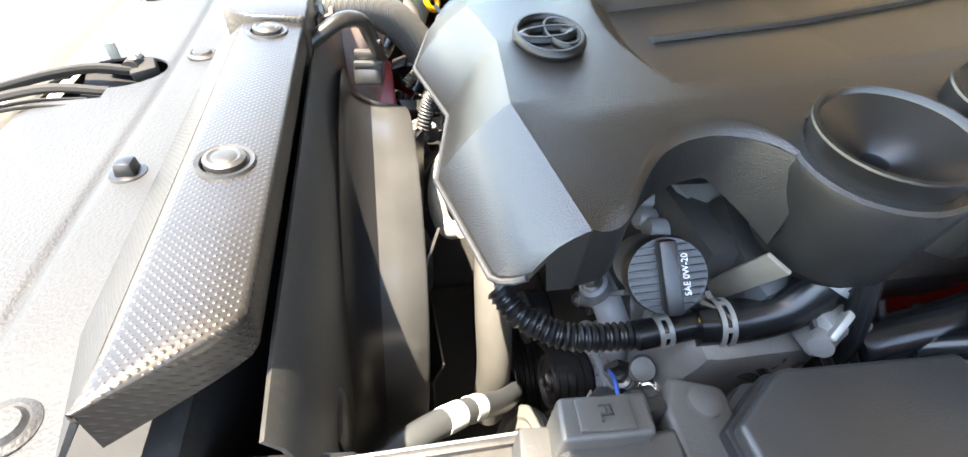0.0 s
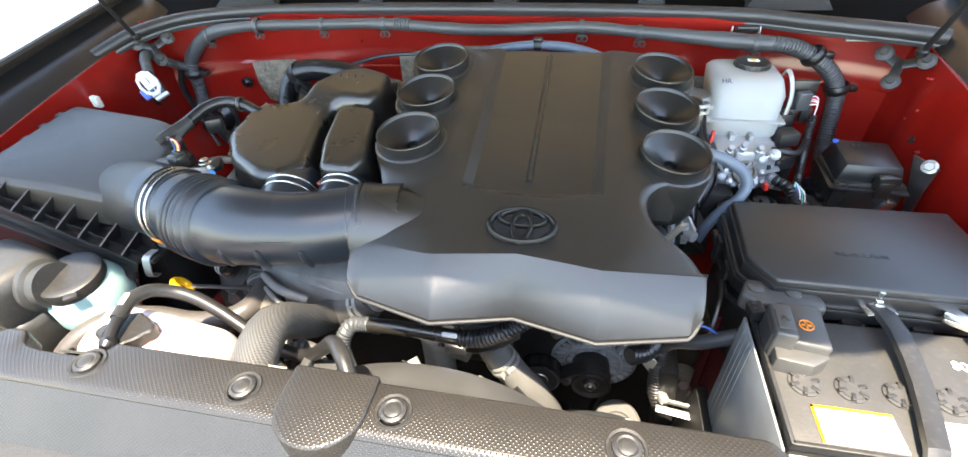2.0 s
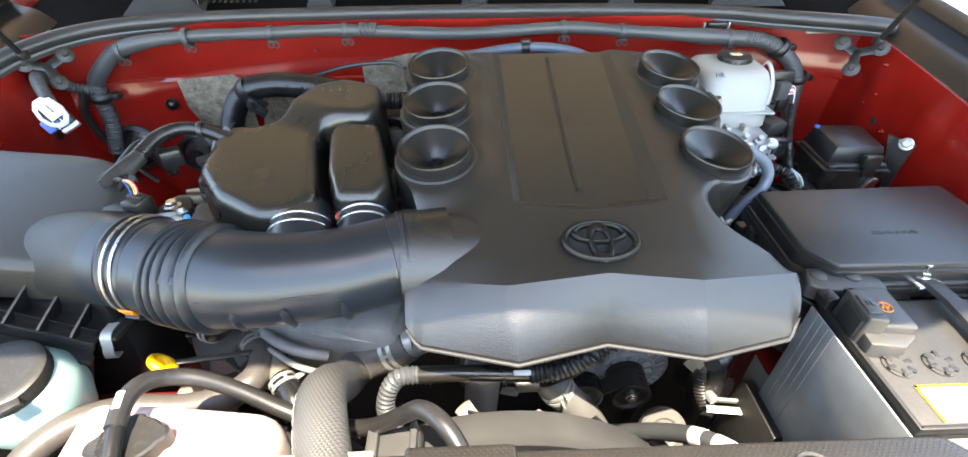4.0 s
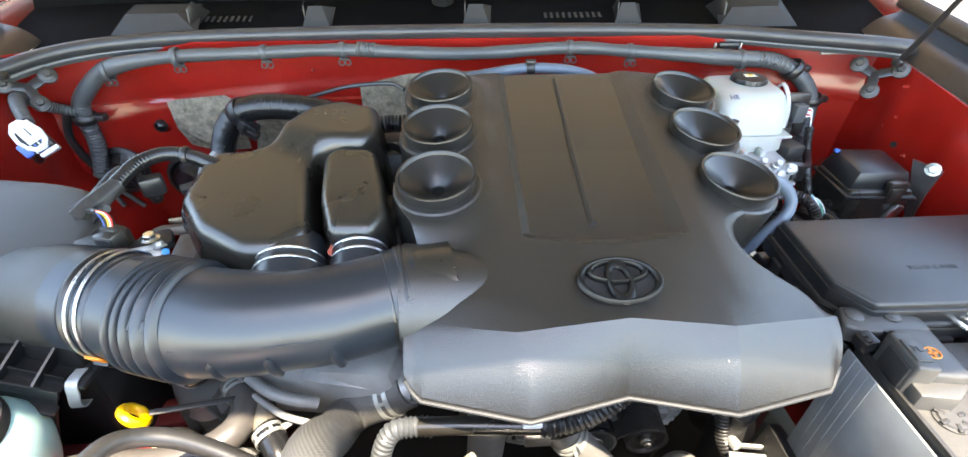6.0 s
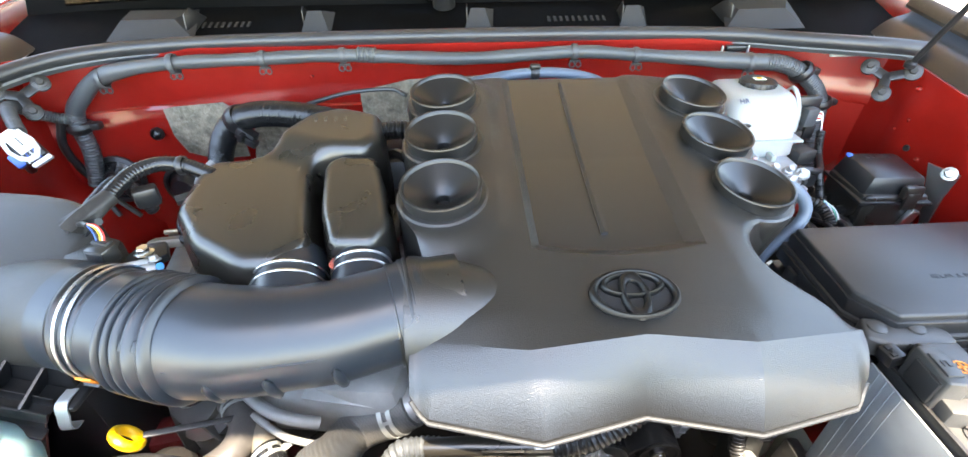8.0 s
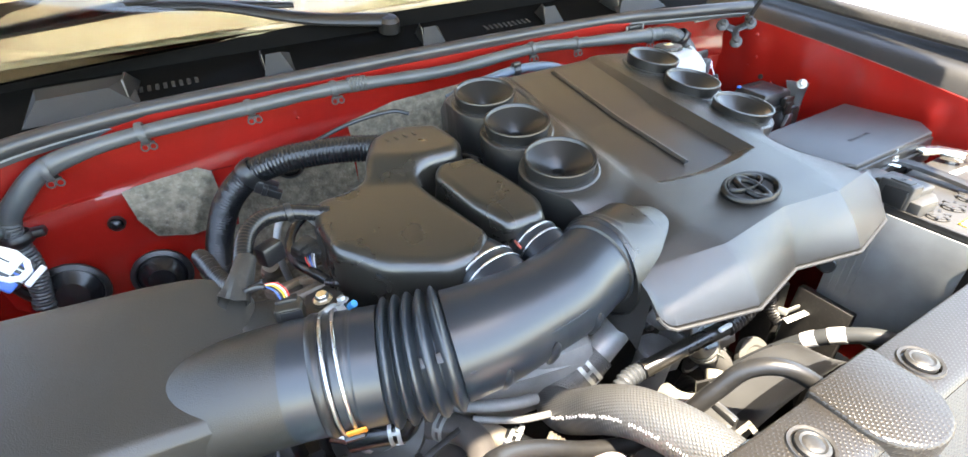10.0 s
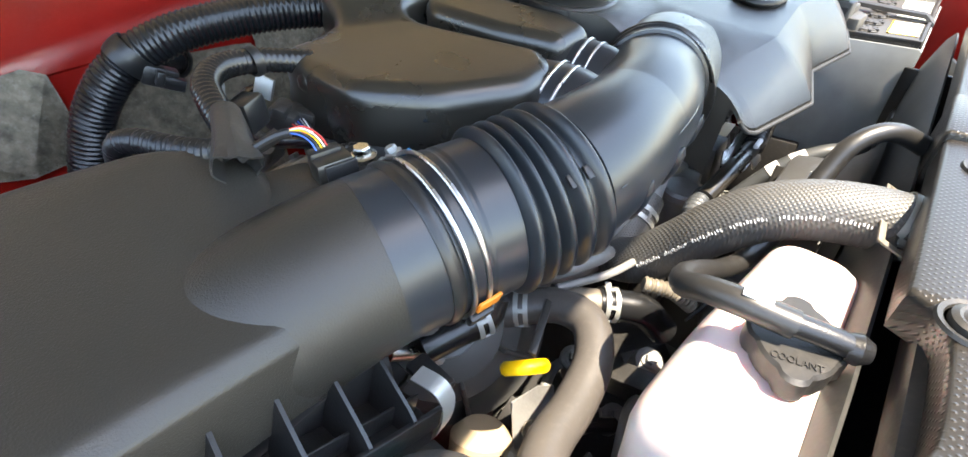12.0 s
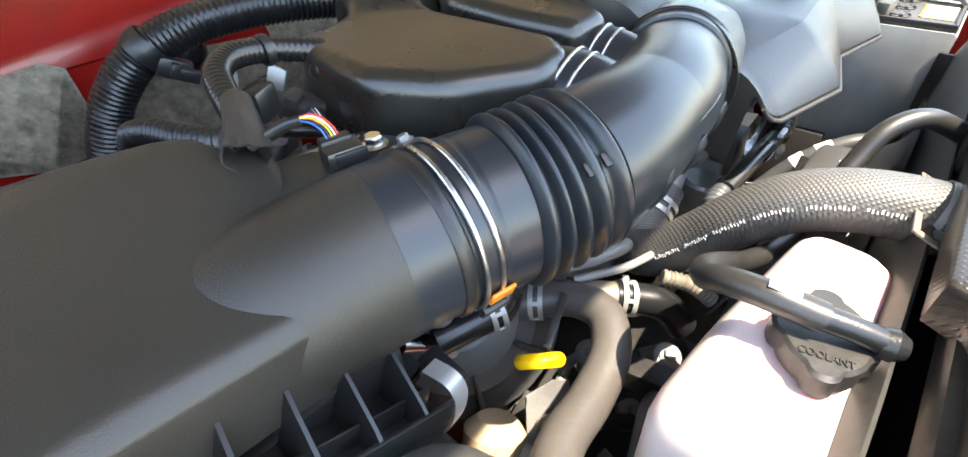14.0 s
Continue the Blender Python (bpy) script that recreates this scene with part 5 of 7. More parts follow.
part("sensor_mount", prism([(-0.628, 0.352), (-0.585, 0.330), (-0.560, 0.345), (-0.575, 0.385), (-0.615, 0.400)], 0.975, 1.030, 0.006, 2), AIRLID, ab, "raised sensor mount beside the outlet")

# airflow sensor in the outlet
af = thing("airflow_sensor", (-0.574, 0.35, 1.0), "black airflow sensor plug with coloured wires", "sensor")
part("plug", box((-0.574, 0.350, 1.034), (0.027, 0.022, 0.022), 0.004, rot=(0, 0, -15)), GLOSSY, af)
part("socket", box((-0.574, 0.356, 1.044), (0.022, 0.010, 0.008), 0.002, rot=(0, 0, -15)), BLACK, af)
part("rib", box((-0.574, 0.3385, 1.036), (0.022, 0.003, 0.014), 0.001, rot=(0, 0, -15)), BLACK, af)
part("lead", tube([(-0.618, 0.383, 1.050), (-0.607, 0.378, 1.056), (-0.595, 0.371, 1.061), (-0.588, 0.366, 1.062)], 0.0032, 10, 0.003), BLACK, af, "thin black lead")
for i, m_ in enumerate((BLUEW, BLACK, YELLOW, LABEL, REDW)):
    x = -0.5790 + i * 0.0022
    part("wire", tube([(-0.5895 + i * 0.0004, 0.3668, 1.0622 + 0.0005 * i), (-0.584 + i * 0.0016, 0.3628 + 0.0008 * i, 1.0595 + 0.0006 * i), (x - 0.001, 0.3590 + 0.0006 * i, 1.0540), (x, 0.3560, 1.0470)], 0.0006, 6, 0.002), m_, af)
part("base", box((-0.585, 0.335, 1.022), (0.05, 0.035, 0.012), 0.004, rot=(-20, 0, -15)), AIRLID, af)
sc = thing("sensor_cable", (-0.61, 0.43, 1.03), "black split loom with taped end leading to the airflow sensor", "cable")
part("tape", tube([(-0.588, 0.383, 1.056), (-0.600, 0.387, 1.051), (-0.612, 0.392, 1.048)], 0.0045, 10), BLACK, sc)
flare = []
path_ = spline([(-0.600, 0.430, 1.061), (-0.607, 0.412, 1.057), (-0.615, 0.394, 1.052), (-0.622, 0.378, 1.046)], 0.003)
for i_, q in enumerate(path_):
    k = i_ / (len(path_) - 1)
    ax_ = (path_[min(i_ + 1, len(path_) - 1)] - path_[max(i_ - 1, 0)]).normalized()
    sd_ = ax_.orthogonal().normalized()
    up_ = ax_.cross(sd_)
    flare.append([q + (sd_ * math.cos(w) + up_ * math.sin(w)) * (0.0108 + 0.0050 * k ** 1.6 + (0.0016 * math.sin(3 * w + 5 * k) + 0.0012 * math.sin(7 * w)) * k) + ax_ * (0.004 * math.sin(2 * w + 1) * k) for w in (2 * math.pi * j / 28 for j in range(28))])
part("end_sleeve", thick(loft(flare, False), 0.0012), BLACKD, sc, "ragged flared tape wrap")
part("loom", tube([(-0.606, 0.418, 1.056), (-0.600, 0.445, 1.064), (-0.590, 0.472, 1.070), (-0.568, 0.493, 1.071), (-0.535, 0.495, 1.066), (-0.495, 0.482, 1.056)], ribbed(0.0105, 0.0008, 0.0050), 16, 0.0010), RUBBER, sc, "finely corrugated loom")
part("band", ring((-0.540, 0.495, 1.067), (1, 0, 0), 0.0118, 0.0012, 20, 0.004), BLACK, sc)
part("branch", tube([(-0.616, 0.402, 1.048), (-0.628, 0.424, 1.046), (-0.637, 0.455, 1.043), (-0.645, 0.490, 1.040), (-0.653, 0.520, 1.030), (-0.655, 0.540, 1.005), (-0.650, 0.555, 0.960)], ribbed(0.0098, 0.0014, 0.0052), 12, 0.0014), BLACK, sc, "second loom branch")
part("clip", box((-0.575, 0.455, 1.045), (0.028, 0.020, 0.026), 0.004, rot=(0, 0, 30)), BLACK, sc)

# ---- battery and boxes on the far wing ----
bt = thing("battery", (0.45, 0.157, 0.70), "grey car battery in a blue-grey sleeve with six fluted vent caps", "battery")
part("case", box((0.450, 0.157, 0.815), (0.300, 0.170, 0.228), 0.005), BATT, bt)
part("lid", box((0.450, 0.157, 0.925), (0.306, 0.174, 0.012), 0.003), BATT, bt, "flat lid with a raised edge")
part("edge", join(box((0.298, 0.157, 0.9315), (0.005, 0.176, 0.008), 0.001), box((0.450, 0.071, 0.9315), (0.306, 0.005, 0.008), 0.001)), BLACKD, bt, "black top edge")
for i in range(6):
    cx_ = 0.330 + i * 0.0475
    cp = part("vent_cap", lathe([(0.0165, 0), (0.0165, 0.0015), (0.0135, 0.002), (0.0125, 0.004), (0.0004, 0.0042)], (cx_, 0.146, 0.9312), 28), BATT, bt, "round fluted vent cap")
    for k in range(6):
        a = k * math.pi / 3 + 0.3
        part("flute", box((cx_ + 0.0115 * math.cos(a), 0.146 + 0.0115 * math.sin(a), 0.9345), (0.0095, 0.0045, 0.003), 0.0008, rot=(0, 0, math.degrees(a))), BLACKD, cp)
part("label", box((0.367, 0.0985, 0.9318), (0.078, 0.043, 0.0008), 0.0), LABEL, bt, "white and yellow paper label")
part("label", box((0.50, 0.0985, 0.9318), (0.13, 0.043, 0.0008), 0.0), LABEL, bt, "white paper label")
part("label_edge", join(box((0.3295, 0.0985, 0.9323), (0.003, 0.043, 0.0008), 0), box((0.367, 0.1185, 0.9323), (0.078, 0.003, 0.0008), 0)), YELLOW, bt, "yellow label border")
lettering("80D26L", 0.017, pose(0.525, 0.195, 0.9315, 0, 0, -5), bt, WHITEP, "lettering", 0.0004)
sl = part("sleeve", join(box((0.291, 0.155, 0.80), (0.003, 0.178, 0.25), 0.001), box((0.45, 0.065, 0.80), (0.306, 0.003, 0.24), 0.001)), INSUL, bt, "blue-grey plastic sleeve")
for y in (0.196, 0.207, 0.218, 0.229):
    part("fold", box((0.2892, y, 0.80), (0.0009, 0.002, 0.25), 0.0003), INSUL, sl)
part("positive_post", lathe([(0.010, 0), (0.009, 0.018), (0.0004, 0.018)], (0.345, 0.222, 0.931), 18), STEEL, bt)
part("negative_post", lathe([(0.009, 0), (0.008, 0.018), (0.0004, 0.018)], (0.548, 0.222, 0.931), 18), STEEL, bt)

tc_ = thing("terminal_cover", (0.335, 0.22, 0.931), "dark grey plastic cover over the battery's positive terminal", "terminal cover")
part("box", prism([(0.315, 0.176), (0.357, 0.171), (0.362, 0.236), (0.316, 0.239)], 0.934, 0.965, 0.004, 3), TERM, tc_, "grey cap")
part("front_skirt", prism([(0.299, 0.160), (0.336, 0.154), (0.357, 0.168), (0.356, 0.180), (0.301, 0.182)], 0.931, 0.953, 0.003, 2), TERM, tc_)
fl_ = part("raised_block", prism([(0.297, 0.177), (0.3195, 0.173), (0.322, 0.222), (0.300, 0.225)], 0.934, 0.976, 0.003, 3), TERM, tc_, "raised block beside the cap")
# Solid dark block in place of the shaded hollow on this side.
part("hollow_side", box((0.2975, 0.198, 0.953), (0.005, 0.034, 0.030), 0.002, rot=(0, 0, -4)), DARK, fl_, "dark block painted in for the hollow side's shade")
part("raised_square", box((0.3095, 0.198, 0.977), (0.017, 0.029, 0.003), 0.0012, rot=(0, 0, -4)), TERM, fl_)
lettering("FL", 0.010, pose(0.3095, 0.198, 0.9787, 0, 0, -4), tc_, BLACKD)
rear_ = part("rear_block", prism([(0.281, 0.257), (0.293, 0.287), (0.354, 0.282), (0.379, 0.263), (0.378, 0.244), (0.363, 0.240), (0.300, 0.244)], 0.931, 0.954, 0.005, 3), TERM, tc_, "dull grey fuse block")
for x, y in ((0.301, 0.269), (0.344, 0.266)):
    part("bump", lathe([(0.0105, 0), (0.0095, 0.003), (0.006, 0.0045), (0.0004, 0.005)], (x, y, 0.953), 18), TERM, rear_)
part("groove", box((0.338, 0.2385, 0.9535), (0.046, 0.0028, 0.012), 0.0006, rot=(0, 0, -3)), BLACKD, tc_, "dark joint between cap and fuse block")
part("side_block", box((0.296, 0.236, 0.946), (0.018, 0.020, 0.018), 0.003, rot=(0, -12, 8)), BLACK, tc_, "black plug with two square slots")
for y in (0.231, 0.240):
    part("slot", box((0.292, y, 0.9545), (0.006, 0.006, 0.003), 0.0005, rot=(0, -12, 8)), DARK, tc_, "square slot")
part("lower_block", box((0.330, 0.205, 0.934), (0.060, 0.060, 0.008), 0.003), BLACK, tc_, "black base")
pm = part("plus_mark", moved(ring((0, 0, 0), (0, 0, 1), 0.0075, 0.0009, 28), pose(0.3375, 0.203, 0.9654)), ORANGE, tc_, "orange plus sign in a ring")
part("bar", box((0.3375, 0.203, 0.9654), (0.0105, 0.0024, 0.0012), 0.0), ORANGE, pm)
part("bar", box((0.3375, 0.203, 0.9654), (0.0024, 0.0105, 0.0012), 0.0), ORANGE, pm)
hs = thing("battery_hold_down", (0.455, 0.17, 0.935), "black steel battery hold-down bar with a threaded hook", "battery clamp")
rows = [[(x + dx, y, z + dz) for dx, dz in ((-0.012, -0.003), (-0.010, 0.003), (-0.003, 0.004), (0.003, 0.004), (0.010, 0.003), (0.012, -0.003))] for x, y, z in ((0.432, 0.285, 0.938), (0.436, 0.272, 0.944), (0.445, 0.252, 0.948), (0.449, 0.225, 0.947), (0.448, 0.190, 0.945), (0.444, 0.155, 0.943), (0.436, 0.118, 0.942), (0.426, 0.080, 0.942), (0.423, 0.064, 0.930))]
part("bar", thick(grid(rows), 0.003), BLACKD, hs)
part("plate", box((0.441, 0.268, 0.945), (0.038, 0.034, 0.004), 0.002, rot=(0, 0, 10)), CHROME, hs, "bright steel washer plate")
part("stud", tube([(0.441, 0.270, 0.80), (0.441, 0.269, 0.968)], 0.0035, 10), CHROME, hs, "threaded steel stud")
part("nut", bolt((0.441, 0.269, 0.947), (0, 0, 1), 0.007, 0.009), CHROME, hs)
nt_ = thing("earth_terminal", (0.535, 0.225, 0.935), "bright clamp and braided strap on the battery's negative post", "terminal")
part("clamp", join(box((0.548, 0.222, 0.944), (0.030, 0.034, 0.014), 0.004, rot=(0, 0, 15)), box((0.530, 0.245, 0.948), (0.05, 0.016, 0.008), 0.003, rot=(0, 0, -30))), CHROME, nt_)
part("strap", thick(grid([[(0.500 + dx, 0.275 + dx * 0.5, 0.952), (0.530 + dx, 0.24 + dx * 0.5, 0.956), (0.56 + dx, 0.20, 0.952), (0.60 + dx, 0.17, 0.945)] for dx in (0, 0.012)]), 0.003), CHROME, nt_, "flat braided strap")
tr = thing("battery_tray", (0.45, 0.157, 0.66), "black steel battery tray", "battery tray")
part("tray", box((0.45, 0.157, 0.69), (0.33, 0.20, 0.02), 0.005), BLACKD, tr)
part("bracket", join(box((0.262, 0.256, 0.690), (0.085, 0.005, 0.010), 0.002, rot=(0, -4, -10)), box((0.258, 0.240, 0.688), (0.075, 0.012, 0.003), 0.001, rot=(14, -4, -10)), box((0.232, 0.262, 0.694), (0.016, 0.020, 0.012), 0.003, rot=(0, 20, 20))), PALE, tr, "bright steel bracket")
part("leg", box((0.272, 0.22, 0.60), (0.02, 0.10, 0.26), 0.004, rot=(0, 6, 0)), BLACKD, tr)
part("leg", box((0.25, 0.30, 0.60), (0.03, 0.06, 0.30), 0.006, rot=(0, -6, 0)), BLACKD, tr)

fb = thing("fuse_box", (0.45, 0.36, 0.78), "dark grey fuse box with a smooth chamfered lid", "fuse box")
LIDF = [(0.300, 0.441), (0.592, 0.446), (0.598, 0.305), (0.560, 0.268), (0.322, 0.270), (0.295, 0.312)]
part("lid", prism(LIDF, 0.9595, 0.971, 0.004, 3, shrink=0.0), LIDMAT, fb, "smooth dark lid")
# Lid side coloured black to put in the dark reflection it shows.
part("lid_skirt", prism([(0.297, 0.443), (0.595, 0.448), (0.601, 0.303), (0.562, 0.2645), (0.320, 0.2665), (0.292, 0.310)], 0.9415, 0.9615, 0.003, 2), BLACK, fb, "side of the lid, blackened for its dark reflection")
part("lid_lip", prism([(0.293, 0.446), (0.599, 0.451), (0.605, 0.301), (0.564, 0.260), (0.317, 0.262), (0.288, 0.308)], 0.9375, 0.9425, 0.0015, 2), LIDMAT, fb, "thin lip round the lid")
part("flange", prism([(0.291, 0.447), (0.600, 0.452), (0.606, 0.300), (0.565, 0.259), (0.316, 0.261), (0.286, 0.308)], 0.918, 0.936, 0.003, 2), BLACK, fb, "stepped flange below the lid")
part("case", prism([(0.302, 0.44), (0.59, 0.445), (0.59, 0.31), (0.55, 0.275), (0.325, 0.277), (0.300, 0.315)], 0.78, 0.916, 0.004, 2), BLACK, fb)
part("rim", prism([(0.288, 0.450), (0.603, 0.455), (0.609, 0.297), (0.568, 0.256), (0.314, 0.258), (0.283, 0.306)], 0.897, 0.906, 0.002, 1), BLACK, fb, "lower rim")
for y in (0.34, 0.40):
    part("catch", box((0.288, y, 0.905), (0.008, 0.022, 0.045), 0.002), BLACK, fb)
for x in (0.42, 0.50):
    part("catch", box((x, 0.258, 0.90), (0.022, 0.008, 0.045), 0.002), BLACK, fb)
lettering("RELAY & FUSE", 0.0105, pose(0.439, 0.332, 0.9712), fb, BLACK, "lettering", 0.0004)

rb = thing("relay_box", (0.545, 0.60, 0.84), "small black relay box with a clipped lid", "relay box")
part("case", box((0.545, 0.600, 0.895), (0.108, 0.100, 0.10), 0.006), GLOSSY, rb)
part("lid", box((0.545, 0.603, 0.956), (0.104, 0.096, 0.042), 0.006, rot=(3, 0, -4), taper=(0.80, 0.84)), BLACK, rb, "bevelled lid")
part("seam", box((0.545, 0.600, 0.934), (0.118, 0.110, 0.006), 0.002, rot=(0, 0, -4)), BLACK, rb)
part("clip", join(box((0.560, 0.548, 0.955), (0.032, 0.012, 0.022), 0.003), box((0.560, 0.543, 0.94), (0.022, 0.006, 0.03), 0.002)), GLOSSY, rb, "lid clip")
part("lower_clip", box((0.575, 0.545, 0.905), (0.018, 0.010, 0.035), 0.003, rot=(0, 20, 0)), STEEL, rb, "steel clip")
for i in range(4):
    part("side_lug", lathe([(0.010, 0), (0.009, 0.014), (0.0004, 0.015)], (0.49, 0.565 + 0.02 * i, 0.885 + 0.012 * (i % 2)), 12, (-1, -0.4, 0.2)), BLACK, rb)
for i in range(5):
    part("moulded_mark", box((0.53 + i * 0.009, 0.628, 0.9785), (0.005, 0.006, 0.0012), 0.0004, rot=(3, 0, 0)), GLOSSY, rb)
part("bracket", thick(grid([[(0.606, 0.59, 0.985), (0.612, 0.575, 0.940), (0.62, 0.56, 0.88)], [(0.622, 0.545, 0.985), (0.622, 0.55, 0.940), (0.624, 0.55, 0.88)]]), 0.003), STEEL, rb, "grey steel bracket")
part("bolt", bolt((0.613, 0.556, 0.982), (-0.6, -0.6, 0.5), 0.0075, 0.009), PALE, rb)
part("screw", lathe([(0.005, 0), (0.005, 0.004), (0.0004, 0.005)], (0.507, 0.640, 0.975), 10), BLUEW, rb, "blue marked screw")

# ---- brake fluid reservoir and unit ----
br = thing("brake_fluid_reservoir", (0.35, 0.70, 0.95), "translucent white brake fluid reservoir with a black cap", "brake reservoir")
bm = bmesh.new()
secs = ((0.968, 0.291, 0.414, 0.652, 0.74), (0.975, 0.286, 0.418, 0.648, 0.745), (1.000, 0.287, 0.417, 0.650, 0.748), (1.004, 0.290, 0.414, 0.653, 0.75), (1.040, 0.288, 0.418, 0.660, 0.772), (1.061, 0.289, 0.413, 0.676, 0.785), (1.067, 0.294, 0.407, 0.683, 0.781), (1.069, 0.305, 0.398, 0.692, 0.775))
rings_ = []
for z, x0, x1, y0, y1 in secs:
    cx_, cy_, hx, hy = (x0 + x1) / 2, (y0 + y1) / 2, (x1 - x0) / 2, (y1 - y0) / 2
    loop = []
    for k in range(40):
        a = 2 * math.pi * k / 40
        c_, s_ = math.cos(a), math.sin(a)
        q = (abs(c_) ** 5 + abs(s_) ** 5) ** (-1 / 5)
        loop.append(bm.verts.new((cx_ + hx * q * c_, cy_ + hy * q * s_, z)))
    rings_.append(loop)
for a, b in zip(rings_, rings_[1:]):
    for k in range(40):
        bm.faces.new((a[k], a[(k + 1) % 40], b[(k + 1) % 40], b[k]))
bm.faces.new(rings_[-1])
bm.faces.new(rings_[0][::-1])
part("tank", bm, WHITE, br, sharp=50)
part("seam", prism([(0.284, 0.646), (0.420, 0.646), (0.420, 0.752), (0.284, 0.752)], 0.9995, 1.0035, 0.001, 1), WHITE, br)
part("filler_mount", lathe([(0.034, 0), (0.033, 0.012), (0.028, 0.014)], (0.366, 0.742, 1.054), 28), WHITE, br)
cap = part("cap", lathe([(0.030, -0.014), (0.0305, 0.0), (0.029, 0.004), (0.020, 0.0055), (0.0004, 0.0055)], (0.366, 0.744, 1.073), 32), BLACK, br, "black ribbed screw cap")
for k in range(20):
    a = k * math.pi / 10
    part("grip_rib", box((0.366 + 0.0305 * math.cos(a), 0.744 + 0.0305 * math.sin(a), 1.068), (0.003, 0.003, 0.015), 0.0008, rot=(0, 0, math.degrees(a))), BLACK, cap)
part("sticker", box((0.366, 0.744, 1.0795), (0.020, 0.013, 0.001), 0.0004), LABEL, cap, "white sticker")
part("sign", lathe([(0.0048, 0), (0.0048, 0.0006), (0.0003, 0.0006)], (0.366, 0.744, 1.080), 16), YELLOW, cap, "yellow warning sign")
lettering("HR", 0.013, pose(0.312, 0.6775, 1.0640, 40, 0, 3), br, BLUED, "lettering", 0.0003)

bu = thing("brake_unit", (0.36, 0.62, 0.86), "cast aluminium brake control unit with many bolts and plugs", "brake unit")
part("block", box((0.355, 0.635, 0.935), (0.105, 0.085, 0.075), 0.008), BRIGHT, bu)
part("face", lathe([(0.020, 0), (0.020, 0.014), (0.015, 0.016), (0.013, 0.012), (0.0004, 0.012)], (0.356, 0.590, 0.932), 24, (0, -0.8, 0.55)), BRASS, bu, "dull round cap")
for a in np.linspace(0, 2 * math.pi, 9)[:-1]:
    part("bolt", bolt((0.356 + 0.030 * math.cos(a), 0.588 + 0.012 * math.sin(a), 0.935 + 0.024 * math.sin(a)), (0, -0.8, 0.55), 0.0038, 0.006), BRIGHT, bu)
for x, z in ((0.325, 0.965), (0.345, 0.972), (0.372, 0.968), (0.395, 0.960)):
    part("union", lathe([(0.007, 0), (0.007, 0.012), (0.005, 0.013), (0.005, 0.022), (0.0004, 0.022)], (x, 0.60, z), 12, (0, -0.6, 0.8)), BRIGHT, bu)
random.seed(31)
for i in range(12):
    x, z = random.uniform(0.310, 0.402), random.uniform(0.905, 0.968)
    r = random.uniform(0.005, 0.009)
    y = 0.594 + random.uniform(-0.004, 0.004)
    part("solenoid", lathe([(r * 1.2, 0), (r * 1.2, 0.004), (r, 0.005), (r, 0.012), (r * 0.6, 0.014), (0.0004, 0.014)], (x, y, z), 14, (random.uniform(-0.2, 0.2), -0.85, 0.4)), BRIGHT if i % 3 else BRIGHT, bu)
for i in range(5):
    part("web", box((0.318 + i * 0.019, 0.590, 0.937 + 0.02 * (i % 2)), (0.005, 0.014, 0.040), 0.002, rot=(0, -30 + 25 * i, 0)), BRIGHT, bu)
for i in range(9):
    x, z = 0.312 + 0.0115 * i, 0.906 + 0.010 * (i % 3)
    part("boss", lathe([(0.0065, -0.004), (0.0065, 0.006), (0.0045, 0.008), (0.0035, 0.004), (0.0004, 0.004)], (x, 0.5905, z), 14, (0.05 * (i % 3 - 1), -0.85, 0.45)), BRIGHT, bu)
    part("pocket", box((x + 0.004, 0.5915, z + 0.028), (0.007, 0.004, 0.008), 0.0015, rot=(-25, 0, 20 * (i % 2))), DARK, bu)
part("lug", box((0.410, 0.60, 0.915), (0.03, 0.05, 0.02), 0.005, rot=(0, 20, 20)), BRIGHT, bu)
part("lug", box((0.305, 0.61, 0.925), (0.03, 0.03, 0.04), 0.006), BRIGHT, bu)
for x in (0.335, 0.367):
    part("foot", box((x, 0.640, 0.970), (0.010, 0.02, 0.026), 0.003), WHITE, bu, "white reservoir foot")
part("plug", box((0.425, 0.62, 0.945), (0.035, 0.03, 0.026), 0.005, rot=(0, 0, 20)), BLACK, bu, "black plug")
part("plug", box((0.432, 0.66, 0.970), (0.040, 0.035, 0.026), 0.005, rot=(0, 0, 15)), BLACKD, bu, "black plug")
part("pump", lathe([(0.032, -0.10), (0.032, 0.0), (0.027, 0.006), (0.0004, 0.007)], (0.262, 0.675, 1.035), 28), ZINCD, bu, "dull metal pressure cylinder")
part("pump_label", box((0.2395, 0.652, 1.01), (0.016, 0.0015, 0.035), 0.0004, rot=(0, 0, -38)), LABEL, bu, "pale label")
pp = thing("brake_pipe", (0.42, 0.70, 0.96), "bent pale metal strap pipe beside the reservoir", "pipe")
part("pipe", tube([(0.424, 0.742, 1.055), (0.427, 0.734, 1.066), (0.433, 0.722, 1.055), (0.438, 0.708, 1.025), (0.434, 0.698, 0.99), (0.424, 0.690, 0.962), (0.412, 0.672, 0.950)], 0.0042, 10, flat=0.6), PALE, pp)
part("end_fitting", join(box((0.414, 0.672, 0.950), (0.024, 0.026, 0.024), 0.004, rot=(0, 15, 20)), lathe([(0.009, 0), (0.009, 0.012), (0.006, 0.014), (0.0004, 0.014)], (0.410, 0.658, 0.952), 12, (-0.2, -0.8, 0.4))), PALE, pp, "pale plug at the pipe's end")
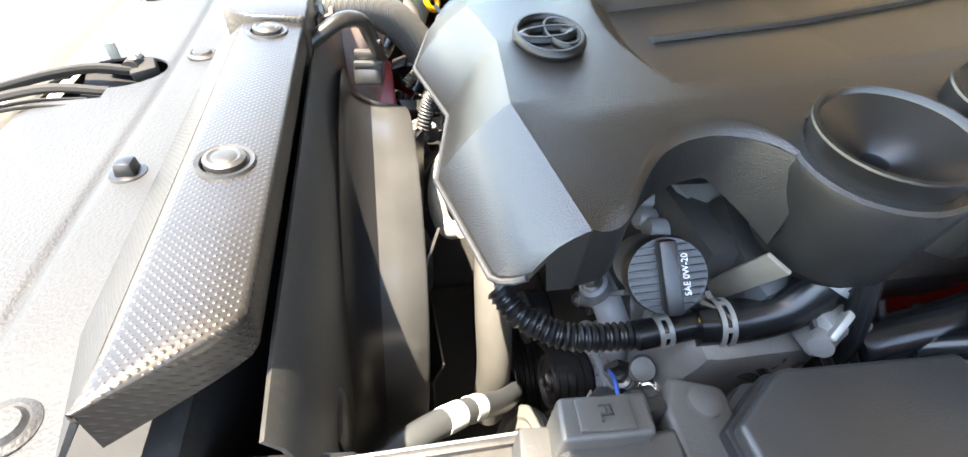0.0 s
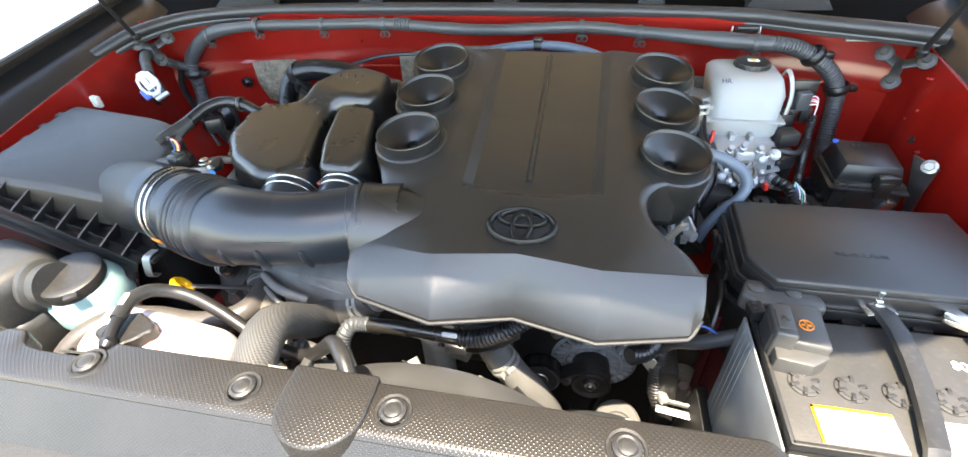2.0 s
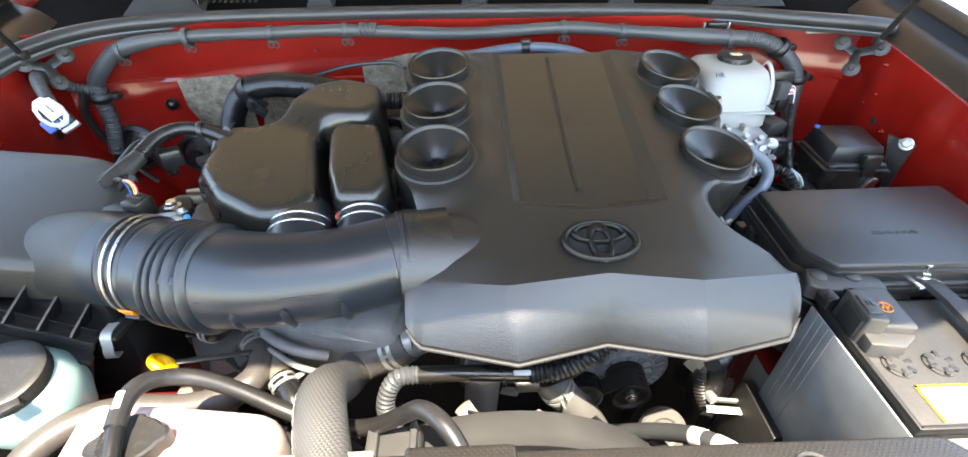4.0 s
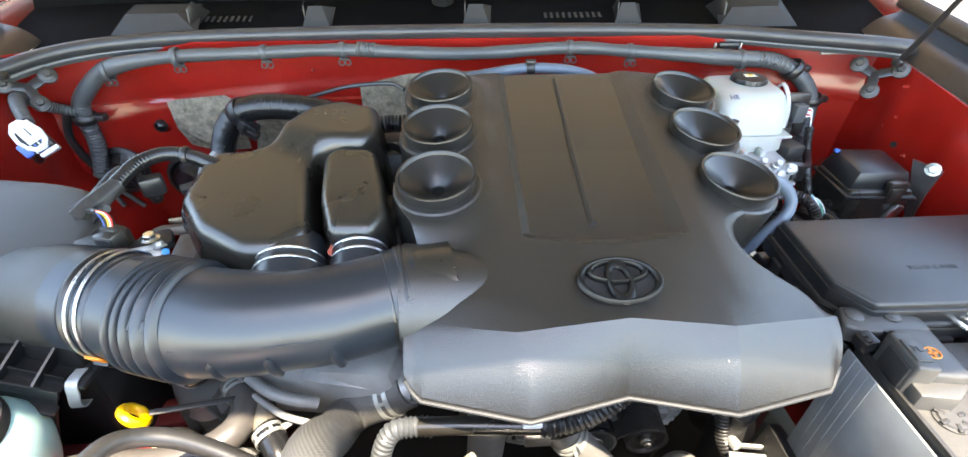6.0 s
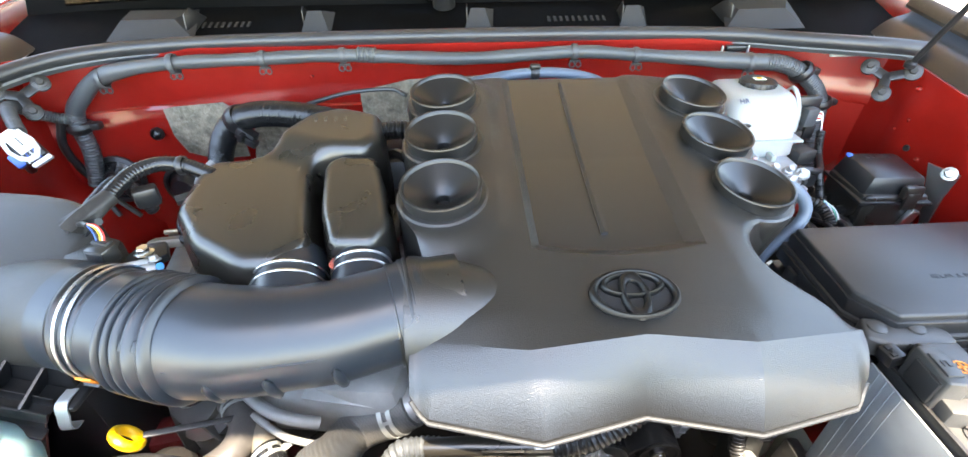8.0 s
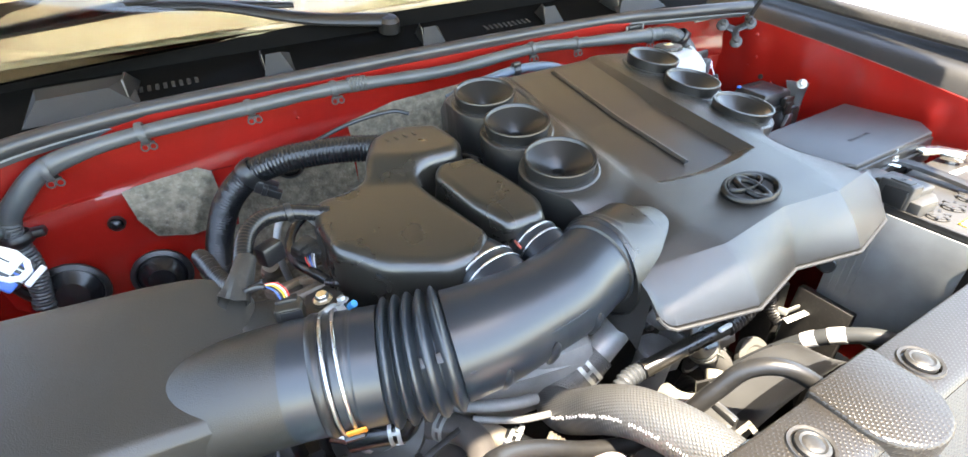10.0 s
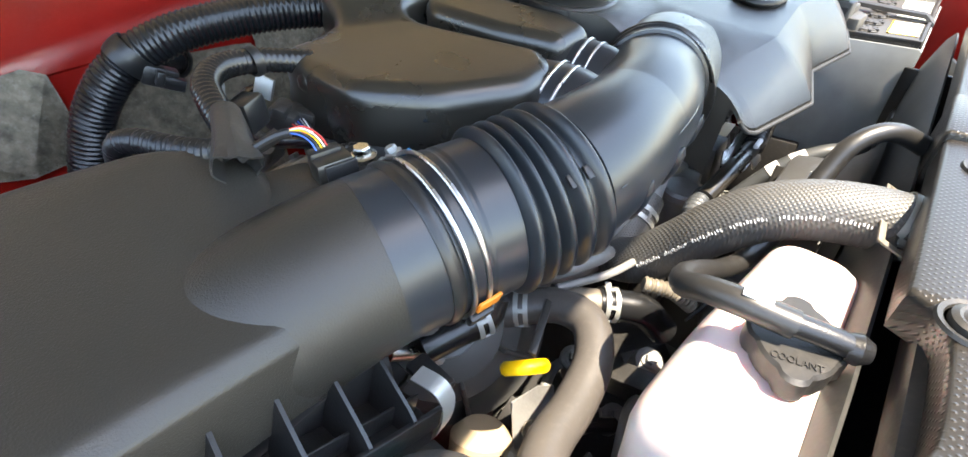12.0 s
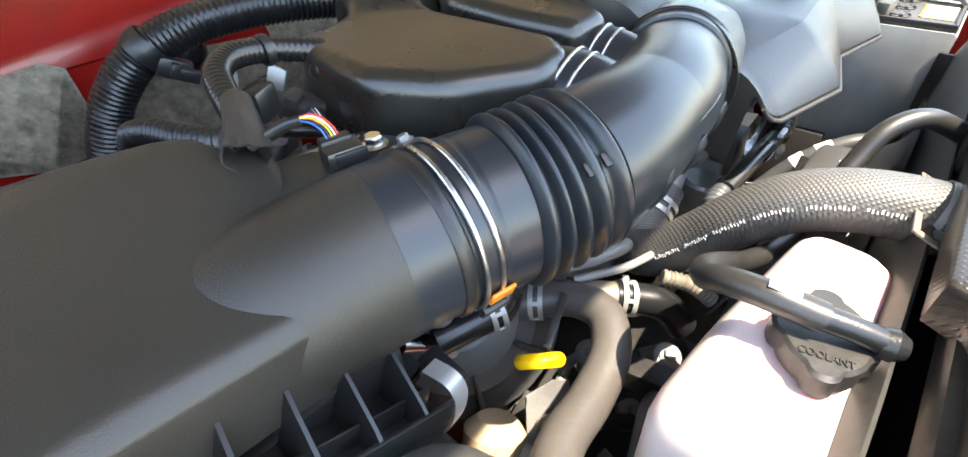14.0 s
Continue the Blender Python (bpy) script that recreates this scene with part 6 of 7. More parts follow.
bh = thing("brake_unit_harness", (0.46, 0.68, 0.95), "black looms and thin coloured wires behind the fuse box", "wiring")
part("connector", box((0.458, 0.708, 1.020), (0.024, 0.018, 0.034), 0.003, rot=(0, 0, 10)), HARN, bh, "grey connector")
part("back_plate", join(box((0.462, 0.728, 1.022), (0.046, 0.012, 0.060), 0.006), box((0.445, 0.722, 0.980), (0.036, 0.018, 0.040), 0.006), box((0.478, 0.724, 0.985), (0.020, 0.014, 0.030), 0.004)), BLACK, bh, "black stepped bracket")
part("relay", box((0.438, 0.706, 0.985), (0.026, 0.020, 0.022), 0.003, rot=(0, 0, 10)), BLACKD, bh, "small black relay")
for i in range(6):
    part("wire", tube([(0.466, 0.708, 1.026 - i * 0.003), (0.480, 0.708, 1.028 - i * 0.003), (0.486, 0.706, 1.010), (0.474, 0.68, 0.985)], 0.0011, 6, 0.004), (WHITEP, REDW, WHITEP, WHITEP, REDW, WHITEP)[i], bh)
part("loom", tube([(0.478, 0.69, 1.0), (0.474, 0.672, 0.97), (0.46, 0.62, 0.93), (0.455, 0.58, 0.90), (0.48, 0.545, 0.88)], ribbed(0.0075, 0.0015, 0.0045), 12, 0.0014), BLACK, bh, "corrugated loom")
part("loom", tube([(0.470, 0.66, 0.965), (0.44, 0.61, 0.965), (0.41, 0.60, 0.972), (0.395, 0.605, 0.972)], 0.0055, 10), BLACK, bh)
part("loom", tube([(0.405, 0.575, 0.93), (0.425, 0.555, 0.925), (0.435, 0.53, 0.905), (0.43, 0.50, 0.88)], ribbed(0.010, 0.0018, 0.005), 12, 0.0014), BLACK, bh, "corrugated loom")
part("red_cap", box((0.386, 0.553, 0.928), (0.007, 0.013, 0.012), 0.002, rot=(0, 0, 15)), REDW, bh, "red terminal boot")
part("boot", lathe([(0.018, -0.022), (0.0185, -0.016), (0.016, -0.014), (0.0165, -0.006), (0.014, -0.004), (0.014, 0.004), (0.009, 0.008)], (0.382, 0.538, 0.905), 18), BLACKD, bh)
for i in range(7):
    part("fan_wire", tube([(0.425 + i * 0.004, 0.530, 0.905), (0.430 + i * 0.0035, 0.553, 0.92), (0.440, 0.572, 0.928)], 0.0010, 6, 0.004), (GREENW, WHITEP, GREENW, BLUEW, WHITEP, GREENW, WHITEP)[i], bh)
# Dark blocks added to fill the gap behind the fuse box.
part("dark_filler", join(box((0.415, 0.515, 0.845), (0.10, 0.09, 0.05), 0.008, rot=(0, 6, 10)), box((0.35, 0.54, 0.86), (0.06, 0.05, 0.07), 0.008, rot=(0, -8, -15)), box((0.46, 0.56, 0.87), (0.05, 0.05, 0.06), 0.008)), BLACKD, bh, "dark filler blocks between the looms")
for i in range(6):
    part("dark_lead", tube([(0.33 + 0.022 * i, 0.465, 0.88), (0.34 + 0.02 * i, 0.505, 0.905 + 0.006 * (i % 3)), (0.335 + 0.024 * i, 0.55, 0.90), (0.35 + 0.02 * i, 0.59, 0.88)], 0.0035 + 0.0012 * (i % 3), 8), BLACK, bh)
# More added blocks, for the darkness between cover and brake unit.
part("dark_filler", join(box((0.295, 0.64, 0.865), (0.10, 0.17, 0.08), 0.012, rot=(0, 5, 0)), box((0.265, 0.54, 0.835), (0.07, 0.10, 0.06), 0.010, rot=(0, -6, 8))), BLACKD, bh, "dark filler blocks between the looms")
part("side_plate", join(box((0.40, 0.70, 0.87), (0.13, 0.10, 0.10), 0.012), box((0.440, 0.665, 0.925), (0.040, 0.030, 0.030), 0.005, rot=(0, 0, 15))), BLACKD, bh, "black mounting plate")
bhose = thing("vacuum_hose", (0.30, 0.46, 0.95), "blue-grey rubber vacuum hose looping behind the fuse box", "hose")
part("hose", tube([(0.215, 0.475, 1.035), (0.245, 0.469, 1.036), (0.282, 0.470, 1.024), (0.311, 0.471, 1.006), (0.323, 0.466, 0.984), (0.316, 0.459, 0.963), (0.300, 0.456, 0.945), (0.285, 0.458, 0.915), (0.275, 0.465, 0.87)], 0.0086, 14), BLUEHOSE, bhose)
ch = thing("heater_hose", (0.24, 0.64, 0.94), "black rubber heater hoses with large pale clamps beside the cover", "hose")
part("hose", tube([(0.225, 0.70, 1.03), (0.228, 0.66, 0.99), (0.245, 0.60, 0.95), (0.255, 0.53, 0.93), (0.25, 0.46, 0.90)], 0.017, 14), RUBBER, ch)
part("hose", tube([(0.245, 0.56, 1.01), (0.275, 0.545, 0.99), (0.285, 0.53, 0.95), (0.265, 0.50, 0.91)], 0.012, 14), RUBBER, ch)
part("hose", tube([(0.225, 0.44, 0.98), (0.24, 0.445, 0.94), (0.25, 0.45, 0.90), (0.245, 0.46, 0.85)], 0.0095, 12), RUBBER, ch)
part("hose", tube([(0.226, 0.60, 1.050), (0.245, 0.575, 1.064), (0.251, 0.565, 1.050), (0.258, 0.562, 1.02), (0.276, 0.56, 0.98), (0.284, 0.558, 0.93), (0.275, 0.55, 0.87)], 0.0125, 14), RUBBER, ch)
for z in (1.062, 1.040):
    clamp(ch, (0.2515, 0.567, z), (0.1, -0.15, -1), 0.0132, 0.008)
part("red_clip", tube([(0.283, 0.600, 0.950), (0.288, 0.602, 0.968), (0.293, 0.606, 0.986), (0.295, 0.612, 1.000)], 0.0036, 10), REDW, ch, "red plastic clip")
for c_, ax in (((0.228, 0.668, 1.0), (0.0, -0.7, -0.7)), ((0.238, 0.625, 0.966), (0.2, -0.7, -0.6))):
    clamp(ch, c_, ax, 0.0175, 0.008)
part("valve", join(box((0.236, 0.445, 0.905), (0.03, 0.04, 0.04), 0.006), lathe([(0.009, 0), (0.009, 0.02), (0.0004, 0.02)], (0.242, 0.432, 0.908), 14, (0.5, -0.6, 0.1))), ALU, ch, "cast metal valve")
part("valve_cap", box((0.246, 0.432, 0.925), (0.006, 0.030, 0.014), 0.002, rot=(35, 10, 40)), PALE, ch, "pale metal lever")
for i in range(5):
    part("lead", tube([(0.21 + 0.01 * i, 0.42 + 0.03 * i, 0.93), (0.25 + 0.006 * i, 0.43 + 0.03 * i, 0.90 - 0.008 * i), (0.285, 0.45 + 0.02 * i, 0.86)], 0.004, 8), BLACK, ch)
ms = thing("engine_harness", (0.24, 0.27, 0.80), "taped black wiring between engine and battery", "wiring")
part("trunk", tube([(0.222, 0.300, 0.775), (0.224, 0.288, 0.80), (0.230, 0.275, 0.822), (0.242, 0.265, 0.836), (0.262, 0.258, 0.85), (0.30, 0.255, 0.875)], 0.0105, 12), HARN, ms)
part("loom", tube([(0.224, 0.305, 0.80), (0.222, 0.298, 0.765), (0.220, 0.288, 0.725), (0.222, 0.275, 0.69), (0.232, 0.262, 0.668)], ribbed(0.0135, 0.0018, 0.006), 14, 0.0014), BLACKD, ms, "corrugated loom")
part("tag", box((0.204, 0.290, 0.745), (0.002, 0.022, 0.055), 0.0005, rot=(15, -12, 40)), LABEL, ms, "white paper tag")
part("lead", tube([(0.265, 0.262, 0.85), (0.275, 0.29, 0.885), (0.285, 0.33, 0.90), (0.29, 0.37, 0.88)], 0.0045, 8), BLACK, ms)
CB = [(0.09, 0.27, 0.58), (0.141, 0.225, 0.66), (0.175, 0.18, 0.722), (0.203, 0.135, 0.755), (0.225, 0.10, 0.765), (0.255, 0.065, 0.76)]
part("blue_lead", tube([(0.225, 0.27, 0.86), (0.243, 0.262, 0.878), (0.262, 0.258, 0.878), (0.278, 0.26, 0.862)], 0.0016, 8), BLUEW, ms, "thin blue lead")
part("tape", tube(CB, 0.0135, 14), HARN, ms, "grey taped branch")
band = spline(CB, 0.004)
for k0, k1 in ((0.52, 0.59), (0.63, 0.71)):
    i0, i1 = int(k0 * len(band)), int(k1 * len(band))
    part("white_band", tube(band[i0:i1 + 1], 0.0142, 18, smooth=False), WHITEP, ms, "white tape band")

# ---- bulkhead fittings ----
hn = thing("bulkhead_harness", (-0.16, 0.84, 1.08), "grey taped wiring harness along the red bulkhead", "wiring harness")
HP = [(-0.935, 0.815, 0.86), (-0.920, 0.825, 0.93), (-0.915, 0.825, 1.005), (-0.885, 0.828, 1.045), (-0.828, 0.832, 1.083), (-0.715, 0.836, 1.100), (-0.54, 0.838, 1.105), (-0.385, 0.838, 1.108), (-0.16, 0.838, 1.098), (0.045, 0.835, 1.107), (0.17, 0.83, 1.100), (0.37, 0.825, 1.086), (0.46, 0.825, 1.077), (0.527, 0.830, 1.040), (0.567, 0.836, 0.992), (0.58, 0.838, 0.93), (0.575, 0.80, 0.86), (0.56, 0.72, 0.83)]


def harness_r(s, total):
    base = 0.0155 - 0.0038 * min(1.0, max(0.0, min(s - 0.25, total - 0.5 - s) / 0.12))
    if s < 0.16 or s > total - 0.42:
        return base + 0.0005 - 0.0018 * (0.5 + 0.5 * math.cos(2 * math.pi * s / 0.006))
    return base + 0.0007 * math.sin(s * 60) * math.sin(s * 17)


part("trunk", tube(HP, harness_r, 16, 0.0016), HARN, hn)
for x, y, z in ((-0.835, 0.83, 1.078), (-0.700, 0.836, 1.100), (-0.535, 0.838, 1.105), (-0.387, 0.838, 1.108), (0.048, 0.835, 1.107), (0.165, 0.83, 1.100), (0.385, 0.825, 1.084)):
    cl = part("band_clip", ring((x, y, z), (1, 0, 0.05), 0.0130 if -0.6 < x < 0.3 else 0.0165, 0.0018, 24, 0.006), HARN, hn, "grey plastic clip band")
    part("foot", join(ring((x - 0.004, y - 0.006, z - 0.022), (0, -1, 0.2), 0.0052, 0.0013, 16), ring((x + 0.008, y - 0.006, z - 0.022), (0, -1, 0.2), 0.0052, 0.0013, 16), box((x + 0.002, y - 0.004, z - 0.0155), (0.020, 0.006, 0.003), 0.001)), BLACKD, cl)
part("joint", tube([(-0.36, 0.838, 1.109), (-0.325, 0.838, 1.107)], ribbed(0.0145, 0.002, 0.006), 16, 0.0015), HARN, hn, "ribbed joint sleeve")
for c_, ax in (((0.567, 0.836, 0.994), (0.3, 0, -1)), ((-0.916, 0.825, 0.985), (0, 0, 1)), ((0.497, 0.826, 1.062), (0.7, 0, -0.6))):
    part("holder", join(ring(c_, ax, 0.019, 0.004, 28, 0.009), box((c_[0] + 0.022, c_[1] + 0.005, c_[2]), (0.03, 0.02, 0.014), 0.004)), BLACK, hn, "black plastic holder")
part("side_branch", tube([(-0.915, 0.82, 1.0), (-0.95, 0.80, 1.02), (-0.955, 0.755, 1.056), (-0.925, 0.71, 1.060), (-0.885, 0.665, 1.045)], ribbed(0.011, 0.0018, 0.0055), 12, 0.0014), HARN, hn, "corrugated side branch")
part("side_branch", tube([(-0.94, 0.815, 1.0), (-0.955, 0.81, 0.95), (-0.945, 0.815, 0.89), (-0.92, 0.82, 0.86)], 0.0075, 10), BLACK, hn, "thin black branch")
for dx in (-0.02, 0.0, 0.02):
    part("lead", tube([(-0.933, 0.815, 0.865), (-0.93 + dx, 0.81, 0.83), (-0.91 + 2.2 * dx, 0.80, 0.79)], 0.005, 8), BLACK, hn)

pc = thing("diagnostic_plug", (-0.892, 0.655, 1.0), "white and blue plug marked 1 hanging by its leads", "plug")
PQ = Matrix.Translation((-0.868, 0.636, 1.036)) @ Vector((0.45, -0.75, 0.5)).normalized().to_track_quat("Z", "Y").to_matrix().to_4x4() @ pose(0, 0, 0, 0, 0, 24)
part("body", moved(box((0, -0.006, -0.018), (0.036, 0.044, 0.030), 0.005), PQ), BLACK, pc)
part("collar", moved(lathe([(0.021, -0.012), (0.025, -0.010), (0.0255, 0.0), (0.022, 0.002), (0.018, 0.001)], seg=10, cap=False), PQ @ Matrix.Diagonal((0.82, 1.15, 1, 1))), WHITEP, pc, "white plastic collar")
part("tag", moved(box((0.004, 0.004, 0.001), (0.026, 0.034, 0.003), 0.002), PQ), LABEL, pc, "white tag")
lettering("1", 0.022, PQ @ pose(0.004, 0.004, 0.003, 0, 0, 0), pc, BLACK, "lettering", 0.0004)
part("blue_lock", moved(box((-0.020, -0.014, -0.008), (0.014, 0.024, 0.012), 0.003), PQ), BLUEW, pc, "blue lock")
for k in range(4):
    part("contact_rib", moved(box((-0.010 + 0.006 * k, -0.020, -0.006), (0.002, 0.016, 0.010), 0.0005), PQ), BLUEW if k % 2 else WHITEP, pc)
part("foot", moved(box((0.004, -0.033, -0.010), (0.030, 0.008, 0.014), 0.002), PQ), WHITEP, pc, "white lower catch")
part("lead", tube([(-0.878, 0.652, 1.020), (-0.905, 0.67, 0.995), (-0.935, 0.70, 0.96)], 0.008, 10), BLACK, pc)


def mat_panel(outline, label):
    bm = bmesh.new()
    vs = [bm.verts.new((x, firewall_y(x, z) - 0.016, z)) for x, z in outline]
    f = bm.faces.new(vs)
    bmesh.ops.solidify(bm, geom=[f], thickness=0.010)
    bmesh.ops.bevel(bm, geom=bm.edges[:], offset=0.003, segments=2, affect="EDGES", clamp_overlap=True)
    return single("insulation_mat", bm, FELT, label, "felt mat", "bulkhead mats")


mat_panel([(-0.772, 1.000), (-0.748, 1.005), (-0.650, 1.012), (-0.630, 1.000), (-0.63, 0.89), (-0.70, 0.886), (-0.752, 0.905), (-0.768, 0.945)], "grey-brown felt mat with frayed edge on the bulkhead")
mat_panel([(-0.372, 1.03), (-0.27, 1.050), (-0.12, 1.055), (-0.12, 0.85), (-0.38, 0.85), (-0.37, 0.97)], "grey-brown felt mat behind the engine cover")
mat_panel([(-0.60, 0.965), (-0.52, 0.985), (-0.40, 0.975), (-0.376, 0.97), (-0.376, 0.66), (-0.70, 0.66), (-0.72, 0.80), (-0.66, 0.87), (-0.62, 0.88)], "stained felt mat below the black cable")
mat_panel([(-0.10, 1.00), (0.42, 1.0), (0.44, 0.80), (-0.10, 0.80)], "grey-brown felt mat behind the brake unit")


def grommet(c, r, dome, label):
    g = thing("grommet", c, label, "grommet", "grommets")
    part("rim", lathe([(r, 0), (r, 0.006), (r * 0.85, 0.010), (r * 0.8, 0.006)], c, 32, (0, -1, 0.1), cap=False), BLACK, g)
    part("dome", lathe([(r * 0.82, 0.004), (r * 0.7, 0.008), (r * 0.45, 0.008 + dome), (0.0005, 0.010 + dome)], c, 32, (0, -1, 0.1)), RUBBER, g)
    return g


grommet((-0.895, 0.835, 0.862), 0.052, 0.012, "round black rubber grommet with cables through the bulkhead")
grommet((-0.770, 0.848, 0.835), 0.050, 0.022, "round blue-black rubber grommet in the bulkhead")
grommet((-0.798, 0.862, 0.951), 0.013, 0.003, "small grey rubber plug in the red bulkhead")
grommet((-0.50, 0.845, 0.985), 0.028, 0.015, "black rubber grommet behind the cable")

vc = thing("battery_cable_loom", (-0.6, 0.74, 0.92), "thick black corrugated loom arching along the bulkhead", "cable loom")
part("loom", tube([(-0.335, 0.655, 1.040), (-0.385, 0.675, 1.047), (-0.445, 0.698, 1.050), (-0.515, 0.720, 1.045), (-0.572, 0.743, 1.024), (-0.614, 0.763, 0.983), (-0.642, 0.775, 0.933), (-0.662, 0.780, 0.880), (-0.672, 0.775, 0.82)], ribbed(0.0225, 0.0019, 0.0062), 24, 0.0009), RUBBER, vc)
part("clip", join(ring((-0.566, 0.740, 1.028), (0.8, -0.25, 0.5), 0.0238, 0.002, 28, 0.012), box((-0.552, 0.722, 1.006), (0.034, 0.020, 0.022), 0.002, rot=(0, 30, -15)), box((-0.545, 0.712, 0.998), (0.026, 0.014, 0.014), 0.002, rot=(0, 30, -15)), box((-0.556, 0.708, 1.008), (0.008, 0.014, 0.016), 0.001, rot=(0, 30, -15))), BLACK, vc, "black plastic clip with catch")
part("thin_wire", tube([(-0.46, 0.80, 1.03), (-0.38, 0.80, 1.05), (-0.30, 0.80, 1.055), (-0.27, 0.78, 1.05)], 0.004, 8), BLACK, vc)
for x in (-0.46, 0.05):
    single("stud", lathe([(0.003, 0), (0.003, 0.012), (0.0006, 0.014)], (x, 0.87, 1.06), 10, (0, -1, 0.2)), RED, "small red painted stud on the bulkhead", "stud", "bulkhead studs")
for x in (-0.02,):
    ml = thing("rear_hose", (x, 0.74, 1.08), "blue-grey hose crossing behind the engine cover with a black clip", "hose")
    part("hose", tube([(-0.19, 0.775, 1.062), (-0.12, 0.770, 1.080), (-0.04, 0.770, 1.090), (0.04, 0.772, 1.084), (0.10, 0.78, 1.06), (0.13, 0.79, 1.02)], 0.0092, 12), BLUEHOSE, ml)
    part("clip", join(ring((-0.035, 0.770, 1.090), (1, 0, 0), 0.011, 0.0025, 20, 0.008), box((-0.035, 0.767, 1.102), (0.018, 0.012, 0.008), 0.002)), BLACK, ml)
for x, y, z in ((0.372, 0.862, 1.088), (0.57, 0.826, 1.092)):
    cb = thing("cowl_clip", (x, y, z), "black plastic clip under the hood seal", "clip", "cowl clips")
    part("frame", join(box((x, y, z), (0.055, 0.006, 0.003), 0.001), box((x - 0.026, y, z + 0.008), (0.003, 0.006, 0.018), 0.001), box((x + 0.026, y, z + 0.008), (0.003, 0.006, 0.018), 0.001)), PALE, cb, "thin pale wire frame")
    part("block", box((x + 0.004, y + 0.006, z + 0.010), (0.042, 0.012, 0.012), 0.003), BLACK, cb)
for y, z, r in ((0.707, 1.009, 0.0040), (0.721, 1.062, 0.0034), (0.724, 0.985, 0.0030), (0.655, 0.955, 0.0036)):
    single("stud", lathe([(r * 1.5, -0.004), (r * 1.4, 0.001), (r, 0.0018), (r * 0.8, 0.006), (0.0004, 0.007)], (0.650, y, z), 12, (-1, -0.1, 0.2)), RED, "small red painted stud on the inner wing", "stud", "wing studs")
single("drain_plug", lathe([(0.0062, -0.003), (0.0060, 0.0012), (0.0045, 0.0018), (0.0040, 0.0008), (0.0004, 0.0006)], (0.650, 0.684, 0.964), 18, (-1, -0.1, 0.2)), BLACK, "small black plug in the red inner wing", "plug")

# ---- bottles and hoses at the front corner ----
cb_ = thing("coolant_reservoir", (-0.45, 0.08, 0.70), "milky white coolant bottle, pink coolant low inside", "coolant bottle")
OUT = rounded([(-0.342, 0.104), (-0.347, 0.040), (-0.545, 0.040), (-0.550, 0.128), (-0.470, 0.122)], 0.022)
rings_ = []
for z, grow in ((0.72, -0.004), (0.86, 0.003), (0.915, 0.003), (0.932, 0.001), (0.943, -0.004), (0.950, -0.010), (0.953, -0.017)):
    rings_.append([(-0.447 + (x + 0.447) * (1 + grow / 0.09), 0.082 + (y - 0.082) * (1 + grow / 0.045), z + (0.003 * max(0, (x + 0.50) / 0.15) if z > 0.9 else 0)) for x, y in OUT])
part("bottle", loft(rings_), WHITEW, cb_, sharp=70)
part("coolant_level", box((-0.447, 0.085, 0.74), (0.214, 0.104, 0.06), 0.01), PINK, cb_, "pink coolant seen through the foot")
cp_ = Vector((-0.466, 0.068, 0.964))
cq = Matrix.Translation(cp_) @ pose(0, 0, 0, 0, 0, 12) @ Matrix.Diagonal((1.16, 0.88, 1, 1))
bm = bmesh.new()
loop_t, loop_b, loop_c = [], [], []
for k in range(48):
    a = 2 * math.pi * k / 48
    r = 0.0265 + 0.0045 * max(0, math.cos(4 * a)) ** 0.5
    loop_b.append(bm.verts.new((r * math.cos(a), r * math.sin(a), -0.008)))
    loop_t.append(bm.verts.new((r * math.cos(a), r * math.sin(a), 0.006)))
    loop_c.append(bm.verts.new((r * 0.92 * math.cos(a), r * 0.92 * math.sin(a), 0.008)))
for a, b in ((loop_b, loop_t), (loop_t, loop_c)):
    for k in range(48):
        bm.faces.new((a[k], a[(k + 1) % 48], b[(k + 1) % 48], b[k]))
bm.faces.new(loop_c)
bm.faces.new(loop_b[::-1])
cap = part("cap", moved(bm, cq), BLACKD, cb_, "black lobed cap with raised lettering")
lettering("COOLANT", 0.0062, cq @ pose(-0.012, 0.0, 0.0082, 0, 0, -90) @ pose(0, -0.006, 0), cap, BLACKD, "lettering", 0.0008)
part("spout", tube([(-0.462, 0.040, 0.977), (-0.468, 0.060, 0.982), (-0.474, 0.083, 0.985)], 0.0072, 14), BLACK, cap)
part("knob", lathe([(0.0085, 0), (0.0095, 0.006), (0.006, 0.012), (0.0004, 0.013)], (-0.463, 0.046, 0.977), 14, (0.2, -1, 0)), BLACK, cap)
part("neck", lathe([(0.024, -0.025), (0.024, 0.0)], cp_ - Vector((0, 0, 0.006)), 24), WHITEW, cb_)
oh = thing("overflow_hose", (-0.4, 0.11, 0.95), "thin dusty rubber overflow hose from the coolant cap to the radiator", "hose")
part("hose", tube([(-0.472, 0.072, 0.984), (-0.476, 0.100, 0.987), (-0.472, 0.122, 0.981), (-0.460, 0.138, 0.966), (-0.435, 0.144, 0.952), (-0.40, 0.142, 0.930), (-0.355, 0.132, 0.905), (-0.308, 0.120, 0.894), (-0.262, 0.110, 0.905), (-0.222, 0.098, 0.945), (-0.200, 0.088, 0.972), (-0.178, 0.068, 0.982), (-0.160, 0.044, 0.972), (-0.145, 0.010, 0.950)], 0.0090, 14), HOSEK, oh)
